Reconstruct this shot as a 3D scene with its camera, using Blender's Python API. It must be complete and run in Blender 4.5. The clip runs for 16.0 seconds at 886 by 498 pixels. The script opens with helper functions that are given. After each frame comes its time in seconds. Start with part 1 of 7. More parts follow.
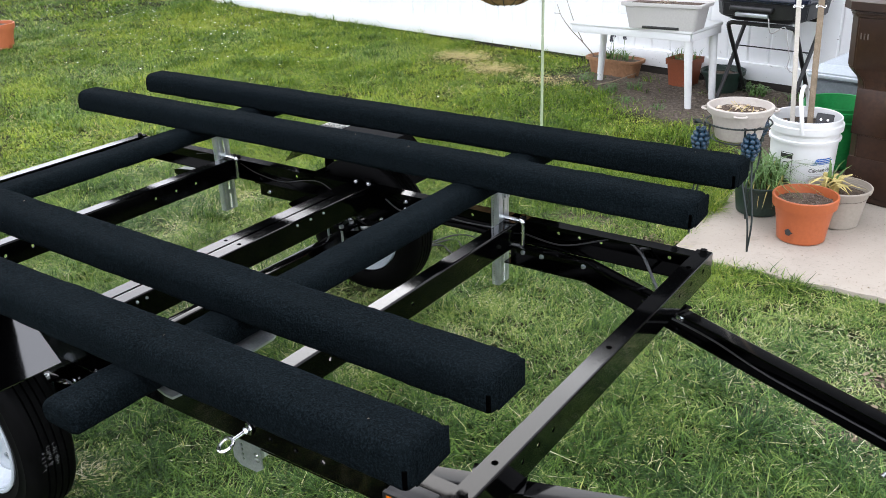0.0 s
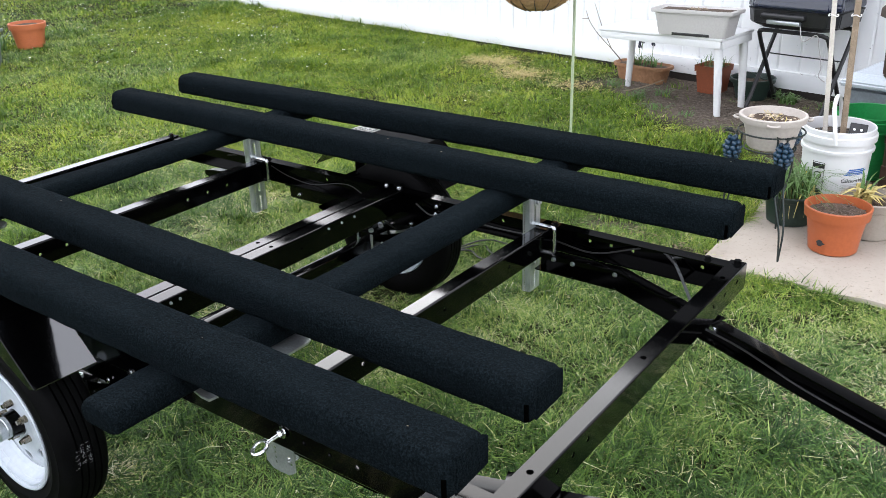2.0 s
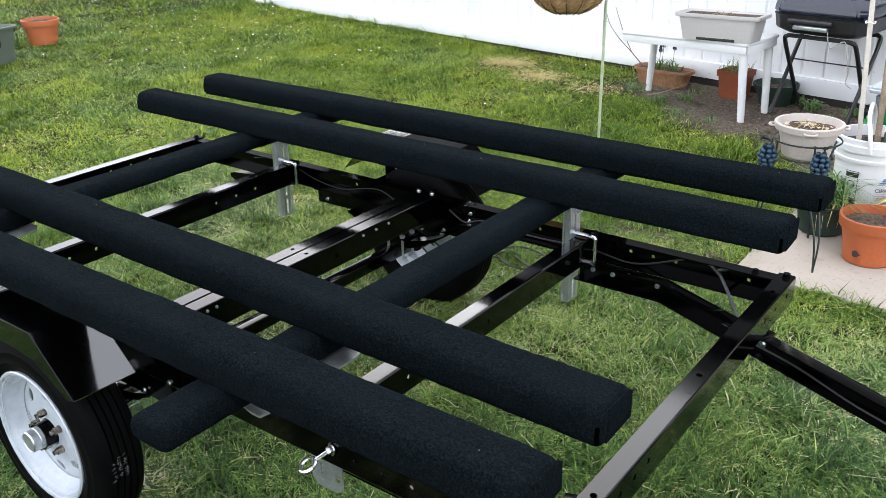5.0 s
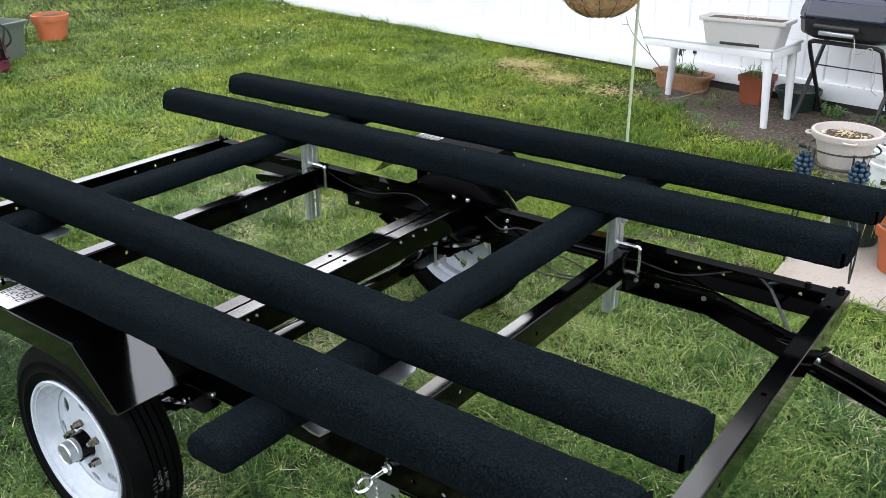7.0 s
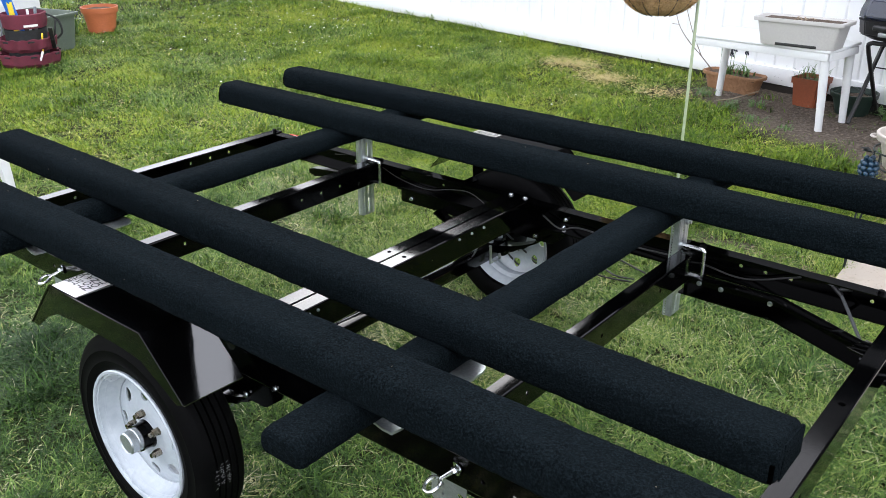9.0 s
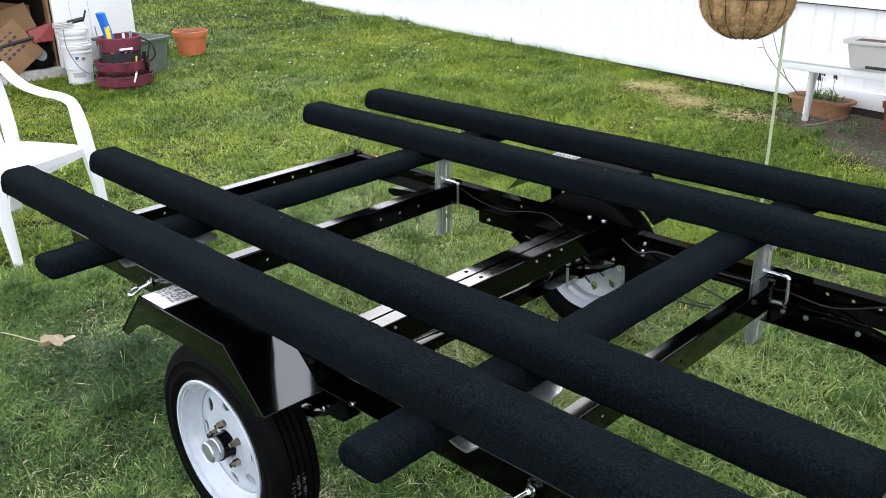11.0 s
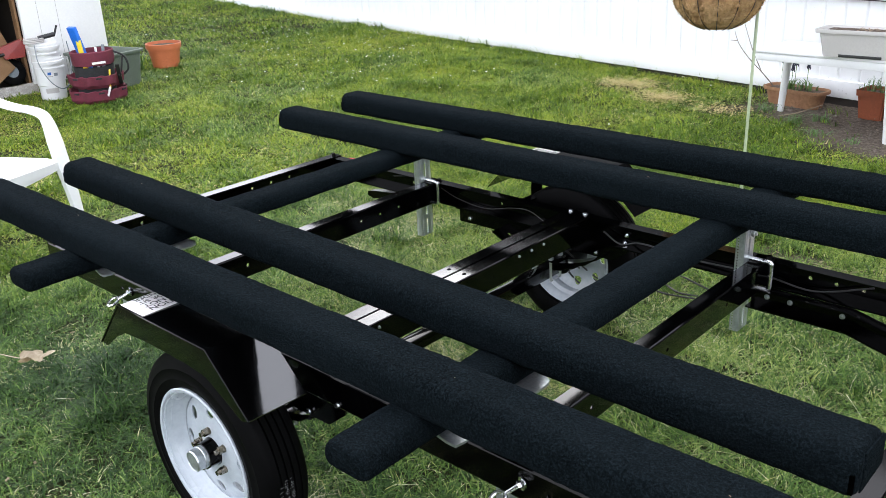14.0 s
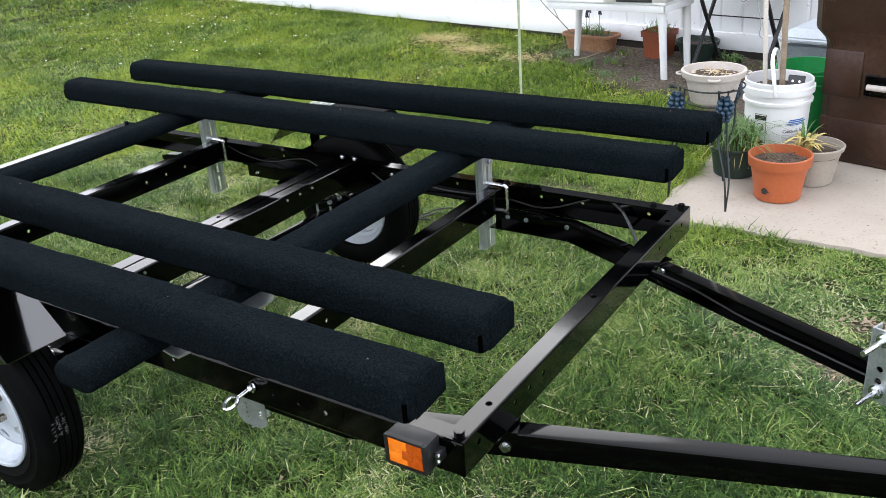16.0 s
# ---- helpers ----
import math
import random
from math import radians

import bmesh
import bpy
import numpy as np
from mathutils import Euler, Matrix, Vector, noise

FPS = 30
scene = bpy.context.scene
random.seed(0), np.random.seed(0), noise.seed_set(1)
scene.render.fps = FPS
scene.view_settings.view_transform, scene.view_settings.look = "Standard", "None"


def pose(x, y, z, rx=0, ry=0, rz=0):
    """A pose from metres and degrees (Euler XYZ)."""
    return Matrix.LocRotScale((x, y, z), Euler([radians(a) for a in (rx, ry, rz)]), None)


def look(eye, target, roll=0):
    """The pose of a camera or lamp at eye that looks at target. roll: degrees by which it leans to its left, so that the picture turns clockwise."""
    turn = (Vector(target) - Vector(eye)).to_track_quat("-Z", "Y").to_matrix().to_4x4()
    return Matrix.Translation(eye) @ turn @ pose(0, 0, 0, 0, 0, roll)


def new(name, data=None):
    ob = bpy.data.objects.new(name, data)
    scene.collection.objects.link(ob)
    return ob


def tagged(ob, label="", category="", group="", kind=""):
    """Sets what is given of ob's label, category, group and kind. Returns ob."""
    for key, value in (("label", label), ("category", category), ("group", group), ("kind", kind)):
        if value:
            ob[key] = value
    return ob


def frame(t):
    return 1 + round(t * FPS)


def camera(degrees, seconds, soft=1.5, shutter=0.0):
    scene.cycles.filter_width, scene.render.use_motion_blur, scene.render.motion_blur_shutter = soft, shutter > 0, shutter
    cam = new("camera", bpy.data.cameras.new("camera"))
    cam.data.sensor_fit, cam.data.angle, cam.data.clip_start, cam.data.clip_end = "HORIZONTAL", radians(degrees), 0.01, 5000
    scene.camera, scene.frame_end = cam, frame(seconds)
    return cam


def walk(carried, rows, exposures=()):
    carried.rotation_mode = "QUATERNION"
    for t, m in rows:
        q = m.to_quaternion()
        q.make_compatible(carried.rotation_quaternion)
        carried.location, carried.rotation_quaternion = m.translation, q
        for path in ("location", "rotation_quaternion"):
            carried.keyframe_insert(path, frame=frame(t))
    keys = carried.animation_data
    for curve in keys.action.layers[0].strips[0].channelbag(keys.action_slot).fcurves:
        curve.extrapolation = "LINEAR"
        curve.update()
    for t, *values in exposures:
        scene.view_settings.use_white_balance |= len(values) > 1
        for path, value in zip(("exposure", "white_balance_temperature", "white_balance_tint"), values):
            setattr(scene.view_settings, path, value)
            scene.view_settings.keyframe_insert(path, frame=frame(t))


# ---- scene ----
EXPOSURE = 1.76
cam = camera(53.3, 16.0, soft=0.5)
PATH = [
    (0, (0.677, -0.981, 1.481), (-0.39, 0.505, 0.673), -2.3),
    (0.5, (0.678, -0.992, 1.485), (-0.386, 0.498, 0.68), -2.1),
    (1, (0.68, -0.992, 1.487), (-0.384, 0.501, 0.687), -2.1),
    (1.5, (0.67, -0.989, 1.485), (-0.4, 0.499, 0.684), -1.8),
    (2, (0.646, -0.997, 1.489), (-0.458, 0.466, 0.688), -1.9),
    (2.5, (0.597, -1.004, 1.492), (-0.49, 0.469, 0.687), -1.8),
    (3, (0.575, -1.004, 1.491), (-0.489, 0.488, 0.69), -2.1),
    (3.5, (0.581, -1.009, 1.497), (-0.488, 0.48, 0.698), -2.3),
    (4, (0.577, -1.009, 1.495), (-0.526, 0.454, 0.694), -2.1),
    (6.5, (0.405, -1.029, 1.493), (-0.687, 0.442, 0.692), -0.5),
    (7, (0.381, -1.035, 1.494), (-0.718, 0.43, 0.691), -0.5),
    (7.5, (0.368, -1.044, 1.499), (-0.766, 0.395, 0.697), -0.4),
    (8, (0.344, -1.059, 1.499), (-0.794, 0.379, 0.701), 0.1),
    (8.5, (0.313, -1.075, 1.488), (-0.822, 0.367, 0.693), -0.0),
    (9, (0.301, -1.065, 1.482), (-0.853, 0.356, 0.675), -0.1),
    (9.2, (0.297, -1.058, 1.493), (-0.896, 0.327, 0.681), -0.4),
    (11.3, (0.304, -1.082, 1.48), (-0.991, 0.244, 0.729), -0.9),
    (11.5, (0.304, -1.076, 1.483), (-0.993, 0.251, 0.738), -0.9),
    (12, (0.3, -1.072, 1.482), (-1.002, 0.262, 0.756), -1.3),
    (12.5, (0.294, -1.074, 1.481), (-1.006, 0.266, 0.763), -1.4),
    (13, (0.284, -1.08, 1.477), (-1.011, 0.268, 0.767), -1.3),
    (13.5, (0.277, -1.088, 1.467), (-1.009, 0.263, 0.745), -1.4),
    (14, (0.3, -1.073, 1.452), (-0.968, 0.282, 0.706), -2.6),
    (14.5, (0.339, -1.058, 1.439), (-0.798, 0.388, 0.654), -3.1),
    (15, (0.453, -1.049, 1.442), (-0.68, 0.395, 0.648), -4.6),
    (15.5, (0.617, -1.041, 1.44), (-0.463, 0.444, 0.647), -4.5),
    (16, (0.728, -1.068, 1.45), (-0.309, 0.427, 0.619), -4.4),
]
walk(cam, [(t, look(eye, target, roll)) for t, eye, target, roll in PATH], [(0, EXPOSURE), (16, EXPOSURE)])

# ---- world and sun: bright overcast sky ----
world = bpy.data.worlds.new("overcast_sky")
scene.world = world
world.use_nodes = True
wn = world.node_tree.nodes
sky = wn.new("ShaderNodeTexSky")
sky.sky_type = 'NISHITA'
sky.sun_disc = False
sky.sun_elevation = radians(40)
sky.sun_rotation = radians(322)
sky.air_density = 1.0
sky.dust_density = 2.0
sky.ozone_density = 1.0
wn["Background"].inputs["Strength"].default_value = 0.15
cloud = wn.new("ShaderNodeMix")
cloud.data_type = 'RGBA'
cloud.inputs["Factor"].default_value = 0.80
cloud.inputs[7].default_value = (6.65, 6.75, 7.35, 1)
world.node_tree.links.new(sky.outputs["Color"], cloud.inputs[6])
world.node_tree.links.new(cloud.outputs[2], wn["Background"].inputs["Color"])

sun_data = bpy.data.lights.new("sun", 'SUN')
sun_data.energy = 0.45
sun_data.angle = radians(34)
sun_data.color = (0.93, 0.97, 1.0)
sun = new("sun", sun_data)
sun.matrix_world = look((-4.72, 6.04, 6.43), (0.0, 0.0, 0.0))


# ---- ground form ----
def ground_z(x, y):
    """Height of the lawn: almost level, rising a little towards the house and the shed."""
    return -0.012 + 0.015 * np.clip(y - 0.5, 0, 8) + 0.008 * np.clip(-x - 3, 0, 12)


def gz(x, y):
    return float(ground_z(x, y))


# ---- materials ----
def mat(name, build):
    m = bpy.data.materials.new(name)
    m.use_nodes = True
    nt = m.node_tree
    bsdf = nt.nodes["Principled BSDF"]
    build(nt, bsdf)
    return m


def noise_node(nt, scale, detail=4.0, rough=0.55, coord="Object"):
    tc = nt.nodes.new("ShaderNodeTexCoord")
    n = nt.nodes.new("ShaderNodeTexNoise")
    n.inputs["Scale"].default_value = scale
    n.inputs["Detail"].default_value = detail
    n.inputs["Roughness"].default_value = rough
    nt.links.new(tc.outputs[coord], n.inputs["Vector"])
    return n.outputs["Fac"]


def ramp(nt, fac, stops):
    r = nt.nodes.new("ShaderNodeValToRGB")
    el = r.color_ramp.elements
    while len(el) < len(stops):
        el.new(0.5)
    for e, (p, c) in zip(el, stops):
        e.position = p
        e.color = (*c, 1) if len(c) == 3 else c
    nt.links.new(fac, r.inputs["Fac"])
    return r.outputs["Color"]


def mix(nt, fac, a, b):
    m = nt.nodes.new("ShaderNodeMix")
    m.data_type = 'RGBA'
    for sock, v in ((m.inputs["Factor"], fac), (m.inputs[6], a), (m.inputs[7], b)):
        if hasattr(v, "is_linked"):
            nt.links.new(v, sock)
        elif isinstance(v, tuple):
            sock.default_value = (*v, 1)
        else:
            sock.default_value = v
    return m.outputs[2]


def bump(nt, bsdf, fac, strength, dist):
    b = nt.nodes.new("ShaderNodeBump")
    b.inputs["Strength"].default_value = strength
    b.inputs["Distance"].default_value = dist
    nt.links.new(fac, b.inputs["Height"])
    nt.links.new(b.outputs["Normal"], bsdf.inputs["Normal"])


def simple(name, lo, hi, rough, scale=8.0, metal=0.0, fine=90.0, bump_d=0.0004, bump_s=0.3, rough_var=0.12, coat=0.0, spec=0.5, speck=0.93):
    """Two-scale mottled surface between two colours."""
    def build(nt, b):
        f1 = noise_node(nt, scale)
        f2 = noise_node(nt, fine, 3.0)
        col = ramp(nt, f1, [(0.3, lo), (0.72, hi)])
        dark = tuple(c * speck for c in lo)
        thin = ramp(nt, f2, [(0.35, (1, 1, 1)), (0.75, (0, 0, 0))])
        col = mix(nt, thin, dark, col)
        nt.links.new(col, b.inputs["Base Color"])
        rr = nt.nodes.new("ShaderNodeMapRange")
        rr.inputs["To Min"].default_value = max(0.02, rough - rough_var)
        rr.inputs["To Max"].default_value = min(1.0, rough + rough_var)
        nt.links.new(f1, rr.inputs["Value"])
        nt.links.new(rr.outputs["Result"], b.inputs["Roughness"])
        b.inputs["Metallic"].default_value = metal
        b.inputs["Specular IOR Level"].default_value = spec
        b.inputs["Coat Weight"].default_value = coat
        b.inputs["Coat Roughness"].default_value = 0.08
        if bump_d:
            bump(nt, b, f2, bump_s, bump_d)
    return mat(name, build)


def build_paint(nt, b, coat=0.0, spec=0.15):
    dust = noise_node(nt, 26, 6, 0.7)
    big = noise_node(nt, 3.0)
    col = ramp(nt, dust, [(0.5, (0.0004, 0.0004, 0.0005)), (0.80, (0.0016, 0.0016, 0.0017))])
    nt.links.new(col, b.inputs["Base Color"])
    rr = nt.nodes.new("ShaderNodeMapRange")
    rr.inputs["To Min"].default_value = 0.07
    rr.inputs["To Max"].default_value = 0.13
    nt.links.new(big, rr.inputs["Value"])
    nt.links.new(rr.outputs["Result"], b.inputs["Roughness"])
    b.inputs["Coat Weight"].default_value = coat
    b.inputs["Coat Roughness"].default_value = 0.07 if coat < 0.8 else 0.05
    if not coat:
        # clear powder coat, glossiest at a grazing view
        lw = nt.nodes.new("ShaderNodeLayerWeight")
        lw.inputs["Blend"].default_value = 0.5
        gl = nt.nodes.new("ShaderNodeMapRange")
        gl.inputs["From Min"].default_value = 0.45
        gl.inputs["From Max"].default_value = 0.62
        gl.inputs["To Max"].default_value = 0.55
        nt.links.new(lw.outputs["Facing"], gl.inputs["Value"])
        nt.links.new(gl.outputs["Result"], b.inputs["Coat Weight"])
    b.inputs["Specular IOR Level"].default_value = spec
    bump(nt, b, noise_node(nt, 130, 2), 0.06, 0.0006)


black_paint = mat("black_frame_paint", build_paint)
fender_paint = mat("gloss_black_fender_paint", lambda nt, b: build_paint(nt, b, 0.9, 0.7))


def build_carpet(nt, b):
    pile = noise_node(nt, 240, 4, 0.7)
    lumps = noise_node(nt, 95, 3, 0.6)
    wear = noise_node(nt, 5, 4)
    col = ramp(nt, lumps, [(0.3, (0.0016, 0.0026, 0.0032)), (0.72, (0.0037, 0.0059, 0.0071))])
    col = mix(nt, ramp(nt, wear, [(0.45, (0, 0, 0)), (0.8, (0.6, 0.6, 0.6))]), col, (0.0054, 0.0083, 0.0100))
    # pile ridges lightened: the relief's highlights are painted into the colour
    col = mix(nt, ramp(nt, pile, [(0.46, (0, 0, 0)), (0.66, (1, 1, 1))]), col, (0.0102, 0.0150, 0.0180))
    nt.links.new(col, b.inputs["Base Color"])
    b.inputs["Roughness"].default_value = 0.75
    b.inputs["Specular IOR Level"].default_value = 0.006
    b.inputs["Sheen Weight"].default_value = 0.004
    b.inputs["Sheen Roughness"].default_value = 0.5
    b.inputs["Sheen Tint"].default_value = (0.75, 0.86, 1.0, 1)
    add = nt.nodes.new("ShaderNodeMath")
    add.operation = 'MULTIPLY_ADD'
    add.inputs[1].default_value = 0.8
    nt.links.new(lumps, add.inputs[0])
    nt.links.new(pile, add.inputs[2])
    bump(nt, b, add.outputs[0], 1.0, 0.008)


carpet = mat("black_marine_carpet", build_carpet)
zinc = simple("galvanised_steel", (0.42, 0.45, 0.47), (0.62, 0.65, 0.67), 0.36, 40, 0.85, 200)
brass = simple("brass_nut", (0.20, 0.165, 0.11), (0.46, 0.43, 0.38), 0.25, 40, 1.0, 200)
bright_zinc = simple("bright_zinc_plate", (0.6, 0.62, 0.63), (0.8, 0.81, 0.8), 0.22, 40, 1.0, 200)
rubber = simple("tyre_rubber", (0.0006, 0.0006, 0.0007), (0.0026, 0.0026, 0.0028), 0.62, 14, 0, 120, 0.0006, spec=0.05)
rim_white = simple("white_rim_enamel", (0.38, 0.42, 0.46), (0.43, 0.465, 0.50), 0.26, 6, 0, 60, 0.0002, 0.1, 0.06, 0.3)
black_plastic = simple("black_plastic", (0.005, 0.005, 0.006), (0.013, 0.013, 0.013), 0.45, 20)
label_white = simple("white_label", (0.76, 0.75, 0.74), (0.84, 0.83, 0.82), 0.35, 12, bump_d=0, speck=0.99)
pale_timber = simple("bleached_timber", (0.50, 0.46, 0.40), (0.62, 0.58, 0.52), 0.75, 18, 0, 140, 0.0006)
door_white = simple("white_door_paint", (0.78, 0.78, 0.77), (0.84, 0.84, 0.83), 0.45, 3, 0, 60, 0.0004, speck=0.99)
stained_timber = simple("brown_stained_timber", (0.22, 0.12, 0.055), (0.34, 0.20, 0.10), 0.75, 18, 0, 140, 0.0006)
ink = simple("black_ink", (0.012, 0.012, 0.012), (0.03, 0.03, 0.03), 0.5, 30, bump_d=0)
worn_print = simple("worn_pale_print", (0.06, 0.06, 0.06), (0.24, 0.24, 0.235), 0.7, 60, bump_d=0)
hole_black = simple("dark_hole", (0.0004, 0.0004, 0.0004), (0.001, 0.001, 0.001), 0.95, 30, bump_d=0, spec=0.0)
blue_ink = simple("blue_ink", (0.01, 0.09, 0.35), (0.02, 0.13, 0.45), 0.4, 30, bump_d=0)
yellow_ink = simple("yellow_ink", (0.75, 0.55, 0.03), (0.85, 0.65, 0.05), 0.4, 30, bump_d=0)
white_plastic = simple("white_plastic", (0.66, 0.665, 0.665), (0.71, 0.71, 0.705), 0.38, 4, 0, 70, 0.0001, speck=0.99)
greige = simple("greige_plastic", (0.27, 0.235, 0.195), (0.32, 0.285, 0.240), 0.5, 6, bump_d=0.0001, speck=0.985)
off_white_pot = simple("off_white_pot", (0.40, 0.36, 0.32), (0.50, 0.455, 0.41), 0.45, 5, bump_d=0.0001, speck=0.99)
trough_grey = simple("pale_grey_trough", (0.40, 0.385, 0.365), (0.45, 0.435, 0.415), 0.5, 5, bump_d=0.0001, speck=0.99)
terracotta = simple("orange_terracotta_plastic", (0.34, 0.082, 0.024), (0.41, 0.100, 0.031), 0.45, 5, 0, 90, 0.0001, speck=0.985)
red_terracotta = simple("red_brown_pot", (0.22, 0.055, 0.020), (0.29, 0.075, 0.030), 0.5, 8)
pot_orange = simple("bright_orange_plastic", (0.50, 0.14, 0.055), (0.60, 0.18, 0.075), 0.5, 8)
old_terracotta = simple("weathered_terracotta", (0.20, 0.095, 0.042), (0.32, 0.17, 0.085), 0.75, 9, 0, 60, 0.001)
dark_green = simple("dark_green_plastic", (0.008, 0.022, 0.016), (0.02, 0.04, 0.03), 0.45, 10)
bright_green = simple("bright_green_plastic", (0.01, 0.22, 0.05), (0.02, 0.30, 0.08), 0.4, 8)
tote_grey = simple("blue_grey_tote", (0.15, 0.17, 0.19), (0.22, 0.25, 0.27), 0.5, 6)
lid_grey = simple("pale_tote_lid", (0.36, 0.40, 0.43), (0.46, 0.50, 0.53), 0.5, 6)
planter_green = simple("grey_green_planter", (0.10, 0.125, 0.10), (0.155, 0.185, 0.148), 0.55, 7)
bin_brown = simple("brown_bin_plastic", (0.020, 0.0085, 0.0045), (0.052, 0.023, 0.012), 0.42, 4, 0, 50, 0.0008, 0.4, spec=0.40)
faded_paint = simple("faded_bin_paint", (0.05, 0.035, 0.027), (0.13, 0.10, 0.085), 0.7, 40, bump_d=0)
navy_enamel = simple("navy_enamel", (0.006, 0.009, 0.022), (0.012, 0.017, 0.035), 0.18, 9, 0, 90, 0.0002, 0.1, 0.08, 0.3)
green_iron = simple("dark_green_iron", (0.003, 0.009, 0.008), (0.008, 0.018, 0.016), 0.5, 30)
grape_blue = simple("grape_blue_enamel", (0.005, 0.024, 0.050), (0.016, 0.052, 0.090), 0.35, 40)
pole_metal = simple("pale_green_pole", (0.32, 0.38, 0.24), (0.45, 0.50, 0.34), 0.45, 20)
wire_dark = simple("dark_wire", (0.02, 0.03, 0.025), (0.05, 0.05, 0.045), 0.5, 30, 0.4)
grey_loom = simple("grey_cable_loom", (0.05, 0.055, 0.06), (0.09, 0.095, 0.10), 0.5, 40)
amber = simple("amber_lens", (0.75, 0.17, 0.01), (0.95, 0.28, 0.02), 0.12, 60, 0, 240, 0.001, 0.6)
deep_amber = simple("deep_amber_lens", (0.36, 0.055, 0.004), (0.52, 0.10, 0.008), 0.15, 80, 0, 260, 0.001, 0.6)
red_lens = simple("red_lens", (0.5, 0.03, 0.01), (0.62, 0.05, 0.02), 0.15, 60)
burgundy = simple("burgundy_canvas", (0.105, 0.014, 0.028), (0.18, 0.028, 0.048), 0.85, 14, 0, 300, 0.0012, 0.6)
black_canvas = simple("black_canvas", (0.012, 0.012, 0.013), (0.03, 0.03, 0.03), 0.9, 14)
blue_tool = simple("blue_anodised_level", (0.01, 0.12, 0.55), (0.02, 0.17, 0.65), 0.3, 10)
cardboard = simple("brown_cardboard", (0.17, 0.093, 0.040), (0.26, 0.15, 0.072), 0.85, 5, 0, 160, 0.0005)
red_paint = simple("red_barrow_paint", (0.16, 0.012, 0.009), (0.24, 0.022, 0.013), 0.4, 8)
wood_grey = simple("weathered_stake_wood", (0.20, 0.15, 0.10), (0.36, 0.28, 0.20), 0.8, 25, 0, 180, 0.0008)
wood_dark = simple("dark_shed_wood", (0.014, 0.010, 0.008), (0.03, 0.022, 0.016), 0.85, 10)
chip_paint = simple("flaking_white_paint", (0.34, 0.31, 0.28), (0.70, 0.69, 0.66), 0.7, 28, 0, 90, 0.001)
dry_leaf = simple("dry_leaf", (0.40, 0.32, 0.22), (0.66, 0.57, 0.44), 0.8, 50)
yellow_leaf = simple("yellowed_leaf", (0.42, 0.33, 0.10), (0.62, 0.52, 0.22), 0.6, 40)
green_leaf = simple("green_leaf", (0.06, 0.13, 0.025), (0.13, 0.23, 0.06), 0.5, 40)
muscari = simple("dark_flower_spike", (0.012, 0.014, 0.03), (0.03, 0.03, 0.06), 0.6, 90)
petal_white = simple("white_petal", (0.72, 0.72, 0.68), (0.84, 0.84, 0.8), 0.6, 60)
twig_mat = simple("grey_twig", (0.10, 0.07, 0.055), (0.18, 0.14, 0.11), 0.8, 60)


def build_skirt(nt, b):
    f = noise_node(nt, 2.2, 5)
    flakes = noise_node(nt, 22, 6, 0.8)
    tc = nt.nodes.new("ShaderNodeTexCoord")
    sep = nt.nodes.new("ShaderNodeSeparateXYZ")
    nt.links.new(tc.outputs["Object"], sep.inputs[0])
    # paint has flaked off along one weathered stretch of the lower panels
    near = nt.nodes.new("ShaderNodeMapRange")
    near.inputs["From Min"].default_value = -1.2
    near.inputs["From Max"].default_value = -0.1
    nt.links.new(sep.outputs["X"], near.inputs["Value"])
    mul = nt.nodes.new("ShaderNodeMath")
    mul.operation = 'MULTIPLY'
    nt.links.new(near.outputs["Result"], mul.inputs[0])
    nt.links.new(ramp(nt, flakes, [(0.635, (0, 0, 0)), (0.66, (1, 1, 1))]), mul.inputs[1])
    col = ramp(nt, f, [(0.3, (0.72, 0.73, 0.735)), (0.7, (0.79, 0.795, 0.795))])
    col = mix(nt, mul.outputs[0], col, (0.13, 0.12, 0.11))
    nt.links.new(col, b.inputs["Base Color"])
    b.inputs["Roughness"].default_value = 0.5
    bump(nt, b, flakes, 0.15, 0.001)


skirt_mat = mat("white_vinyl_skirting", build_skirt)


def build_concrete(nt, b):
    big = noise_node(nt, 1.6, 5)
    pit = noise_node(nt, 70, 4, 0.7)
    stain = noise_node(nt, 9, 5, 0.7)
    col = ramp(nt, big, [(0.3, (0.29, 0.25, 0.205)), (0.7, (0.39, 0.345, 0.29))])
    col = mix(nt, ramp(nt, stain, [(0.56, (0, 0, 0)), (0.75, (0.7, 0.7, 0.7))]), col, (0.22, 0.19, 0.15))
    col = mix(nt, ramp(nt, pit, [(0.58, (0, 0, 0)), (0.70, (0.8, 0.8, 0.8))]), col, (0.19, 0.16, 0.13))
    nt.links.new(col, b.inputs["Base Color"])
    b.inputs["Roughness"].default_value = 0.9
    bump(nt, b, pit, 0.5, 0.003)


concrete = mat("pitted_concrete", build_concrete)


def build_soil(nt, b):
    f = noise_node(nt, 38, 6, 0.7)
    chips = noise_node(nt, 120, 3, 0.8)
    col = ramp(nt, f, [(0.3, (0.03, 0.02, 0.014)), (0.7, (0.11, 0.075, 0.05))])
    col = mix(nt, ramp(nt, chips, [(0.62, (0, 0, 0)), (0.70, (1, 1, 1))]), col, (0.34, 0.26, 0.18))
    nt.links.new(col, b.inputs["Base Color"])
    b.inputs["Roughness"].default_value = 0.95
    bump(nt, b, f, 1.0, 0.012)


soil = mat("dark_potting_soil", build_soil)


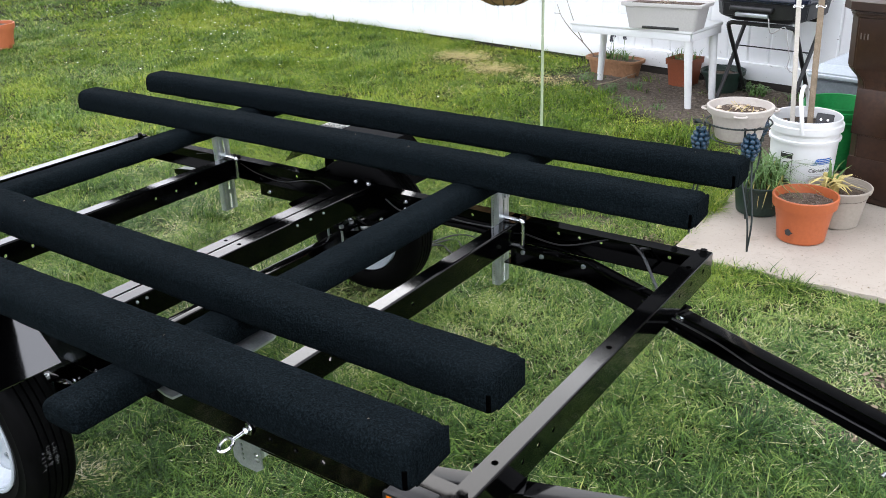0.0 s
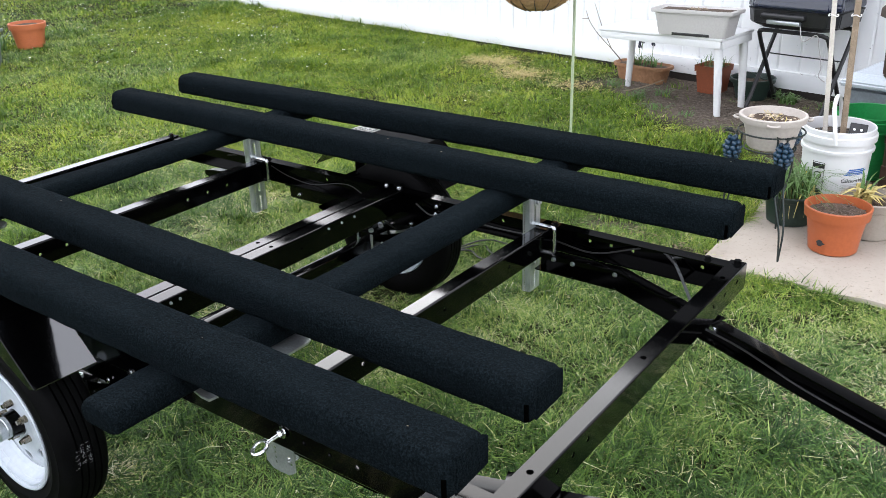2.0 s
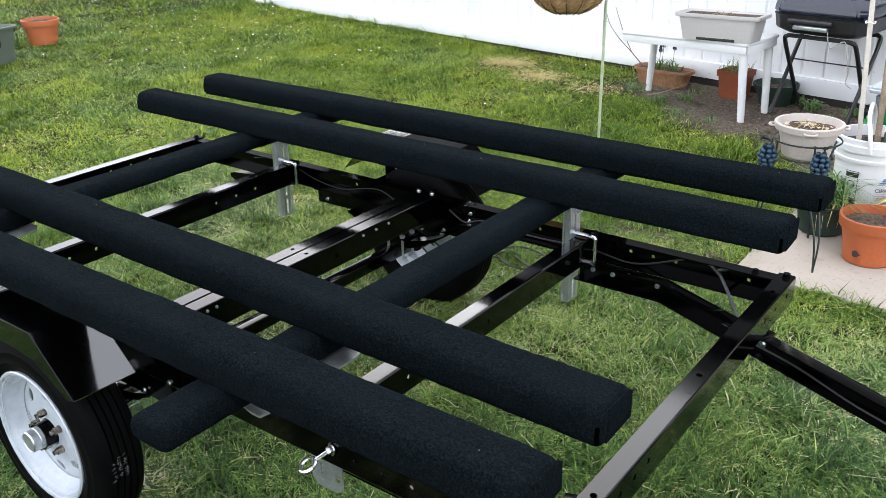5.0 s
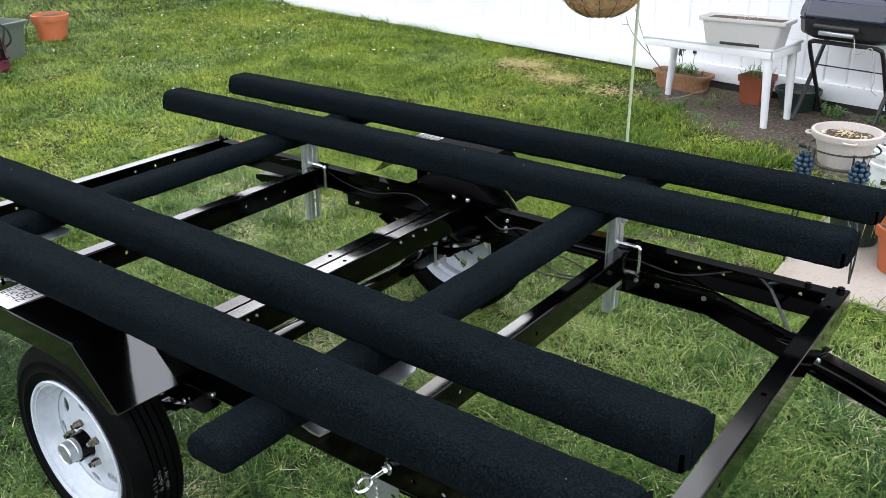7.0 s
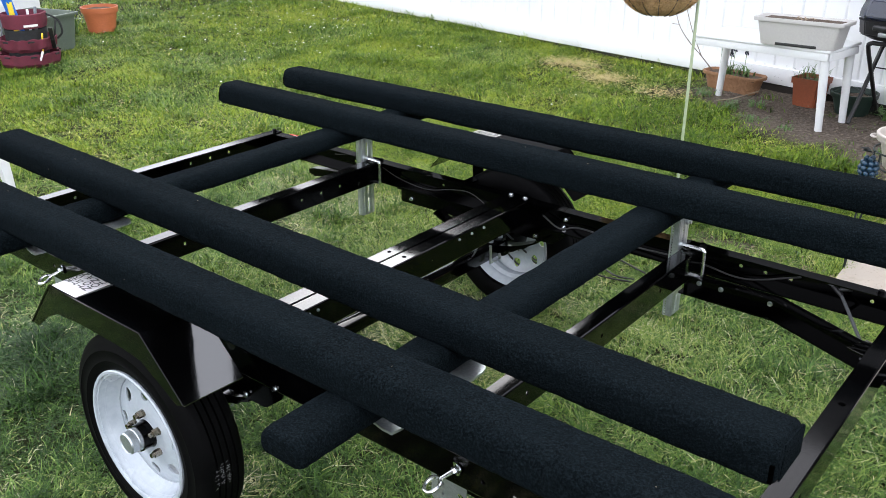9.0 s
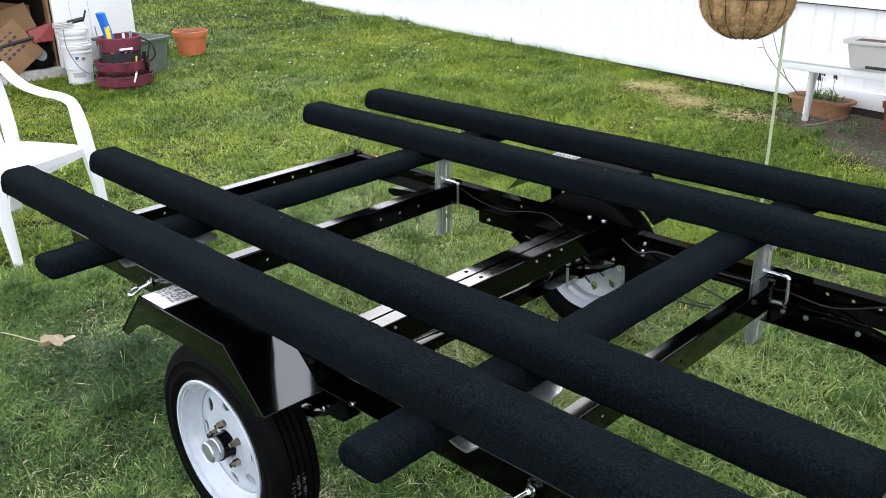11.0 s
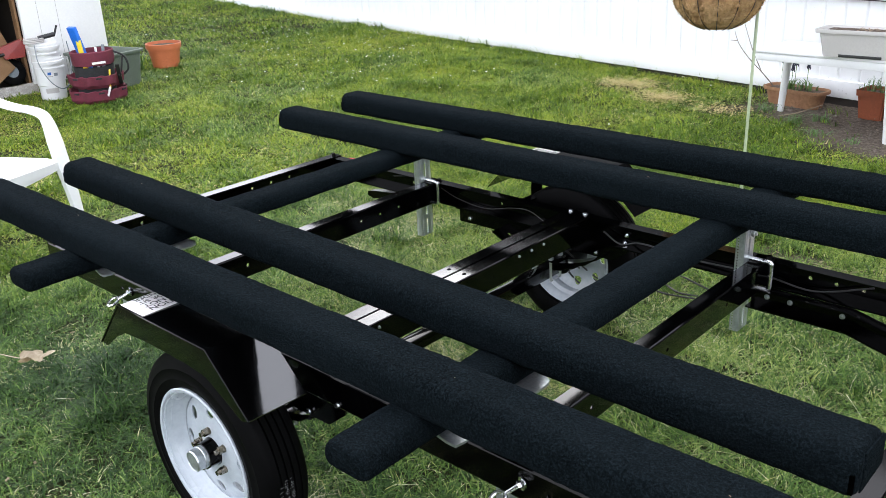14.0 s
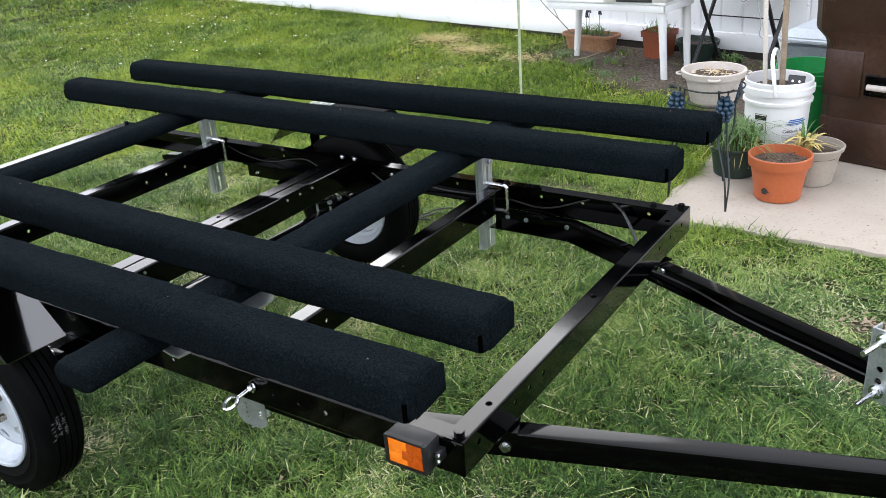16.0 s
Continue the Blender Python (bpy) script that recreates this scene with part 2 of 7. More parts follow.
def build_ground(nt, b):
    tc = nt.nodes.new("ShaderNodeTexCoord")
    big = noise_node(nt, 1.3, 5)
    fine = noise_node(nt, 45, 6, 0.75)
    # soil under the grass is darkened: shade between blades is put into its colour
    shaded_soil = ramp(nt, fine, [(0.3, (0.006, 0.008, 0.003)), (0.55, (0.024, 0.028, 0.009)), (0.78, (0.12, 0.105, 0.06))])
    bare = ramp(nt, fine, [(0.3, (0.040, 0.032, 0.026)), (0.50, (0.115, 0.092, 0.074)), (0.66, (0.22, 0.18, 0.145)), (0.80, (0.42, 0.36, 0.29))])
    att = nt.nodes.new("ShaderNodeAttribute")
    att.attribute_name = "bare"
    nt.links.new(mix(nt, att.outputs["Fac"], shaded_soil, bare), b.inputs["Base Color"])
    b.inputs["Roughness"].default_value = 1.0
    b.inputs["Specular IOR Level"].default_value = 0.1
    bump(nt, b, fine, 1.0, 0.02)


ground_clod = simple('dry_clod', (0.06, 0.047, 0.038), (0.24, 0.195, 0.155), 0.95, 30)
ground_mat = mat("lawn_soil", build_ground)


def build_grass(nt, b):
    att = nt.nodes.new("ShaderNodeAttribute")
    att.attribute_name = "tint"
    warm = nt.nodes.new("ShaderNodeAttribute")
    warm.attribute_name = "warm"
    # near blades are greyer: sky sheen is mixed into their colour; far ones stay yellow-green
    near_sheen_ramp = ramp(nt, att.outputs["Fac"], [(0.0, (0.016, 0.042, 0.012)), (0.25, (0.062, 0.132, 0.031)), (0.45, (0.170, 0.275, 0.068)), (0.62, (0.340, 0.430, 0.145)),
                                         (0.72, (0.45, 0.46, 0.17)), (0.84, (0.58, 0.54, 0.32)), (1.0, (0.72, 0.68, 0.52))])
    far_ramp = ramp(nt, att.outputs["Fac"], [(0.0, (0.035, 0.078, 0.008)), (0.25, (0.105, 0.180, 0.018)), (0.45, (0.215, 0.305, 0.030)), (0.62, (0.340, 0.400, 0.046)),
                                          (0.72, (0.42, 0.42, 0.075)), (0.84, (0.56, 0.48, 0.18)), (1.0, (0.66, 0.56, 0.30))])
    col = mix(nt, warm.outputs["Fac"], near_sheen_ramp, far_ramp)
    nt.links.new(col, b.inputs["Base Color"])
    b.inputs["Roughness"].default_value = 0.42
    b.inputs["Specular IOR Level"].default_value = 0.18
    tr = nt.nodes.new("ShaderNodeBsdfTranslucent")
    nt.links.new(col, tr.inputs["Color"])
    ms = nt.nodes.new("ShaderNodeMixShader")
    ms.inputs[0].default_value = 0.20
    nt.links.new(b.outputs[0], ms.inputs[1])
    nt.links.new(tr.outputs[0], ms.inputs[2])
    nt.links.new(ms.outputs[0], nt.nodes["Material Output"].inputs["Surface"])


straw_mat = simple("dead_straw", (0.42, 0.34, 0.13), (0.60, 0.49, 0.23), 0.7, 30)
grass_mat = mat("grass_blades", build_grass)


def build_coir(nt, b):
    f = noise_node(nt, 55, 6, 0.8)
    g = noise_node(nt, 9, 4)
    col = ramp(nt, f, [(0.3, (0.17, 0.085, 0.03)), (0.7, (0.62, 0.38, 0.16))])
    col = mix(nt, ramp(nt, g, [(0.4, (0, 0, 0)), (0.8, (0.6, 0.6, 0.6))]), col, (0.66, 0.47, 0.25))
    nt.links.new(col, b.inputs["Base Color"])
    b.inputs["Roughness"].default_value = 1.0
    bump(nt, b, f, 1.0, 0.012)


coir = mat("coconut_fibre", build_coir)
coir_pale = simple("pale_coconut_fibre", (0.44, 0.28, 0.13), (0.62, 0.42, 0.21), 0.9, 30)

upper_siding = simple("taupe_siding", (0.040, 0.041, 0.042), (0.060, 0.061, 0.063), 0.6, 3)

# ---- mesh helpers ----


def thing(name, label, category, loc=(0, 0, 0), rz=0.0, group="", kind=""):
    ob = new(name)
    ob.empty_display_size = 0.1
    ob.matrix_basis = pose(*loc, 0, 0, rz)
    return tagged(ob, label, category, group, kind)


def part(name, bm, material, parent=None, label="", smooth=35.0):
    """Link a bmesh as one mesh object under its thing or part."""
    me = bpy.data.meshes.new(name)
    bmesh.ops.recalc_face_normals(bm, faces=bm.faces)
    if smooth:
        lim = math.cos(radians(smooth))
        for f in bm.faces:
            f.smooth = True
        for e in bm.edges:
            if len(e.link_faces) == 2 and e.link_faces[0].normal.dot(e.link_faces[1].normal) < lim:
                e.smooth = False
    bm.to_mesh(me)
    bm.free()
    me.materials.append(material)
    ob = new(name, me)
    if parent is not None:
        ob.parent = parent
    if label:
        ob["label"] = label
    return ob


def box(bm, c, s, rot=None, bev=0.0, seg=2):
    m = Matrix.Translation(c) @ (rot.to_4x4() if rot else Matrix()) @ Matrix.Diagonal((*s, 1))
    g = bmesh.ops.create_cube(bm, size=1.0, matrix=m)
    if bev:
        es = list({e for v in g["verts"] for e in v.link_edges})
        bmesh.ops.bevel(bm, geom=es, offset=bev, segments=seg, affect='EDGES', profile=0.5)
    return g["verts"]


def loft(bm, rings, closed=True, cap0=True, cap1=True):
    vs = [[bm.verts.new(p) for p in r] for r in rings]
    n = len(vs[0])
    for a, b in zip(vs, vs[1:]):
        for i in range(n if closed else n - 1):
            j = (i + 1) % n
            bm.faces.new((a[i], a[j], b[j], b[i]))
    if cap0:
        bm.faces.new(vs[0][::-1])
    if cap1:
        bm.faces.new(vs[-1])
    return vs


def frame_axes(d):
    d = Vector(d).normalized()
    a = Vector((0, 0, 1)) if abs(d.z) < 0.9 else Vector((1, 0, 0))
    u = d.cross(a).normalized()
    return u, u.cross(d).normalized()


def cyl(bm, p0, p1, r0, r1=None, seg=14):
    r1 = r0 if r1 is None else r1
    p0, p1 = Vector(p0), Vector(p1)
    u, v = frame_axes(p1 - p0)
    ang = [2 * math.pi * i / seg for i in range(seg)]
    loft(bm, [[p + (u * math.cos(a) + v * math.sin(a)) * r for a in ang] for p, r in ((p0, r0), (p1, r1))])


def tube(bm, pts, r, seg=8, closed=False, taper=1.0):
    pts = [Vector(p) for p in pts]
    rings = []
    n = len(pts)
    u = None
    for i, p in enumerate(pts):
        if closed:
            d = pts[(i + 1) % n] - pts[i - 1]
        else:
            d = pts[min(i + 1, n - 1)] - pts[max(i - 1, 0)]
        d.normalize()
        if u is None:
            u, v = frame_axes(d)
        else:
            u = (u - d * u.dot(d)).normalized()
            v = u.cross(d).normalized()
        rr = r * (1 + (taper - 1) * i / max(1, n - 1))
        rings.append([p + (u * math.cos(2 * math.pi * k / seg) + v * math.sin(2 * math.pi * k / seg)) * rr for k in range(seg)])
    if closed:
        rings.append(rings[0])
        vs = [[bm.verts.new(q) for q in g] for g in rings[:-1]]
        for a, b in zip(vs, vs[1:] + vs[:1]):
            for i in range(seg):
                j = (i + 1) % seg
                bm.faces.new((a[i], a[j], b[j], b[i]))
    else:
        loft(bm, rings)


def curve_pts(ctrl, n=8):
    """Catmull-Rom points through the control points."""
    c = [Vector(p) for p in ctrl]
    c = [c[0] * 2 - c[1]] + c + [c[-1] * 2 - c[-2]]
    out = []
    for i in range(1, len(c) - 2):
        for k in range(n):
            t = k / n
            out.append(0.5 * ((2 * c[i]) + (c[i + 1] - c[i - 1]) * t + (2 * c[i - 1] - 5 * c[i] + 4 * c[i + 1] - c[i + 2]) * t * t
                              + (3 * c[i] - c[i - 1] - 3 * c[i + 1] + c[i + 2]) * t ** 3))
    out.append(c[-2])
    return out


def lathe(bm, prof, seg=32, m=None, wob=0.0):
    """Turn a profile of (r, z) about z; radius 0 closes the shape."""
    m = m or Matrix()
    rows = []
    for r, z in prof:
        if r < 1e-6:
            rows.append([bm.verts.new(m @ Vector((0, 0, z)))])
        else:
            rows.append([bm.verts.new(m @ Vector((r * math.cos(2 * math.pi * i / seg), r * math.sin(2 * math.pi * i / seg), z))) for i in range(seg)])
    for a, b in zip(rows, rows[1:]):
        for i in range(seg):
            j = (i + 1) % seg
            if len(a) == 1 and len(b) == 1:
                continue
            if len(a) == 1:
                bm.faces.new((a[0], b[j], b[i]))
            elif len(b) == 1:
                bm.faces.new((a[i], a[j], b[0]))
            else:
                bm.faces.new((a[i], a[j], b[j], b[i]))


def holed_plate(bm, us, vs, holes, thick, f, n=12):
    """A plate over the grid lines us, vs with an elliptic hole in each cell listed as (i, j): (ru, rv). f maps (u, v, w) to a place."""
    def quad(a, b, c, d):
        bm.faces.new([bm.verts.new(f(*p)) for p in (a, b, c, d)])
    for i in range(len(us) - 1):
        for j in range(len(vs) - 1):
            u0, u1, v0, v1 = us[i], us[i + 1], vs[j], vs[j + 1]
            if (i, j) in holes:
                ru, rv = holes[(i, j)]
                cu, cv = (u0 + u1) / 2, (v0 + v1) / 2
                rim, edge = [], []
                for k in range(n):
                    a = 2 * math.pi * (k + 0.5) / n
                    c, s = math.cos(a), math.sin(a)
                    rim.append((cu + ru * c, cv + rv * s))
                    q = max(abs(c), abs(s))
                    edge.append((cu + (u1 - u0) / 2 * c / q, cv + (v1 - v0) / 2 * s / q))
                for k in range(n):
                    l = (k + 1) % n
                    for w in (0, thick):
                        quad((*rim[k], w), (*rim[l], w), (*edge[l], w), (*edge[k], w))
                        ek, el = edge[k], edge[l]
                        if abs(ek[0] - el[0]) > 1e-9 and abs(ek[1] - el[1]) > 1e-9:
                            cx = u1 if max(ek[0], el[0]) > cu + (u1 - u0) * 0.499 else u0
                            cy = v1 if max(ek[1], el[1]) > cv + (v1 - v0) * 0.499 else v0
                            bm.faces.new([bm.verts.new(f(*p)) for p in ((*ek, w), (cx, cy, w), (*el, w))])
                    quad((*rim[k], 0), (*rim[l], 0), (*rim[l], thick), (*rim[k], thick))
            else:
                for w in (0, thick):
                    quad((u0, v0, w), (u1, v0, w), (u1, v1, w), (u0, v1, w))
    a, b, c, d = us[0], us[-1], vs[0], vs[-1]
    for p, q in (((a, c), (b, c)), ((b, c), (b, d)), ((b, d), (a, d)), ((a, d), (a, c))):
        quad((*p, 0), (*q, 0), (*q, thick), (*p, thick))
    bmesh.ops.remove_doubles(bm, verts=bm.verts, dist=1e-5)


def channel(length, h, fl, m, holes=(), th=0.0035, up=0.0, low=None):
    """A steel C-channel along x from 0, web at y = 0, flanges towards +y, top at z = 0. holes: (x, z, r) through the web."""
    bm = bmesh.new()
    k = 0.010
    for s, z0 in ((1, 0.0), (-1, -h)):
        f_ = fl if s > 0 or low is None else low
        prof = [(0, -k), (0, -0.004), (0.0012, -0.0012), (0.004, 0), (f_, 0), (f_, -th), (th, -th), (th, -k)]
        loft(bm, [[m @ Vector((x, y, z0 + s * z)) for y, z in prof] for x in (0, length)])
    us, hs = [0.0], {}
    for x, z, r in sorted(holes):
        for u in (x - 0.02, x + 0.02):
            if u > us[-1] + 1e-4:
                us.append(u)
        hs[(len(us) - 2, 0)] = (r, r)
    us.append(length)
    vs = [-h + k, -k]
    if up:
        vs = [-h + k, -h + k + up, -k]
        hs = {(i, 1): r for (i, _), r in hs.items()}
    holed_plate(bm, us, vs, hs, th, lambda u, v, w: m @ Vector((u, w, v)))
    return bm


def bolt(bm, p, d, r=0.009, head=0.007, stem=0.0):
    """A hex head with washer at p, pointing along d."""
    p, d = Vector(p), Vector(d).normalized()
    cyl(bm, p, p + d * 0.002, r * 1.5, seg=14)
    cyl(bm, p + d * 0.002, p + d * (0.002 + head), r, seg=6)
    if stem:
        cyl(bm, p + d * (0.002 + head), p + d * (0.002 + head + stem), r * 0.55, seg=8)


def text_mesh(words, size, material, name, parent, f, align='LEFT', bold=0.0):
    """Flat lettering with each outline point taken to its place by f(x, y)."""
    cu = bpy.data.curves.new(name, 'FONT')
    cu.body = words
    cu.size = size
    cu.align_x = align
    cu.offset = bold
    tmp = new("lettering_source", cu)
    dg = bpy.context.evaluated_depsgraph_get()
    dg.update()
    me = bpy.data.meshes.new_from_object(tmp.evaluated_get(dg))
    bpy.data.objects.remove(tmp)
    for v in me.vertices:
        v.co = f(v.co.x, v.co.y)
    me.name = name
    me.materials.clear()
    me.materials.append(material)
    ob = new(name, me)
    ob.parent = parent
    return ob


def blades(bm, rnd, base, r, n, h, w, droop=0.4, spread=0.5):
    """A tuft of strap leaves that arch outwards from base."""
    for _ in range(n):
        a = rnd.uniform(0, 2 * math.pi)
        q = Vector((base[0] + rnd.uniform(-r, r), base[1] + rnd.uniform(-r, r), base[2]))
        d = Vector((math.cos(a), math.sin(a), 0))
        sd = Vector((-d.y, d.x, 0))
        hh, out = h * rnd.uniform(0.55, 1.1), h * spread * rnd.uniform(0.3, 1.2)
        ww = w * rnd.uniform(0.7, 1.2)
        prev = None
        for k in range(5):
            t = k / 4
            p = q + d * out * t * t + Vector((0, 0, hh * (t - droop * t ** 3)))
            wd = ww * (1 - t) ** 0.6 * 0.5 + 0.0003
            pair = (bm.verts.new(p - sd * wd), bm.verts.new(p + sd * wd))
            if prev:
                bm.faces.new((prev[0], prev[1], pair[1], pair[0]))
            prev = pair


# ---- ground, slab and house ----


def bare_mask(x, y):
    """1 on the planting bed by the house, 0 on the lawn, with a ragged edge."""
    edge = 3.68 - 0.62 * np.clip(x + 1.1, -1.1, 2.0) + 0.07 * np.sin(x * 6.1 + 1.0) + 0.05 * np.sin(x * 17.7)
    inner = np.clip((y - edge) / 0.22, 0, 1) * np.clip((x + 2.30 + 0.10 * np.sin(y * 9)) / 0.25, 0, 1)
    inner = inner * np.clip((1.3 - x) / 0.4, 0, 1)
    inner = inner * np.clip((4.64 - 0.172 * x + 0.2 - y) / 0.1, 0, 1)
    # worn spots in the lawn beside the trailer's tongue and at the slab's corner
    ragged = 0.30 * np.sin(x * 31 + y * 17) + 0.25 * np.sin(y * 43 - x * 23 + 1.0)
    for cx, cy, rx, ry in ((0.44, 1.31, 0.13, 0.085), (0.47, 1.60, 0.10, 0.05), (0.04, 1.48, 0.05, 0.03), (0.16, 1.22, 0.06, 0.035), (-0.55, 2.16, 0.22, 0.10), (-0.95, 2.30, 0.20, 0.07)):
        inner = np.maximum(inner, np.clip(1.6 - 1.3 * np.hypot((x - cx) / rx, (y - cy) / ry) + ragged, 0, 0.93))
    return inner


def build_ground_sheet():
    xs = np.concatenate([-np.geomspace(400, 14, 14), np.arange(-13.5, -4.0, 0.25), np.arange(-4.0, 2.4, 0.08), np.geomspace(2.5, 400, 16)])
    ys = np.concatenate([-np.geomspace(400, 3, 16), np.arange(-2.6, 6.6, 0.08), np.geomspace(6.8, 400, 16)])
    gx, gy = np.meshgrid(xs, ys, indexing="ij")
    gzv = ground_z(gx, gy)
    near = (gx > -13) & (gx < 2.4) & (gy > -2.6) & (gy < 6.6)
    gzv = gzv + near * (0.006 * np.sin(gx * 5.3 + gy * 2.1) * np.sin(gy * 4.7 - gx) + np.random.RandomState(3).uniform(-0.003, 0.003, gx.shape))
    gzv = gzv - 0.07 * ((gx > -0.40) & (gx < 3.9) & (gy > 2.16) & (gy < 3.26))
    nx, ny = gx.shape
    verts = np.stack([gx, gy, gzv], -1).reshape(-1, 3)
    idx = np.arange(nx * ny).reshape(nx, ny)
    faces = np.stack([idx[:-1, :-1], idx[1:, :-1], idx[1:, 1:], idx[:-1, 1:]], -1).reshape(-1, 4)
    me = bpy.data.meshes.new("ground")
    me.from_pydata(verts.tolist(), [], faces.tolist())
    att = me.attributes.new("bare", 'FLOAT', 'POINT')
    att.data.foreach_set("value", bare_mask(verts[:, 0], verts[:, 1]).astype(np.float32))
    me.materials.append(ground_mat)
    for p in me.polygons:
        p.use_smooth = True
    return tagged(new("ground", me), "lawn soil with a bare planting bed by the house", "ground", kind="structure")


build_ground_sheet()

bm = bmesh.new()
rnd = random.Random(5)
edge_pts = []
for i in range(60):
    x = -0.44 + i * 0.075
    edge_pts.append((x, 2.10 + rnd.uniform(-0.012, 0.012)))
for i in range(14):
    edge_pts.append((3.98, 2.15 + i * 0.085))
for i in range(60):
    edge_pts.append((3.98 - i * 0.075, 3.30))
for i in range(14):
    edge_pts.append((-0.46 + rnd.uniform(-0.012, 0.012), 3.25 - i * 0.083))
loft(bm, [[(x, y, z) for x, y in edge_pts] for z in (-0.08, 0.024)] + [[(0.9985 * (x - 1.7) + 1.7, 0.997 * (y - 2.7) + 2.7, 0.030) for x, y in edge_pts]])
tagged(part("pavement", bm, concrete), "worn pitted concrete patio slab in the grass", "patio", kind="structure")

# white skirting of the house, grooved panels between a base board and a ledge
WALL_A, WALL_B = 4.64, -0.172
wall_turn = math.degrees(math.atan(WALL_B))


def wall_y(x):
    return WALL_A + WALL_B * x


house = thing("house", "white mobile home with grooved vinyl skirting panels", "house", (-1.0, wall_y(-1.0), 0.05), wall_turn, kind="structure")
bm = bmesh.new()
box(bm, (-10.5, 1.5, 1.53), (16.0, 2.6, 3.16))
part("wall", bm, upper_siding, house, "plain taupe upper wall")
# added block out of view; its height only sets where bar tops reflect dark
bm = bmesh.new()
box(bm, (0.5, 1.5, 1.73), (5.99, 2.6, 3.56))
part("wall", bm, upper_siding, house, "unseen taller block added to darken reflections in the trailer paint")
PITCH = 0.142
for name, z0, z1, n0, n1 in (("skirting_panel", 0.10, 0.69, -130, 24),):
    bm = bmesh.new()
    for i in range(n0, n1):
        x0 = i * PITCH
        prof = [(0.0, 0.2), (0.0, 0.004), (0.006, 0.0025), (0.011, -0.002), (PITCH - 0.011, -0.002), (PITCH - 0.006, 0.0025), (PITCH - 0.0015, 0.004), (PITCH - 0.0015, 0.2)]
        if -34 <= i < 12:
            b2 = bmesh.new()
            loft(b2, [[(x0 + x, y, z) for x, y in prof] for z in (z0, z1)])
            part(name, b2, skirt_mat, house)
        else:
            loft(bm, [[(x0 + x, y, z) for x, y in prof] for z in (z0, z1)])
    tagged(part("skirting_run", bm, skirt_mat, house), kind="stuff")
for nm, z, h, d in (("base_board", 0.105, 0.11, 0.030), ("ledge", 0.70, 0.035, 0.045), ("siding", 0.76, 0.085, 0.030), ("siding", 0.85, 0.085, 0.036), ("siding", 0.94, 0.10, 0.030)):
    bm = bmesh.new()
    box(bm, (-7.5, 0.2 - d, z), (22.0, 0.4, h), bev=0.004)
    part(nm, bm, skirt_mat, house)
# dark strip that stands in for the ledge's shadow on the panels
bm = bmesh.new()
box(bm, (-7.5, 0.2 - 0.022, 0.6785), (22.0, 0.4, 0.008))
part("ledge_shade", bm, wood_dark, house, "dark strip painted as the shade under the ledge")
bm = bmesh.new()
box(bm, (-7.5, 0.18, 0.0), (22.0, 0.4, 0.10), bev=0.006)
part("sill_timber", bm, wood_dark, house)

# ---- the boat trailer ----
H = 0.475
RAIL = 0.076
trailer = thing("boat_trailer", "black folding boat trailer with four carpeted bunks parked on grass", "trailer", (-1.22, 0.61, 0))


def tpart(name, bm, material, label="", smooth=35.0, parent=None):
    if name in ("front_bar", "rear_bar", "side_rail", "crossbeam", "hinge_beam", "bracket_post", "bracket_foot", "clamp_plate"):
        smooth = 0
    ob = part(name, bm, material, parent or trailer, label, smooth)
    if parent is None:
        ob.matrix_parent_inverse = trailer.matrix_basis.inverted()
    return ob


def basis(xa, ya, at):
    xa, ya = Vector(xa).normalized(), Vector(ya).normalized()
    return Matrix.Translation(at) @ Matrix((xa, ya, xa.cross(ya))).transposed().to_4x4()


hole_ys = (0.24, 0.33, 0.42, 0.80, 0.89, 0.98)
front = channel(1.22, RAIL, 0.044, basis((0, 1, 0), (-1, 0, 0), (0, 0, H)), [(y, 0, 0.0062) for y in (0.05, 0.19, 0.25, 0.31, 0.86, 0.98, 1.06, 1.15)], up=0.018, low=0.012)
front_bar = tpart("front_bar", front, black_paint)
for y in (0.127, 0.609, 1.095):
    bm = bmesh.new()
    lathe(bm, [(0.0068, 0), (0.0068, 0.0006), (0, 0.0006)], 16, Matrix.Translation((-0.022, y, H)))
    tpart("bolt_hole", bm, hole_black, parent=front_bar)
for y in (0.017, 1.203):
    bm = bmesh.new()
    bolt(bm, (-0.020, y, H), (0, 0, 1), 0.010, 0.008)
    tpart("bolt", bm, black_paint, parent=front_bar)
tpart("rear_bar", channel(1.22, RAIL, 0.044, basis((0, -1, 0), (1, 0, 0), (-2.44, 1.22, H)), [(1.22 - y, 0, 0.0055) for y in hole_ys]), black_paint)
bm = bmesh.new()
bolt(bm, (-2.42, 1.2, H), (0, 0, 1), 0.009, 0.007)
tpart("bolt", bm, black_paint)

rail_holes = [(-0.06, 0), (-0.12, 0), (-0.33, 0), (-0.40, 0), (-0.47, 0), (-0.78, 0), (-1.55, 0), (-1.98, 0), (-2.30, 0)]
tpart("side_rail", channel(2.432, RAIL, 0.044, basis((1, 0, 0), (0, 1, 0), (-2.436, 0, H - 0.004)), [(x + 2.436, 0, 0.0055) for x, _ in rail_holes]), black_paint)
tpart("side_rail", channel(2.432, RAIL, 0.044, basis((-1, 0, 0), (0, -1, 0), (-0.004, 1.22, H - 0.004)), [(-0.004 - x, 0, 0.0055) for x, _ in rail_holes]), black_paint)

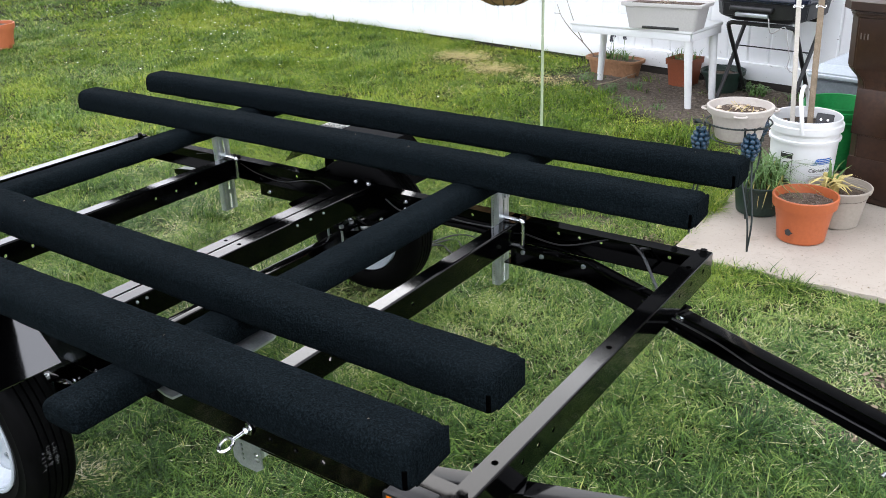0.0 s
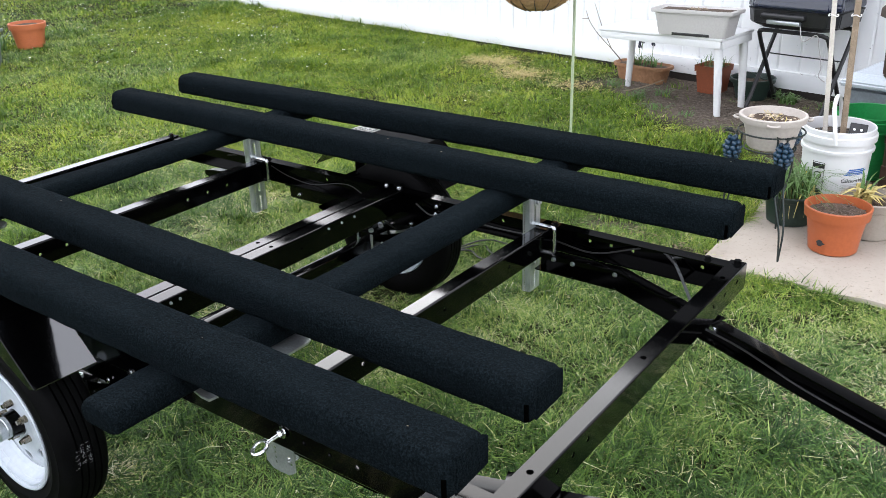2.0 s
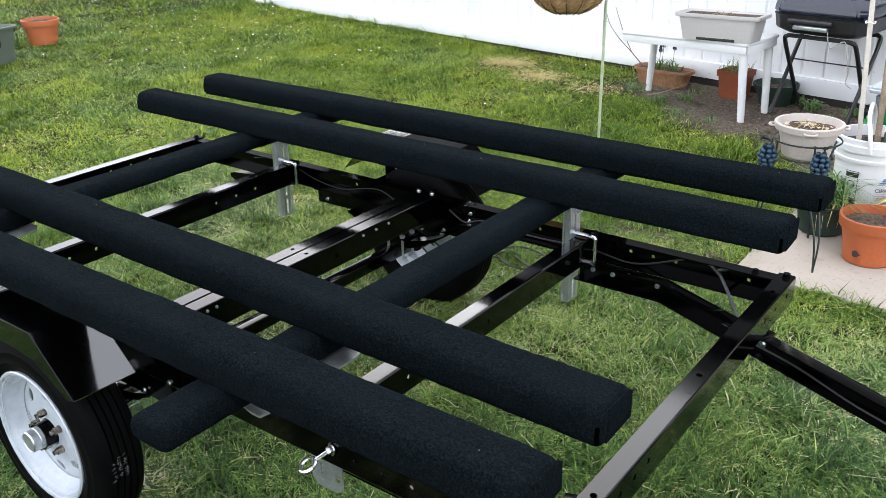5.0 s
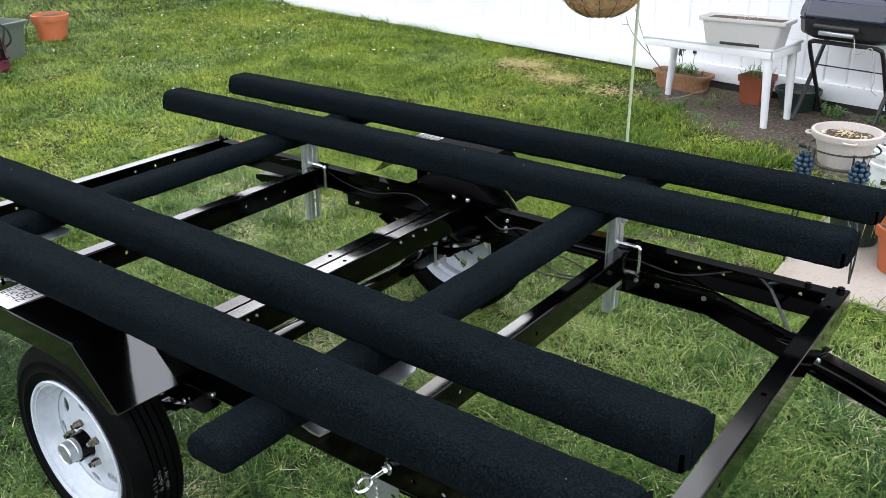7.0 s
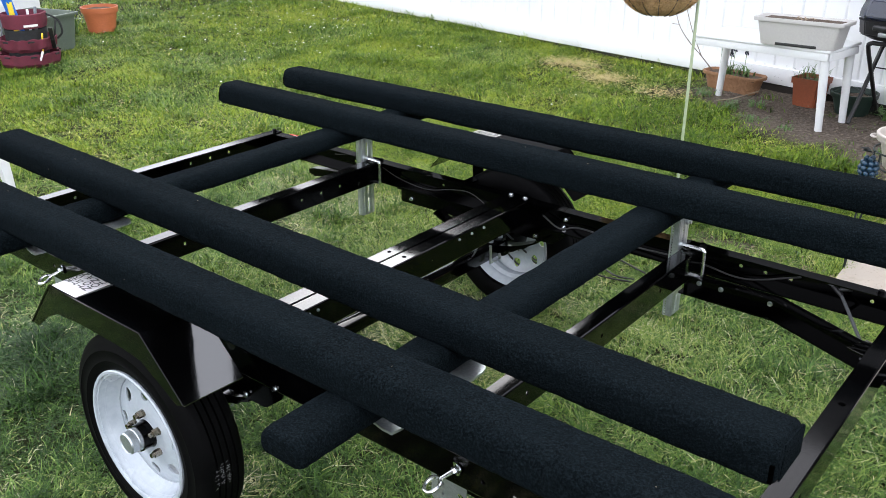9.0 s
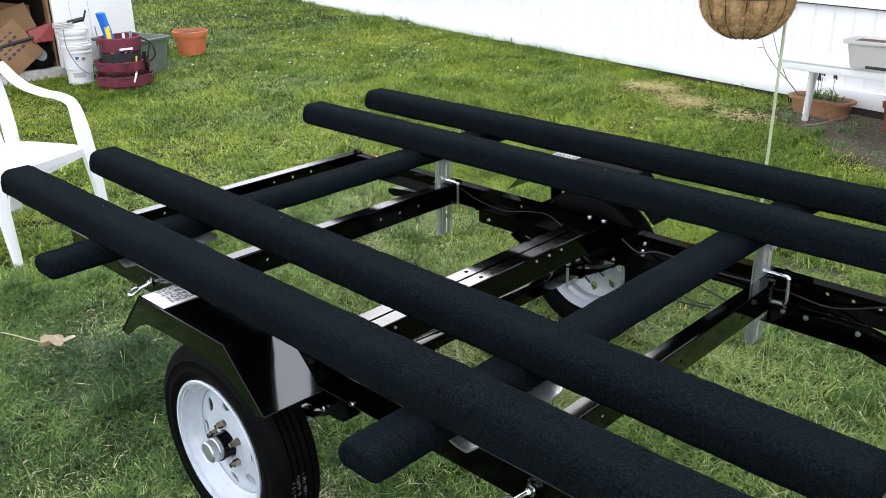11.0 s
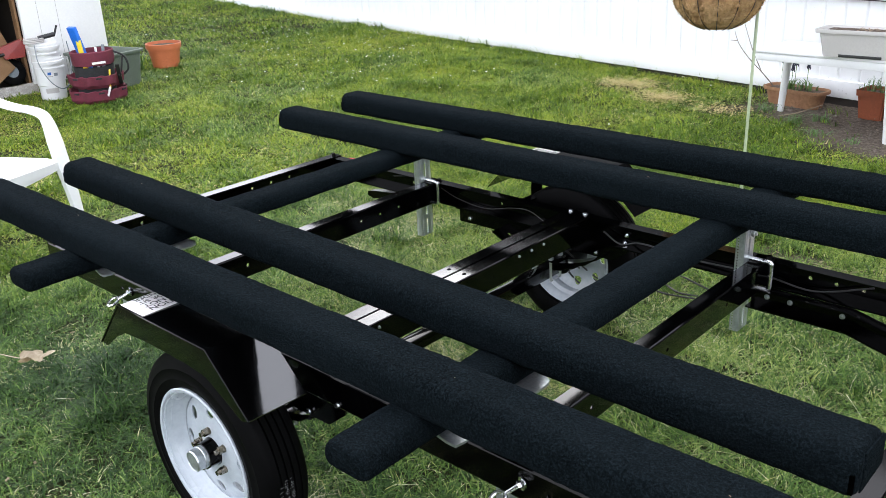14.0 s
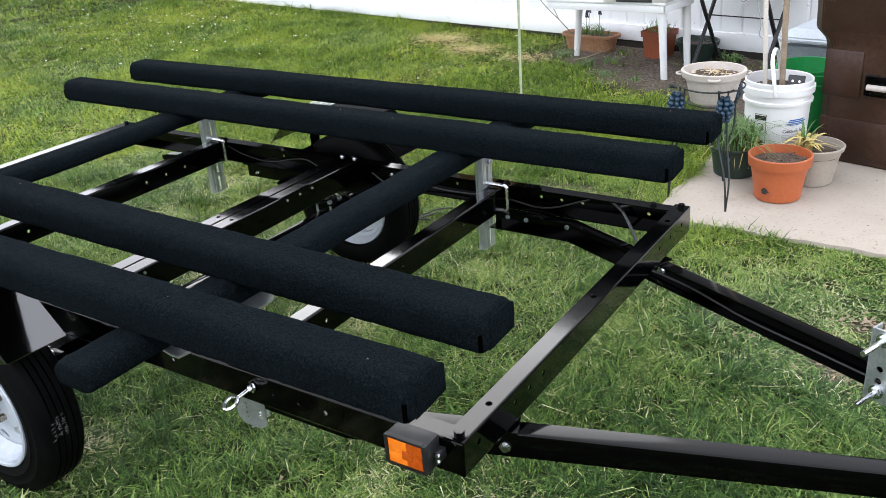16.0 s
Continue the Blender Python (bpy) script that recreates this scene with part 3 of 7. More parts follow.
BEAM_T = H - 0.004
for x, holes in ((-0.575, (0.30, 0.62, 0.93)), (-1.825, hole_ys)):
    tpart("crossbeam", channel(1.212, RAIL, 0.044, basis((0, 1, 0), (-1, 0, 0), (x, 0.004, BEAM_T)), [(y - 0.004, 0, 0.0055) for y in holes]), black_paint)
tpart("hinge_beam", channel(1.212, RAIL, 0.046, basis((0, 1, 0), (-1, 0, 0), (-1.168, 0.004, BEAM_T + 0.003)), [(y - 0.004, 0, 0.004) for y in (0.5, 0.7)]), black_paint)
tpart("hinge_beam", channel(1.212, RAIL, 0.046, basis((0, -1, 0), (1, 0, 0), (-1.268, 1.216, BEAM_T + 0.003)), [(1.22 - y, 0, 0.004) for y in (0.5, 0.7)]), black_paint)
for y in (0.22, 0.25, 0.34, 0.82, 0.88, 0.94):
    bm = bmesh.new()
    bolt(bm, (-1.168, y, BEAM_T - 0.012), (1, 0, 0), 0.0028, 0.003)
    tpart("nut", bm, zinc)
for y in (0.60,):
    for x in (-1.19, -1.246):
        bm = bmesh.new()
        lathe(bm, [(0.0058, 0), (0.0058, 0.0006), (0, 0.0006)], 14, Matrix.Translation((x, y, BEAM_T + 0.003)))
        tpart("bolt_hole", bm, hole_black)
for y in (0.022, 1.198):
    for x in (-1.246, -1.19):
        bm = bmesh.new()
        bolt(bm, (x, y, BEAM_T + 0.003), (0, 0, 1), 0.0058, 0.004)
        tpart("bolt", bm, bright_zinc)
for x in (-0.10, -0.58, -1.83):
    bm = bmesh.new()
    bolt(bm, (x, 1.198, BEAM_T), (0, 0, 1), 0.008, 0.006)
    tpart("bolt", bm, black_paint)


# tongue arms: run under the rails, then bend inwards to the tip
def arm(side):
    far = side > 0
    yo = 1.173 if far else 0.047
    s = -1 if far else 1
    z0, bend = 0.398, Vector((-0.33, yo, 0))
    tip = Vector((1.06, 0.61 - s * 0.03, 0))
    h, fl, th = 0.060, 0.042, 0.004
    pts = [Vector((-0.61, yo, z0)), Vector((bend.x, yo, z0)), Vector((tip.x, tip.y, z0 - 0.067))]
    d = (pts[2] - pts[1]).normalized()
    nrm = [Vector((0, s, 0)), (Vector((0, s, 0)) + Vector((-d.y, d.x, 0)) * s).normalized(), Vector((-d.y, d.x, 0)).normalized() * s]
    prof = [(0, -0.004), (0.002, -0.001), (0.005, 0), (fl, 0), (fl, -th), (th, -th), (th, -h + th), (fl, -h + th), (fl, -h), (0.005, -h), (0.001, -h + 0.002)]
    bm = bmesh.new()
    loft(bm, [[p + n * a + Vector((0, 0, b)) for a, b in prof] for p, n in zip(pts, nrm)])
    ob = tpart("tongue_arm", bm, black_paint)
    for x in (-0.36, -0.50, -0.565):
        bm = bmesh.new()
        bolt(bm, (x, yo + s * th, z0 - 0.03), (0, s, 0), 0.0050, 0.006)
        tpart("bolt", bm, zinc, parent=ob)
    q = pts[1] + (pts[2] - pts[1]) * (0.315 / 1.39)
    bm = bmesh.new()
    bolt(bm, q + nrm[2] * (-0.0005 if not far else th) + Vector((0, 0, -0.034)), -nrm[2] if not far else nrm[2], 0.008, 0.008)
    tpart("bolt", bm, bright_zinc, parent=ob)
    # clamp plate between bar and arm
    bm = bmesh.new()
    box(bm, q + nrm[2] * 0.02 + Vector((-0.03, 0, 0.003)), (0.11, 0.075, 0.005), Matrix.Rotation(math.atan2(d.y, d.x), 3, 'Z'), 0.001)
    tpart("joint_plate", bm, black_paint, parent=ob)


arm(-1)
arm(1)
bm = bmesh.new()
box(bm, (1.10, 0.61, 0.305), (0.20, 0.075, 0.075), bev=0.01)
cyl(bm, (1.18, 0.61, 0.30), (1.26, 0.61, 0.30), 0.034, 0.038, 18)
tpart("coupler", bm, black_paint)

# zinc clamp on the far arm with two long bolts
q = Vector((0.575, 0.785, 0.355))
u = Vector((0.93, -0.36, 0))
out = Vector((-0.36, -0.93, 0))
bm = bmesh.new()
holed_plate(bm, [-0.024, 0.024], [-0.088, -0.052, -0.022, 0.008, 0.038, 0.088], {(0, 1): (0.008, 0.008), (0, 2): (0.008, 0.008)}, 0.005, lambda a, b, w: q + u * a + out * w + Vector((0, 0, b)))
for sd in (-1, 1):
    box(bm, q + u * (sd * 0.0255) - out * 0.010, (0.004, 0.034, 0.176), Matrix.Rotation(math.atan2(u.y, u.x), 3, 'Z'))
clamp = tpart("clamp_plate", bm, zinc, "zinc-plated clamp plate")
for dz in (-0.064, 0.066):
    bm = bmesh.new()
    p = q + Vector((0, 0, dz))
    cyl(bm, p - out * 0.10, p + out * 0.085, 0.0065, seg=12)
    cyl(bm, p + out * 0.006, p + out * 0.017, 0.0125, seg=6)
    cyl(bm, p + out * 0.0052, p + out * 0.0075, 0.017, seg=16)
    tpart("threaded_bolt", bm, bright_zinc, parent=clamp)

# spring hanger rails, leaf springs, axle
for yo, s in ((0.003, 1), (1.217, -1)):
    bm = bmesh.new()
    prof = [(-1.745, 0.393), (-1.745, 0.333), (-1.74, 0.330), (-1.10, 0.332), (-1.085, 0.336), (-1.030, 0.380), (-1.026, 0.393)]
    loft(bm, [[(x, yo + s * w, z) for x, z in prof] for w in (0.0, 0.005)])
    box(bm, (-1.385, yo + s * 0.022, 0.391), (0.70, 0.034, 0.004))
    hanger = tpart("spring_hanger", bm, black_paint)
    for x, z in ((-1.695, 0.349), (-1.155, 0.345), (-1.047, 0.403), (-1.042, 0.430))[:3 if s > 0 else 4]:
        bm = bmesh.new()
        bolt(bm, (x, yo + s * 0.005, z), (0, s, 0), 0.0048, 0.006, 0.004)
        bolt(bm, (x, yo - s * 0.003, z), (0, -s, 0), 0.0055, 0.005)
        tpart("bolt", bm, bright_zinc, parent=hanger)
    bm = bmesh.new()
    for k in range(4):
        half = 0.36 - 0.075 * k
        top, bot = [], []
        for i in range(17):
            t = -1 + i / 8
            z = 0.285 - 0.0075 * k + 0.055 * (t * half / 0.36) ** 2
            k_ = 0.62 if t < 0 else 0.58
            top.append((-1.33 + t * half * k_, z + 0.006))
            bot.append((-1.33 + t * half * k_, z))
        loft(bm, [[(x, yo + s * (0.030 + w), z) for x, z in top + bot[::-1]] for w in (-0.022, 0.022)])
    spring = tpart("leaf_spring", bm, black_paint)
    for dx in (-0.032, 0.032):
        bm = bmesh.new()
        ub = [(-1.33 + dx, yo + s * 0.003, 0.31), (-1.33 + dx, yo + s * 0.003, 0.222), (-1.33 + dx, yo + s * 0.057, 0.222), (-1.33 + dx, yo + s * 0.057, 0.31)]
        tube(bm, ub, 0.0045, 8)
        for yy in (0.003, 0.057):
            cyl(bm, (-1.33 + dx, yo + s * yy, 0.300), (-1.33 + dx, yo + s * yy, 0.310), 0.009, seg=6)
        tpart("spring_bolt", bm, zinc, parent=spring)
    bm = bmesh.new()
    box(bm, (-1.33, yo + s * 0.03, 0.298), (0.10, 0.075, 0.006), bev=0.001)
    tpart("spring_plate", bm, black_paint, parent=spring)
    if yo < 0.5:
        continue
    # prong at the rear of the hanger
    bm = bmesh.new()
    loft(bm, [[(x, yo + s * w, z) for x, z in ((-2.20, 0.368), (-2.20, 0.352), (-2.17, 0.343), (-1.98, 0.380), (-1.98, 0.393), (-2.17, 0.376))] for w in (0.010, 0.040)])
    tpart("tail_light_bracket", bm, black_paint)
bm = bmesh.new()
box(bm, (-1.33, 0.61, 0.246), (0.042, 1.24, 0.042), bev=0.005)
for y, e in ((0.0, -0.085), (1.22, 1.305)):
    cyl(bm, (-1.33, y, 0.246), (-1.33, e, 0.246), 0.020, seg=16)
tpart("axle", bm, black_paint)

# wheels
WC = Vector((-1.33, 0, 0.247))


def wheel(y0, s):
    """A white twelve-inch steel wheel; s is the outward sense along y."""
    m = Matrix.Translation((WC.x, y0, WC.z)) @ Matrix.Rotation(radians(-90 * s), 4, 'X')
    # local z runs outwards; rim from z = -0.052 to 0.052
    bm = bmesh.new()
    lathe(bm, [(0.173, 0.053), (0.175, 0.061), (0.172, 0.064), (0.1665, 0.063), (0.1650, 0.0575), (0.1625, 0.0580), (0.1605, 0.0575), (0.1590, 0.046), (0.152, 0.038), (0.146, 0.018), (0.136, 0.010), (0.134, 0.004),
               (0.134, -0.020), (0.146, -0.028), (0.150, -0.040), (0.158, -0.048), (0.166, -0.056), (0.169, -0.052), (0.162, -0.040), (0.154, -0.036), (0.150, -0.024),
               (0.138, -0.016), (0.138, 0.014), (0.150, 0.024), (0.155, 0.042), (0.173, 0.053)], 72, m)
    # disc with eight vent holes
    n, seg = 8, 10
    def dz(r):
        return 0.012 + 0.016 * math.cos(min(1, max(0, (r - 0.062) / 0.074)) * math.pi * 0.5) if r > 0.062 else 0.028 - 0.004 * (0.062 - r) / 0.062
    for w in (0.0, -0.004):
        for k in range(n):
            a0 = 2 * math.pi * k / n
            cells = []
            for q_ in range(16):
                t = 2 * math.pi * (q_ + 0.5) / 16
                c_, s_ = math.cos(t), math.sin(t)
                mm = max(abs(c_), abs(s_))
                ri = (0.105 + 0.0165 * s_, a0 + (0.140 - 0.055 * s_) * c_)
                ro = (0.1 + 0.0365 * s_ / mm, a0 + math.pi / n * c_ / mm)
                cells.append((ri, ro))
            P = lambda ra: bm.verts.new(m @ Vector((ra[0] * math.cos(ra[1]), ra[0] * math.sin(ra[1]), dz(ra[0]) + w)))
            for q_ in range(16):
                (i0, o0), (i1, o1) = cells[q_], cells[(q_ + 1) % 16]
                bm.faces.new((P(i0), P(i1), P(o1), P(o0)))
                if abs(o0[0] - o1[0]) > 1e-6 and abs(o0[1] - o1[1]) > 1e-6:
                    corner = (max(o0[0], o1[0]) if max(o0[0], o1[0]) > 0.1 else min(o0[0], o1[0]), max(o0[1], o1[1]) if (o0[1] + o1[1]) / 2 > a0 else min(o0[1], o1[1]))
                    bm.faces.new((P(o0), P(corner), P(o1)))
                if w == 0.0:
                    lo = lambda ra: bm.verts.new(m @ Vector((ra[0] * math.cos(ra[1]), ra[0] * math.sin(ra[1]), dz(ra[0]) - 0.004)))
                    bm.faces.new((P(i0), P(i1), lo(i1), lo(i0)))
        lathe(bm, [(0.0636, 0.0278 + w), (0.050, 0.0275 + w), (0.036, 0.030 + w), (0.034, 0.026 + w)], 40, m)
    bmesh.ops.remove_doubles(bm, verts=bm.verts, dist=2e-5)
    rim = tpart("wheel", bm, rim_white, "white enamelled steel wheel with vent holes")
    # tyre with grooved tread
    bm = bmesh.new()
    prof = [(0.1715, -0.050), (0.174, -0.060), (0.190, -0.066), (0.215, -0.066), (0.238, -0.060), (0.2505, -0.052), (0.2565, -0.046), (0.259, -0.040)]
    for g in (-0.026, -0.0085, 0.0085, 0.026):
        prof += [(0.2615, g - 0.0025), (0.254, g - 0.0018), (0.254, g + 0.0018), (0.2615, g + 0.0025)]
    prof += [(0.259, 0.040), (0.2565, 0.046), (0.2505, 0.052), (0.238, 0.0585), (0.226, 0.0620), (0.2245, 0.0630), (0.222, 0.0620), (0.200, 0.0630), (0.1985, 0.0640), (0.197, 0.0630), (0.182, 0.0605), (0.1752, 0.056), (0.1715, 0.050), (0.1715, -0.050)]
    lathe(bm, prof, 72, m)
    bmesh.ops.remove_doubles(bm, verts=bm.verts, dist=1e-5)
    tpart("tyre", bm, rubber, "grooved black rubber tyre", parent=rim)
    # hub, cap, lugs
    bm = bmesh.new()
    lathe(bm, [(0.0, -0.09), (0.040, -0.09), (0.040, -0.03), (0.036, 0.02), (0.0335, 0.031), (0.0325, 0.058), (0.0, 0.058)], 28, m)
    tpart("hub", bm, black_paint, parent=rim)
    bm = bmesh.new()
    lathe(bm, [(0.0285, 0.055), (0.0285, 0.066), (0.0270, 0.068), (0.0270, 0.084), (0.0245, 0.0875), (0.0235, 0.0855), (0.0, 0.0850)], 28, m)
    tpart("hub_cap", bm, zinc, "zinc hub cap", parent=rim)
    for k in range(5):
        a = 2 * math.pi * k / 5 + 0.5
        c = Vector((0.052 * math.cos(a), 0.052 * math.sin(a), 0))
        bm = bmesh.new()
        cyl(bm, m @ (c + Vector((0, 0, 0.026))), m @ (c + Vector((0, 0, 0.033))), 0.0105, 0.009, 14)
        cyl(bm, m @ (c + Vector((0, 0, 0.033))), m @ (c + Vector((0, 0, 0.044))), 0.0090, seg=6)
        cyl(bm, m @ (c + Vector((0, 0, 0.044))), m @ (c + Vector((0, 0, 0.052))), 0.006, seg=10)
        tpart("lug_nut", bm, brass, parent=rim)
    # unreadable pale print across the tread
    rr = random.Random(9)
    bm = bmesh.new()
    for row in range(3):
        for k in range(11):
            z = (row - 1.0) * 0.0150 + 0.016
            a = (-0.12 if s < 0 else 2.6) + k * 0.021
            if rr.random() < 0.18:
                continue
            for i in range(3):
                aa, zz = a + rr.uniform(0, 0.012), z + rr.uniform(-0.004, 0.004)
                la, lz = rr.choice(((0.0105, 0.0012), (0.0035, 0.0046), (0.0060, 0.0010)))
                v = [m @ Vector((0.2624 * math.cos(aa + e), 0.2624 * math.sin(aa + e), zz + f)) for e, f in ((0, -lz), (la, -lz), (la, lz), (0, lz))]
                bm.faces.new([bm.verts.new(p) for p in v])
    tpart("tread_print", bm, worn_print, parent=rim, smooth=0)
    return rim


wheel(-0.132, -1)
wheel(1.352, 1)


# fenders: folded sheet with a side skirt
def fender(yi, yo, s):
    tops = [(-1.672, 0.455), (-1.548, 0.590), (-1.190, 0.590), (-1.063, 0.466)]
    inner = [(-1.672, 0.455), (-1.548, 0.588), (-1.190, 0.5865), (-1.063, 0.4615)] if s < 0 else tops
    th = 0.0025
    bm = bmesh.new()
    rings = []
    for y, line in ((yi, inner), (yo, tops)):
        rings.append([(x, y, z) for x, z in line + [(x, z - th) for x, z in line[::-1]]])
    loft(bm, rings)
    # rear stay
    box(bm, (-1.475, yi - s * 0.02 + s * 0.05, 0.50), (0.045, 0.003, 0.12))
    ob = tpart("fender", bm, fender_paint if s < 0 else black_paint, "folded black sheet-steel fender", 25)
    bm = bmesh.new()
    # outer skirt with an arched lower edge
    up = [(-1.672, 0.455), (-1.610, 0.5225), (-1.548, 0.590), (-1.455, 0.590), (-1.365, 0.590), (-1.275, 0.590), (-1.190, 0.590), (-1.1265, 0.528), (-1.063, 0.466)]
    dn = [(-1.645, 0.452), (-1.585, 0.496), (-1.535, 0.520), (-1.455, 0.527), (-1.365, 0.528), (-1.275, 0.527), (-1.205, 0.520), (-1.145, 0.488), (-1.090, 0.456)]
    for y in (yo - s * 0.0, yo - s * th):
        a = [bm.verts.new((x, y, z)) for x, z in up]
        b = [bm.verts.new((x, y, z)) for x, z in dn]
        for i in range(len(a) - 1):
            bm.faces.new((a[i], a[i + 1], b[i + 1], b[i]))
    tpart("skirt", bm, black_paint, parent=ob, smooth=0)
    bm = bmesh.new()
    tube(bm, [(x, yo, z + 0.0005) for x, z in tops], 0.0028, 6)
    tpart("rolled_edge", bm, black_paint, parent=ob)
    for x in (-1.47, -1.26):
        bm = bmesh.new()
        box(bm, (x, (yi + (0.0 if s < 0 else 1.22)) / 2, 0.452), (0.035, abs(yi - (0.0 if s < 0 else 1.22)) + 0.05, 0.005))
        if s < 0:
            box(bm, (x, yi + s * 0.03, 0.515), (0.035, 0.005, 0.13))
        tpart("stay", bm, black_paint, parent=ob)
    return ob


fender(-0.070, -0.222, -1)
fender(1.290, 1.442, 1)

for yo, s in ((-0.219, -1), (1.439, 1)):
    x0, x1 = -1.543, -1.443
    ya, yb = sorted((yo, yo - s * 0.125))
    bm = bmesh.new()
    box(bm, ((x0 + x1) / 2, (ya + yb) / 2, 0.5908), (x1 - x0, yb - ya, 0.0012))
    lab = tpart("warning_label", bm, label_white, "white warning decal with black capitals")
    for k, (words, size) in enumerate((("CAUTION", 0.027), ("DO NOT", 0.025), ("OR SIT", 0.022), ("FENDER", 0.022))):
        xr = -1.472 - 0.0225 * k
        place = lambda tx, ty, xr=xr, s=s, yo=yo: Vector((xr + ty, yo + 0.030 - tx, 0.5921)) if s < 0 else Vector((-2.986 - xr - ty, yo - 0.030 + tx, 0.5921))
        text_mesh(words, size, ink, "lettering", lab, place, 'RIGHT', 0.0003)


# carpeted bunks
def rounded(w, h, r, n=5, rb=0.017):
    out = []
    for cx, cz, a0, r in ((w / 2 - r, h / 2 - r, 0, r), (-w / 2 + r, h / 2 - r, 90, r), (-w / 2 + rb, -h / 2 + rb, 180, rb), (w / 2 - rb, -h / 2 + rb, 270, rb)):
        for i in range(n + 1):
            a = radians(a0 + 90 * i / n)
            out.append((cx + r * math.cos(a), cz + r * math.sin(a)))
    return out


def bunk(name, p0, p1, w, h, seed, label):
    """A carpet-wrapped board from p0 to p1 (centres of its ends)."""
    p0, p1 = Vector(p0), Vector(p1)
    L = (p1 - p0).length
    d = (p1 - p0).normalized()
    sd = Vector((-d.y, d.x, 0)).normalized()
    up = d.cross(sd) * -1 if d.cross(sd).z < 0 else d.cross(sd)
    sec = rounded(w, h, 0.031, 9)
    n = int(L / 0.0055)
    st = [(0.0, 0.78, 0.66), (0.0025, 0.88, 0.83), (0.007, 0.955, 0.94), (0.014, 1.0, 1.0)] + [(0.014 + (L - 0.028) * i / n, 1, 1) for i in range(1, n)] + [(L - 0.014, 1.0, 1.0), (L - 0.007, 0.955, 0.94), (L - 0.0025, 0.88, 0.83), (L, 0.78, 0.66)]
    rings = []
    for t, ka, kb in st:
        ring = []
        for a, b in sec:
            q = p0 + d * t + sd * (a * ka) + up * (b * kb)
            nz = noise.noise(q * 11 + Vector((seed, 0, 0))) * 0.0022 + noise.noise(q * 70 + Vector((0, seed, 0))) * 0.0010
            nd = (sd * a + up * b).normalized()
            ring.append(q + nd * nz)
        rings.append(ring)
    bm = bmesh.new()
    loft(bm, rings)
    ob = tpart(name, bm, carpet, label, 60)
    # folded carpet at each end: a flap over the end grain and a seam at the corner
    for e, o in ((p0, -d), (p1, d)) if name == "bunk" else ():
        bm = bmesh.new()
        f0, f1 = -w * 0.30, w * 0.47
        rr_ = []
        for k, (g, sc) in enumerate(((0.0, 1.0), (0.0022, 0.99), (0.0034, 0.93))):
            lo_, hi_ = -h * 0.44 * sc, h * 0.40 * sc
            pts = [(f0 * sc, lo_), (f1 * sc, lo_ + 0.006), (f1 * sc, hi_ - 0.008), (f1 * sc - 0.012, hi_), (f0 * sc + 0.004, hi_)]
            rr_.append([e + o * (g - 0.0015) + sd * (a if o == d else a) + up * b for a, b in pts])
        loft(bm, rr_)
        tpart("end_flap", bm, carpet, parent=ob)
        bm = bmesh.new()
        near = -1 if sd.y > 0 else 1
        for k in range(2):
            q = e - o * 0.007 + sd * (near * (w / 2 - 0.0045)) + up * (-0.004 - 0.016 * k)
            box(bm, q, (0.007, 0.0075, 0.018), Matrix.Rotation(math.atan2(d.y, d.x), 3, 'Z'), 0.0015)
        tpart("fold_gap", bm, hole_black, "dark gap of the folded carpet", parent=ob)
    return ob


LONG = "long carpet-wrapped bunk board, black marine carpet"
BZ = 0.667
for k, (yf, yr) in enumerate(((-0.120, -0.118), (0.112, 0.165), (1.034, 1.040), (1.360, 1.366))):
    b = bunk("bunk", (-2.475, yr, BZ - 0.003), (0.018, yf, BZ - 0.003), 0.113, 0.078, k * 7.3, LONG)
    # lint caught in the pile
    rr = random.Random(40 + k)
    bm = bmesh.new()
    for _ in range(4):
        x = rr.uniform(-2.4, 0.0)
        a, c = rr.choice(((rr.uniform(-0.02, 0.02), 0.0365), (-0.0565, rr.uniform(-0.004, 0.004))))
        y = yf + (yr - yf) * (0.018 - x) / 2.493
        p = Vector((x, y + a, BZ + c))
        q2 = p + Vector((rr.uniform(-0.006, 0.006), rr.uniform(-0.003, 0.003), rr.uniform(0, 0.002)))
        tube(bm, [p, (p + q2) / 2 + Vector((0, 0, 0.001)), q2], 0.0005, 4)
    tagged(tpart("lint", bm, wood_grey, parent=b), kind="stuff")
for k, x in enumerate((-0.652, -1.862)):
    bunk("cross_bunk", (x, -0.318, 0.6055), (x, 1.48, 0.6055), 0.106, 0.054, 60 + k * 9, "carpet-wrapped cross board under the long bunks")


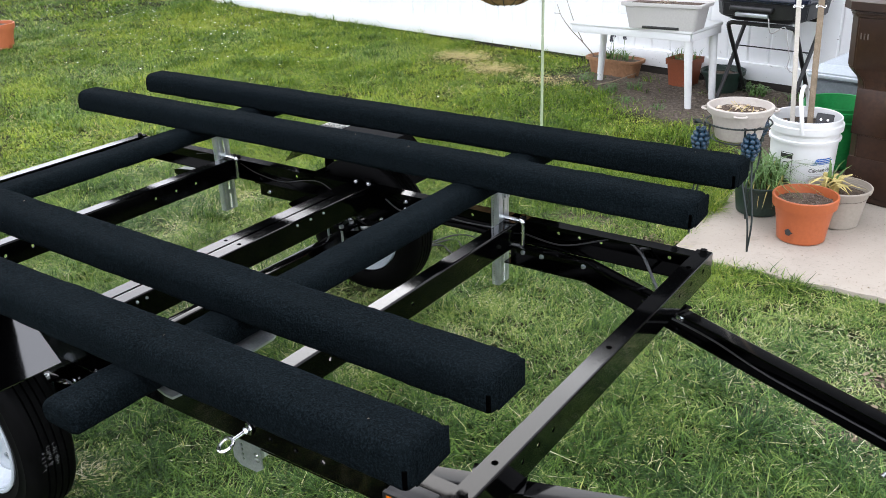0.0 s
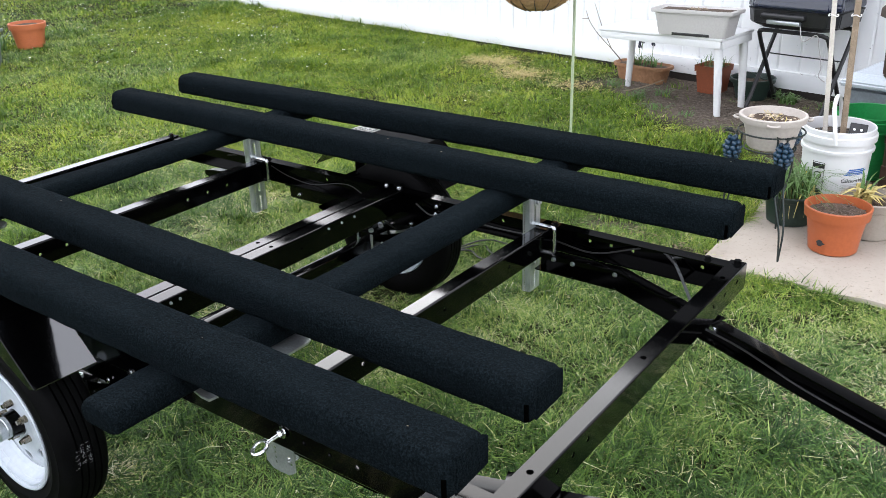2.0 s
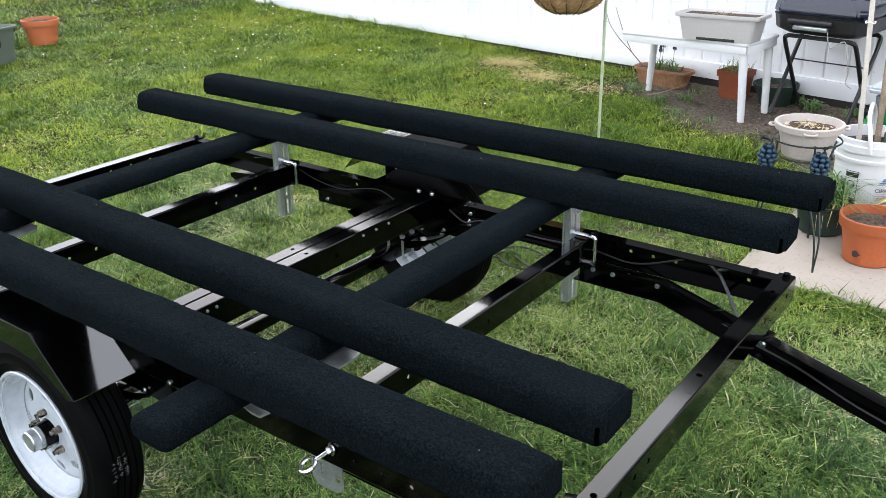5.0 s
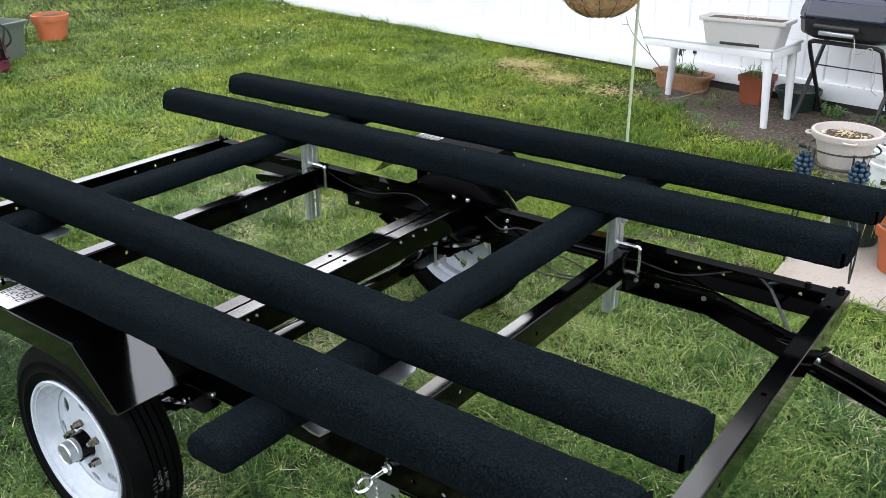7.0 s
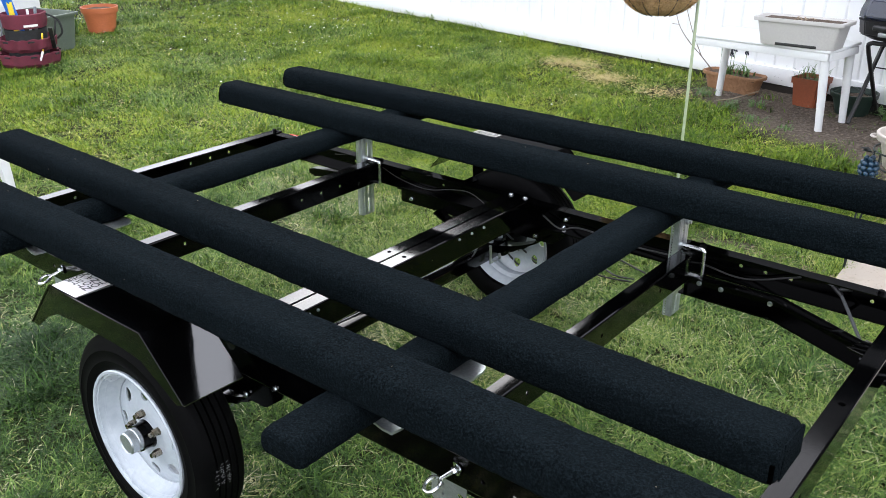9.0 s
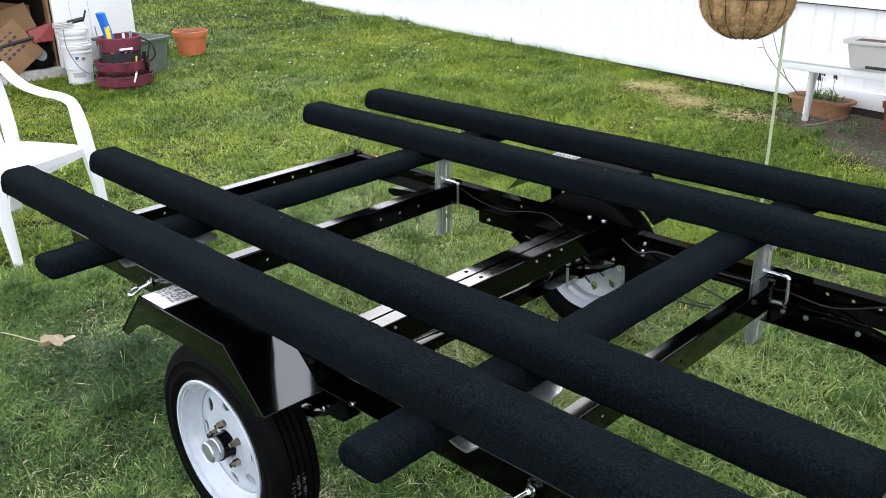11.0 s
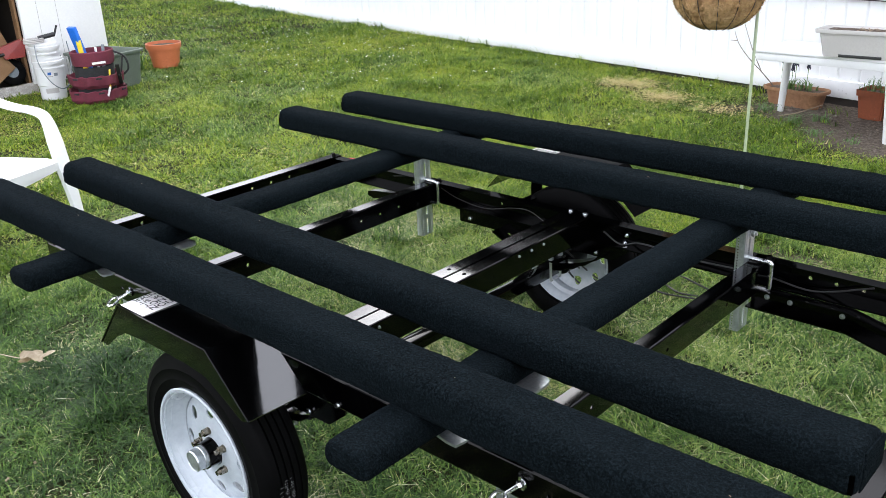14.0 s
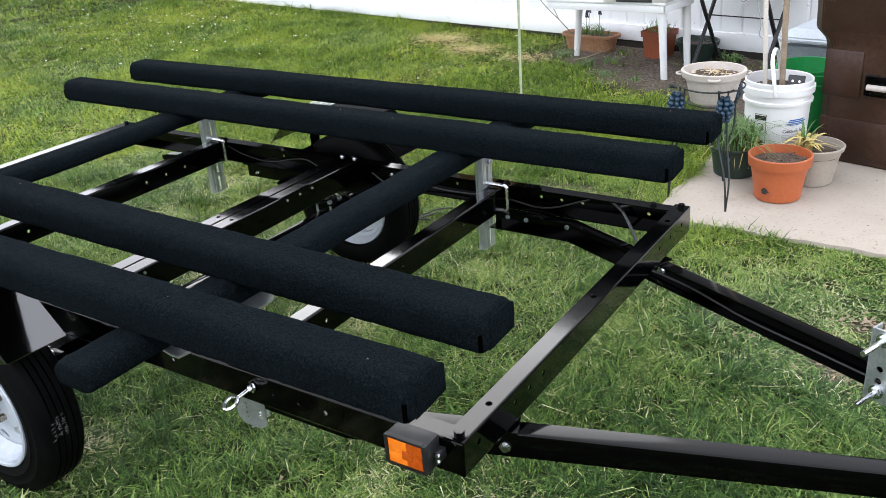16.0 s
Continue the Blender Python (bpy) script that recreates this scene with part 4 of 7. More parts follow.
# perforated bracket posts with u-bolts, saddle plates, eye bolts
def post(xp, yc, s):
    """An upright perforated angle behind the crossbeam at xp; s: sense of its plain flange side."""
    bm = bmesh.new()
    w = 0.058
    zb, step, rows = 0.262, 0.0081, 38
    zs = [zb + step * i for i in range(rows + 1)]
    hs = {}
    for j in range(rows):
        hs[(0, j)] = (0.0031, 0.0027)
        hs[(2, j)] = (0.0031, 0.0027)
        if j % 9 not in (0, 8):
            hs[(1, j)] = (0.0062, 0.00395)
    y0 = yc - w / 2
    holed_plate(bm, [y0, y0 + 0.015, y0 + 0.043, y0 + w], zs, hs, 0.003, lambda a, b, c: Vector((xp - 0.0005 - c, a, b)), 8)
    yy = y0 if s < 0 else y0 + w
    holed_plate(bm, [0.003, 0.014, 0.026], zs, {(1, j): (0.0030, 0.0026) for j in range(rows)}, 0.003, lambda a, b, c: Vector((xp - a, yy - 0.0015 + c, b)), 8)
    ob = tpart("bracket_post", bm, zinc, "perforated galvanised bracket post")
    bm = bmesh.new()
    bolt(bm, (xp + 0.001, yc + 0.004, 0.553), (1, 0, 0), 0.010, 0.008, 0.006)
    tpart("bolt", bm, zinc, parent=ob)


def ubolt(xw, y):
    bm = bmesh.new()
    x1 = xw + 0.021
    pts = [(xw - 0.062, y, H + 0.006), (x1 - 0.012, y, H + 0.006), (x1 - 0.003, y, H + 0.003), (x1, y, H - 0.006), (x1, y, H - 0.064), (x1 - 0.003, y, H - 0.074), (x1 - 0.012, y, H - 0.077), (xw - 0.062, y, H - 0.077)]
    tube(bm, curve_pts(pts, 4), 0.0068, 10)
    return tpart("u_bolt", bm, bright_zinc, "bright zinc u-bolt round the crossbeam")


for xw in (-0.575, -1.825):
    yb = 1.148 if xw > -1 else 1.162
    post(xw - 0.0445, yb + (0.006 if xw < -1 else 0), -1)
    post(xw - 0.0445, 0.085, 1)
    ubolt(xw, yb)
    xs_ = -0.62 if xw > -1 else -1.83
    for yc in (0.01,):
        bm = bmesh.new()
        loft(bm, [[(xs_ + a, yc + b_, z) for a, b_ in ((-0.06, -0.128), (0.030, -0.147), (0.052, -0.147), (0.056, -0.128), (0.056, 0.115), (0.050, 0.130), (0.030, 0.142), (-0.06, 0.130))] for z in (0.5705, 0.5755)])
        tpart("saddle_plate", bm, zinc, "flat galvanised saddle plate")
    # eye bolt through the near rail, and the foot of its bracket
    ex = -0.552 if xw > -1 else -1.955
    bm = bmesh.new()
    a0, a1 = Vector((ex + 0.022, 0.004, 0.436)), Vector((ex + 0.004, -0.030, 0.420))
    cyl(bm, a0, a1, 0.0042, seg=10)
    cyl(bm, a0 + Vector((0, -0.004, 0)), a0 + Vector((-0.001, -0.007, 0)), 0.0135, seg=18)
    cyl(bm, a0 + Vector((-0.002, -0.008, -0.001)), a0 + Vector((-0.005, -0.013, -0.003)), 0.008, seg=6)
    c = a1 + (a1 - a0).normalized() * 0.017
    dd = (a1 - a0).normalized()
    uu = dd.cross(Vector((0, 0, 1))).normalized()
    tube(bm, [c + dd * 0.017 * math.cos(t) + (uu * 0.9 + Vector((0, 0, 0.35))).normalized() * 0.0130 * math.sin(t) for t in [2 * math.pi * i / 20 for i in range(20)]], 0.0042, 8, closed=True)
    tpart("eye_bolt", bm, bright_zinc, "bright zinc eye bolt through the rail")
    bm = bmesh.new()
    fu = [ex - 0.045, ex - 0.028, ex - 0.004, ex + 0.012, ex + 0.040]
    fv = [0.338, 0.350, 0.362, 0.374, 0.386, 0.405]
    hs = {(1, j): (0.0042, 0.0042) for j in range(4)}
    hs.update({(3, 1): (0.008, 0.006), (3, 2): (0.008, 0.0065)})
    holed_plate(bm, fu, fv, hs, 0.003, lambda a, b_, w_: Vector((a, 0.004 + w_, b_)), 10)
    loft(bm, [[(ex - 0.045 + a, 0.004 + w_, z) for a, z in ((0.0, 0.3382), (0.018, 0.324), (0.065, 0.324), (0.085, 0.3382))] for w_ in (0.0, 0.003)])
    tpart("bracket_foot", bm, zinc, "perforated galvanised bracket foot")

# amber side marker on the near rail
bm = bmesh.new()
box(bm, (-0.098, -0.020, 0.447), (0.092, 0.040, 0.064), bev=0.004)
box(bm, (-0.046, -0.012, 0.443), (0.014, 0.024, 0.022), bev=0.002)
marker = tpart("side_marker", bm, black_plastic, "black side marker lamp with amber lens")
for x0, x1, z0, z1, y, mt, what in ((-0.138, -0.097, 0.443, 0.474, -0.044, amber, "bright amber lens"), (-0.138, -0.097, 0.419, 0.4425, -0.044, amber, "bright amber lens"),
                                    (-0.0965, -0.060, 0.443, 0.474, -0.044, deep_amber, "deep amber reflector"), (-0.0965, -0.060, 0.419, 0.4425, -0.044, deep_amber, "deep amber reflector"),
                                    (-0.106, -0.084, 0.434, 0.452, -0.0465, deep_amber, "raised amber centre")):
    bm = bmesh.new()
    box(bm, ((x0 + x1) / 2, y + 0.004, (z0 + z1) / 2), (x1 - x0, 0.012, z1 - z0), bev=0.002)
    tpart("lens", bm, mt, what, parent=marker)
bm = bmesh.new()
for x0, x1, z0, z1 in ((-0.144, -0.138, 0.416, 0.478), (-0.060, -0.053, 0.416, 0.478), (-0.138, -0.060, 0.474, 0.479), (-0.138, -0.060, 0.414, 0.419)):
    box(bm, ((x0 + x1) / 2, -0.043, (z0 + z1) / 2), (x1 - x0, 0.010, z1 - z0))
tpart("bezel", bm, black_plastic, parent=marker)
for z in (0.437, 0.450):
    bm = bmesh.new()
    bolt(bm, (-0.041, -0.0245, z), (0, -1, 0), 0.0035, 0.003)
    tpart("screw", bm, bright_zinc, parent=marker)
# red marker behind the far rail
bm = bmesh.new()
box(bm, (-2.33, 1.235, 0.440), (0.07, 0.022, 0.05), bev=0.004)
tpart("rear_marker", bm, red_lens, "red rear marker lens")

# wiring
bm = bmesh.new()
tube(bm, curve_pts([(-0.40, 1.204, 0.462), (-0.30, 1.202, 0.463), (-0.246, 1.200, 0.465), (-0.222, 1.198, 0.458), (-0.201, 1.196, 0.449)], 6), 0.0042, 8)
loom = tpart("cable_loom", bm, grey_loom, "dark corrugated cable loom taped at its fork")
bm = bmesh.new()
tube(bm, curve_pts([(-0.201, 1.196, 0.449), (-0.188, 1.192, 0.434), (-0.165, 1.182, 0.405), (-0.135, 1.160, 0.372), (-0.108, 1.130, 0.350), (-0.098, 1.095, 0.336)], 8), 0.0046, 8)
tpart("branch", bm, grey_loom, parent=loom)
bm = bmesh.new()
tube(bm, curve_pts([(-0.201, 1.196, 0.449), (-0.178, 1.199, 0.458), (-0.148, 1.203, 0.465), (-0.10, 1.206, 0.462), (-0.03, 1.207, 0.452)], 6), 0.0036, 8)
tpart("branch", bm, grey_loom, parent=loom)
bm = bmesh.new()
for p_, q_ in (((-0.216, 1.1975, 0.456), (-0.190, 1.1935, 0.437)), ((-0.196, 1.1965, 0.452), (-0.170, 1.200, 0.460))):
    tube(bm, [p_, q_], 0.0066, 8)
tpart("tape_wrap", bm, black_plastic, parent=loom)
for ctrl, r in (([(-2.06, 1.19, 0.452), (-1.98, 1.195, 0.462), (-1.86, 1.20, 0.455), (-1.75, 1.203, 0.420), (-1.62, 1.205, 0.405), (-1.5, 1.205, 0.430), (-1.42, 1.205, 0.436), (-1.34, 1.203, 0.405), (-1.28, 1.2, 0.40)], 0.0017),
                ([(-1.12, 1.2, 0.43), (-1.05, 1.19, 0.405), (-0.98, 1.2, 0.42), (-0.8, 1.2, 0.41), (-0.6, 1.203, 0.415), (-0.45, 1.2, 0.405), (-0.3, 1.2, 0.455)], 0.0028),
                ([(-0.09, 1.05, 0.352), (0.08, 0.985, 0.348), (0.25, 0.915, 0.328), (0.45, 0.84, 0.318), (0.7, 0.745, 0.306), (0.95, 0.655, 0.295)], 0.003)):
    bm = bmesh.new()
    tube(bm, curve_pts(ctrl, 6), r, 6)
    tpart("wire", bm, black_plastic)
# spare leads that trail from the far rail onto the grass
for ctrl in ([(-1.30, 1.22, 0.33), (-1.29, 1.50, 0.10), (-1.26, 1.80, 0.045), (-1.18, 1.838, 0.038), (-1.05, 1.797, 0.036), (-0.94, 1.77, 0.03)],
             [(-1.33, 1.22, 0.33), (-1.32, 1.52, 0.08), (-1.25, 1.77, 0.040), (-1.18, 1.738, 0.036), (-1.098, 1.694, 0.038), (-1.03, 1.715, 0.034)],
             [(-1.36, 1.22, 0.33), (-1.34, 1.45, 0.08), (-1.27, 1.69, 0.040), (-1.187, 1.667, 0.036), (-1.119, 1.658, 0.038), (-1.03, 1.69, 0.034)]):
    bm = bmesh.new()
    tube(bm, curve_pts(ctrl, 8), 0.0036, 6)
    tpart("wire", bm, black_plastic)

# ---- garden things by the house ----
SL = 0.031


def pot_body(bm, r0, r1, h, rim_h=0.03, rim_t=0.008, wall=0.004, seg=36, m=None):
    """A tapered pot with a rolled rim, open at the top."""
    lathe(bm, [(0, 0), (r0 - 0.006, 0), (r0, 0.005), (r1 - 0.006 - (r1 - r0) * rim_h / h, h - rim_h), (r1 + rim_t - 0.006, h - rim_h + 0.002), (r1 + rim_t - 0.002, h - 0.003), (r1 + rim_t - 0.004, h), (r1 - wall, h),
               (r1 - wall - 0.003, h - rim_h * 0.7), (r0 - wall, 0.012), (0, 0.012)], seg, m)


def soil_disc(bm, r, z, seed, seg=24):
    rr = random.Random(seed)
    rings = 6
    c = bm.verts.new((0, 0, z + 0.008))
    prev = [c] * seg
    for k in range(1, rings + 1):
        ring = [bm.verts.new((r * k / rings * math.cos(2 * math.pi * i / seg), r * k / rings * math.sin(2 * math.pi * i / seg), z + rr.uniform(-0.005, 0.007) * (1.4 - k / rings))) for i in range(seg)]
        for i in range(seg):
            j = (i + 1) % seg
            if k == 1:
                bm.faces.new((c, ring[i], ring[j]))
            else:
                bm.faces.new((prev[i], ring[i], ring[j], prev[j]))
        prev = ring


def chips(bm, r, z, n, seed, L=0.02):
    """Bark chips and straw lying on potting soil."""
    rr = random.Random(seed)
    for _ in range(n):
        a, q = rr.uniform(0, 6.283), r * math.sqrt(rr.random())
        box(bm, (q * math.cos(a), q * math.sin(a), z + rr.uniform(0.004, 0.012)), (L * rr.uniform(0.5, 1.6), L * rr.uniform(0.12, 0.4), 0.002),
            Euler((rr.uniform(-0.4, 0.4), rr.uniform(-0.4, 0.4), rr.uniform(0, 6.28))).to_matrix())


# orange pot
op = thing("flower_pot", "round orange plastic flower pot with bare soil, on the patio", "flower pot", (-0.050, 2.505, SL))
bm = bmesh.new()
pot_body(bm, 0.092, 0.122, 0.186, 0.045, 0.006)
pot = part("pot", bm, terracotta, op)
bm = bmesh.new()
rr = random.Random(2)
lathe(bm, [(0.0, 0.0), (0.016, 0.0005), (0.013, 0.001), (0.0, 0.001)], 11, Matrix.Translation((-0.026, -0.0995, 0.052)) @ Euler((radians(80), 0, radians(-14))).to_matrix().to_4x4() @ Matrix.Diagonal((1.0, 0.75, 1, 1)))
for v in bm.verts:
    k = 1 + rr.uniform(-0.35, 0.3)
    v.co.x, v.co.z = -0.026 + (v.co.x + 0.026) * k, 0.052 + (v.co.z - 0.052) * k
part("chip_mark", bm, ink, pot)
bm = bmesh.new()
soil_disc(bm, 0.112, 0.152, 11)
part("soil", bm, soil, op)
bm = bmesh.new()
chips(bm, 0.103, 0.152, 110, 12, 0.013)
tagged(part("bark_chips", bm, twig_mat, op, smooth=0), kind="stuff")
# greige pot with a yellowed plant
gp = thing("flower_pot", "round greige plastic pot with a yellowed wilting plant", "flower pot", (0.030, 2.735, SL))
bm = bmesh.new()
pot_body(bm, 0.088, 0.122, 0.165, 0.02, 0.006)
part("pot", bm, greige, gp)
bm = bmesh.new()
soil_disc(bm, 0.112, 0.125, 13)
part("soil", bm, soil, gp)
bm = bmesh.new()
blades(bm, random.Random(31), (-0.035, -0.02, 0.13), 0.03, 24, 0.15, 0.026, 0.7, 0.9)
part("leaves", bm, yellow_leaf, gp, smooth=60)
bm = bmesh.new()
blades(bm, random.Random(32), (-0.03, -0.01, 0.13), 0.015, 6, 0.17, 0.018, 0.2, 0.35)
part("leaves", bm, green_leaf, gp, smooth=60)

# dark green pot with grassy leaves
dg = thing("flower_pot", "dark green plastic pot with a tuft of long leaves", "flower pot", (-0.285, 2.72, SL))
bm = bmesh.new()
pot_body(bm, 0.092, 0.116, 0.135, 0.016, 0.004)
part("pot", bm, dark_green, dg)
bm = bmesh.new()
soil_disc(bm, 0.108, 0.11, 14)
part("soil", bm, soil, dg)
bm = bmesh.new()
blades(bm, random.Random(33), (0, 0, 0.11), 0.08, 190, 0.26, 0.0075, 0.65, 0.95)
part("leaves", bm, green_leaf, dg, smooth=60)
bm = bmesh.new()
blades(bm, random.Random(34), (0, 0, 0.11), 0.09, 22, 0.19, 0.008, 1.35, 1.0)
part("dry_leaves", bm, yellow_leaf, dg, smooth=60)

# wrought-iron stand with grape clusters and its pot
st = thing("plant_stand", "dark green wrought-iron plant stand with blue grape clusters", "plant stand", (-0.330, 2.47, 0))
POT_Z = 0.418
for r, z in ((0.126, 0.486), (0.098, 0.418)):
    bm = bmesh.new()
    tube(bm, [(r * math.cos(2 * math.pi * i / 32), r * math.sin(2 * math.pi * i / 32), z) for i in range(32)], 0.0035, 6, closed=True)
    part("ring", bm, green_iron, st)
for k, (fx, fy) in enumerate(((0.140, -0.205), (-0.120, -0.14), (0.030, 0.125))):
    a = math.atan2(fy, fx)
    bx, by = 0.142 * math.cos(a), 0.142 * math.sin(a)
    base_z = (SL if fx > -0.1 else gz(-0.48, 2.33)) - 0.004
    for off in (-0.018, 0.018):
        tx, ty = -math.sin(a) * off, math.cos(a) * off
        bm = bmesh.new()
        tube(bm, curve_pts([(fx, fy, base_z), (fx * 0.97 + tx * 0.5, fy * 0.97 + ty * 0.5, 0.16), (bx * 1.12 + tx, by * 1.12 + ty, 0.30), (bx + tx, by + ty, 0.44), (bx * 0.98 + tx, by * 0.98 + ty, 0.495)], 6), 0.0038, 6)
        part("leg", bm, green_iron, st)
    rr = random.Random(50 + k)
    for row in range(6):
        rad = (0.012, 0.022, 0.027, 0.028, 0.022, 0.012)[row]
        for i in range((3, 6, 8, 8, 6, 3)[row]):
            t = 2 * math.pi * (i + 0.5 * (row % 2)) / (3, 6, 8, 8, 6, 3)[row]
            bm = bmesh.new()
            bmesh.ops.create_icosphere(bm, subdivisions=2, radius=0.0105, matrix=Matrix.Translation((bx * 1.16 + rad * math.cos(t), by * 1.16 + rad * math.sin(t), 0.385 + 0.0175 * row)))
            part("grape", bm, grape_blue, st, smooth=180)
    bm = bmesh.new()
    for i in range(3):
        t = a + (i - 1) * 0.9
        c = Vector((bx * 1.10, by * 1.10, 0.492))
        e = c + Vector((0.05 * math.cos(t), 0.05 * math.sin(t), 0.012))
        sdv = Vector((-math.sin(t), math.cos(t), 0)) * 0.018
        m0 = (c + e) / 2 + Vector((0, 0, 0.008))
        v = [bm.verts.new(p) for p in (c, m0 - sdv, e, m0 + sdv)]
        bm.faces.new(v)
    bmesh.ops.solidify(bm, geom=bm.faces[:], thickness=0.0015)
    part("iron_leaf", bm, green_iron, st)
wp = thing("flower_pot", "off-white round pot with lip handles, set in the iron stand", "flower pot", (-0.330, 2.47, POT_Z + 0.003), 18)
bm = bmesh.new()
pot_body(bm, 0.088, 0.122, 0.132, 0.028, 0.009)
wpot = part("pot", bm, off_white_pot, wp)
for k in range(4):
    a = math.pi / 2 * k
    bm = bmesh.new()
    tube(bm, [((0.127 + 0.018 * math.sin(t)) * math.cos(a) - 0.022 * math.cos(t) * math.sin(a), (0.127 + 0.018 * math.sin(t)) * math.sin(a) + 0.022 * math.cos(t) * math.cos(a), 0.116) for t in [math.pi * i / 8 for i in range(9)]], 0.0045, 6)
    part("lip_handle", bm, off_white_pot, wpot)
bm = bmesh.new()
soil_disc(bm, 0.110, 0.104, 15)
part("soil", bm, soil, wp)
bm = bmesh.new()
chips(bm, 0.10, 0.104, 34, 16, 0.020)
tagged(part("straw", bm, dry_leaf, wp, smooth=0), kind="stuff")
rr = random.Random(17)
for _ in range(9):
    bm = bmesh.new()
    a = rr.uniform(-0.05, 0.05)
    b = rr.uniform(-0.06, 0.06)
    tube(bm, [(a, b, 0.106), (a + rr.uniform(-0.03, 0.03), b + rr.uniform(-0.03, 0.03), 0.125)], 0.0012, 4)
    part("cut_stem", bm, yellow_leaf, wp)


def bucket(name, label, at, h, r0, r1, material, rz=0.0, group=""):
    t = thing(name, label, "bucket", at, rz, group)
    bm = bmesh.new()
    hh = h
    lathe(bm, [(0, 0.004), (r0 - 0.008, 0.0), (r0, 0.006), (r0 + (r1 - r0) * 0.70, hh * 0.74), (r1 + 0.004, hh * 0.745), (r1 + 0.005, hh * 0.775), (r0 + (r1 - r0) * 0.80, hh * 0.785),
               (r0 + (r1 - r0) * 0.84, hh * 0.85), (r1 + 0.008, hh * 0.855), (r1 + 0.009, hh * 0.925), (r1, hh * 0.935), (r1 + 0.001, hh - 0.004), (r1 - 0.002, hh), (r1 - 0.006, hh - 0.002), (r1 - 0.008, hh * 0.9), (r0 - 0.004, 0.012), (0, 0.012)], 40)
    return t, part("body", bm, material, t)


wb, wbody = bucket("bucket", "white plastic bucket with blue-printed label and two stakes", (-0.180, 2.945, SL), 0.385, 0.128, 0.144, white_plastic)
BR0, BR1, BH = 0.128, 0.144, 0.385


def on_bucket(ang0, z0, extra=0.0006):
    def f(x, y):
        z = z0 + y
        r = BR0 + (BR1 - BR0) * 0.70 * z / (BH * 0.74) + extra
        a = radians(ang0) + x / r
        return Vector((r * math.cos(a), r * math.sin(a), z))
    return f


def patch(ang0, z0, w, h, material, name, parent, extra=0.0005, skew=0.0):
    f = on_bucket(ang0, z0, extra)
    bm = bmesh.new()
    n = max(2, int(w / 0.012))
    lo = [bm.verts.new(f(w * i / n, 0)) for i in range(n + 1)]
    hi = [bm.verts.new(f(w * i / n + skew, h)) for i in range(n + 1)]
    for i in range(n):
        bm.faces.new((lo[i], lo[i + 1], hi[i + 1], hi[i]))
    return part(name, bm, material, parent, smooth=60)


lab = patch(-116, 0.105, 0.055, 0.15, white_plastic, "label", wbody, 0.0004)
for i in range(3):
    patch(-115, 0.110 + 0.004 * i, 0.05, 0.0015, ink, "print_bar", wbody, 0.0009)
patch(-116, 0.118, 0.052, 0.0025, ink, "print_frame", wbody, 0.0009)
patch(-116, 0.246, 0.052, 0.0025, ink, "print_frame", wbody, 0.0009)
patch(-116, 0.222, 0.052, 0.020, ink, "print_block", wbody, 0.0009)
for a_ in (-116.2, -94.5):
    patch(a_, 0.118, 0.0022, 0.13, ink, "print_frame", wbody, 0.0009)
f = on_bucket(-105, 0.19, 0.0011)
bm = bmesh.new()
ring_o = [bm.verts.new(f(0.017 * math.cos(2 * math.pi * i / 20), 0.017 * math.sin(2 * math.pi * i / 20))) for i in range(20)]
ring_i = [bm.verts.new(f(0.0135 * math.cos(2 * math.pi * i / 20), 0.0135 * math.sin(2 * math.pi * i / 20))) for i in range(20)]
for i in range(20):
    bm.faces.new((ring_o[i], ring_o[(i + 1) % 20], ring_i[(i + 1) % 20], ring_i[i]))
part("print_ring", bm, ink, wbody)
patch(-131, 0.155, 0.022, 0.035, yellow_ink, "yellow_patch", wbody, 0.0009)
patch(-136, 0.125, 0.03, 0.012, ink, "print_bar", wbody, 0.0009)
for i, (z, w) in enumerate(((0.205, 0.080), (0.213, 0.092), (0.221, 0.075))):
    patch(-58 + i * 2, z, w, 0.0055, blue_ink, "logo_bar", wbody, 0.0009, 0.004)
patch(-62, 0.200, 0.10, 0.003, blue_ink, "logo_sweep", wbody, 0.0009, 0.008)
text_mesh("Calcium Hypo", 0.022, ink, "lettering", wbody, on_bucket(-64, 0.168, 0.0012), 'LEFT', 0.0003)
for i in range(4):
    patch(-64, 0.156 - 0.0075 * i, 0.085, 0.0022, trough_grey, "print_bar", wbody, 0.0009)
bm = bmesh.new()
soil_disc(bm, 0.130, 0.338, 18)
part("soil", bm, soil, wb)
bm = bmesh.new()
chips(bm, 0.12, 0.338, 60, 19, 0.022)
tagged(part("potting_scraps", bm, ink, wb, smooth=0), kind="stuff")
bm = bmesh.new()
tube(bm, curve_pts([(0.022, -0.149, 0.335), (0.012, -0.146, 0.40), (-0.012, -0.10, 0.475), (-0.025, -0.02, 0.505), (-0.03, 0.06, 0.48), (-0.03, 0.12, 0.41), (-0.03, 0.146, 0.34)], 6), 0.009, 8)
part("handle", bm, white_plastic, wb)
bm = bmesh.new()
box(bm, (0.070, 0.01, 0.362), (0.070, 0.030, 0.060), Euler((-0.5, 0.1, 0.25)).to_matrix(), 0.003)
tray_ = part("seed_tray", bm, black_plastic, wb)
for dx_ in (-0.012, 0.016):
    bm = bmesh.new()
    lathe(bm, [(0.0055, 0.0), (0.0055, 0.001), (0.0, 0.001)], 12, Matrix.Translation((0.070 + dx_, -0.006, 0.372)) @ Euler((radians(62), 0, 0.25)).to_matrix().to_4x4())
    part("drain_hole", bm, label_white, tray_)
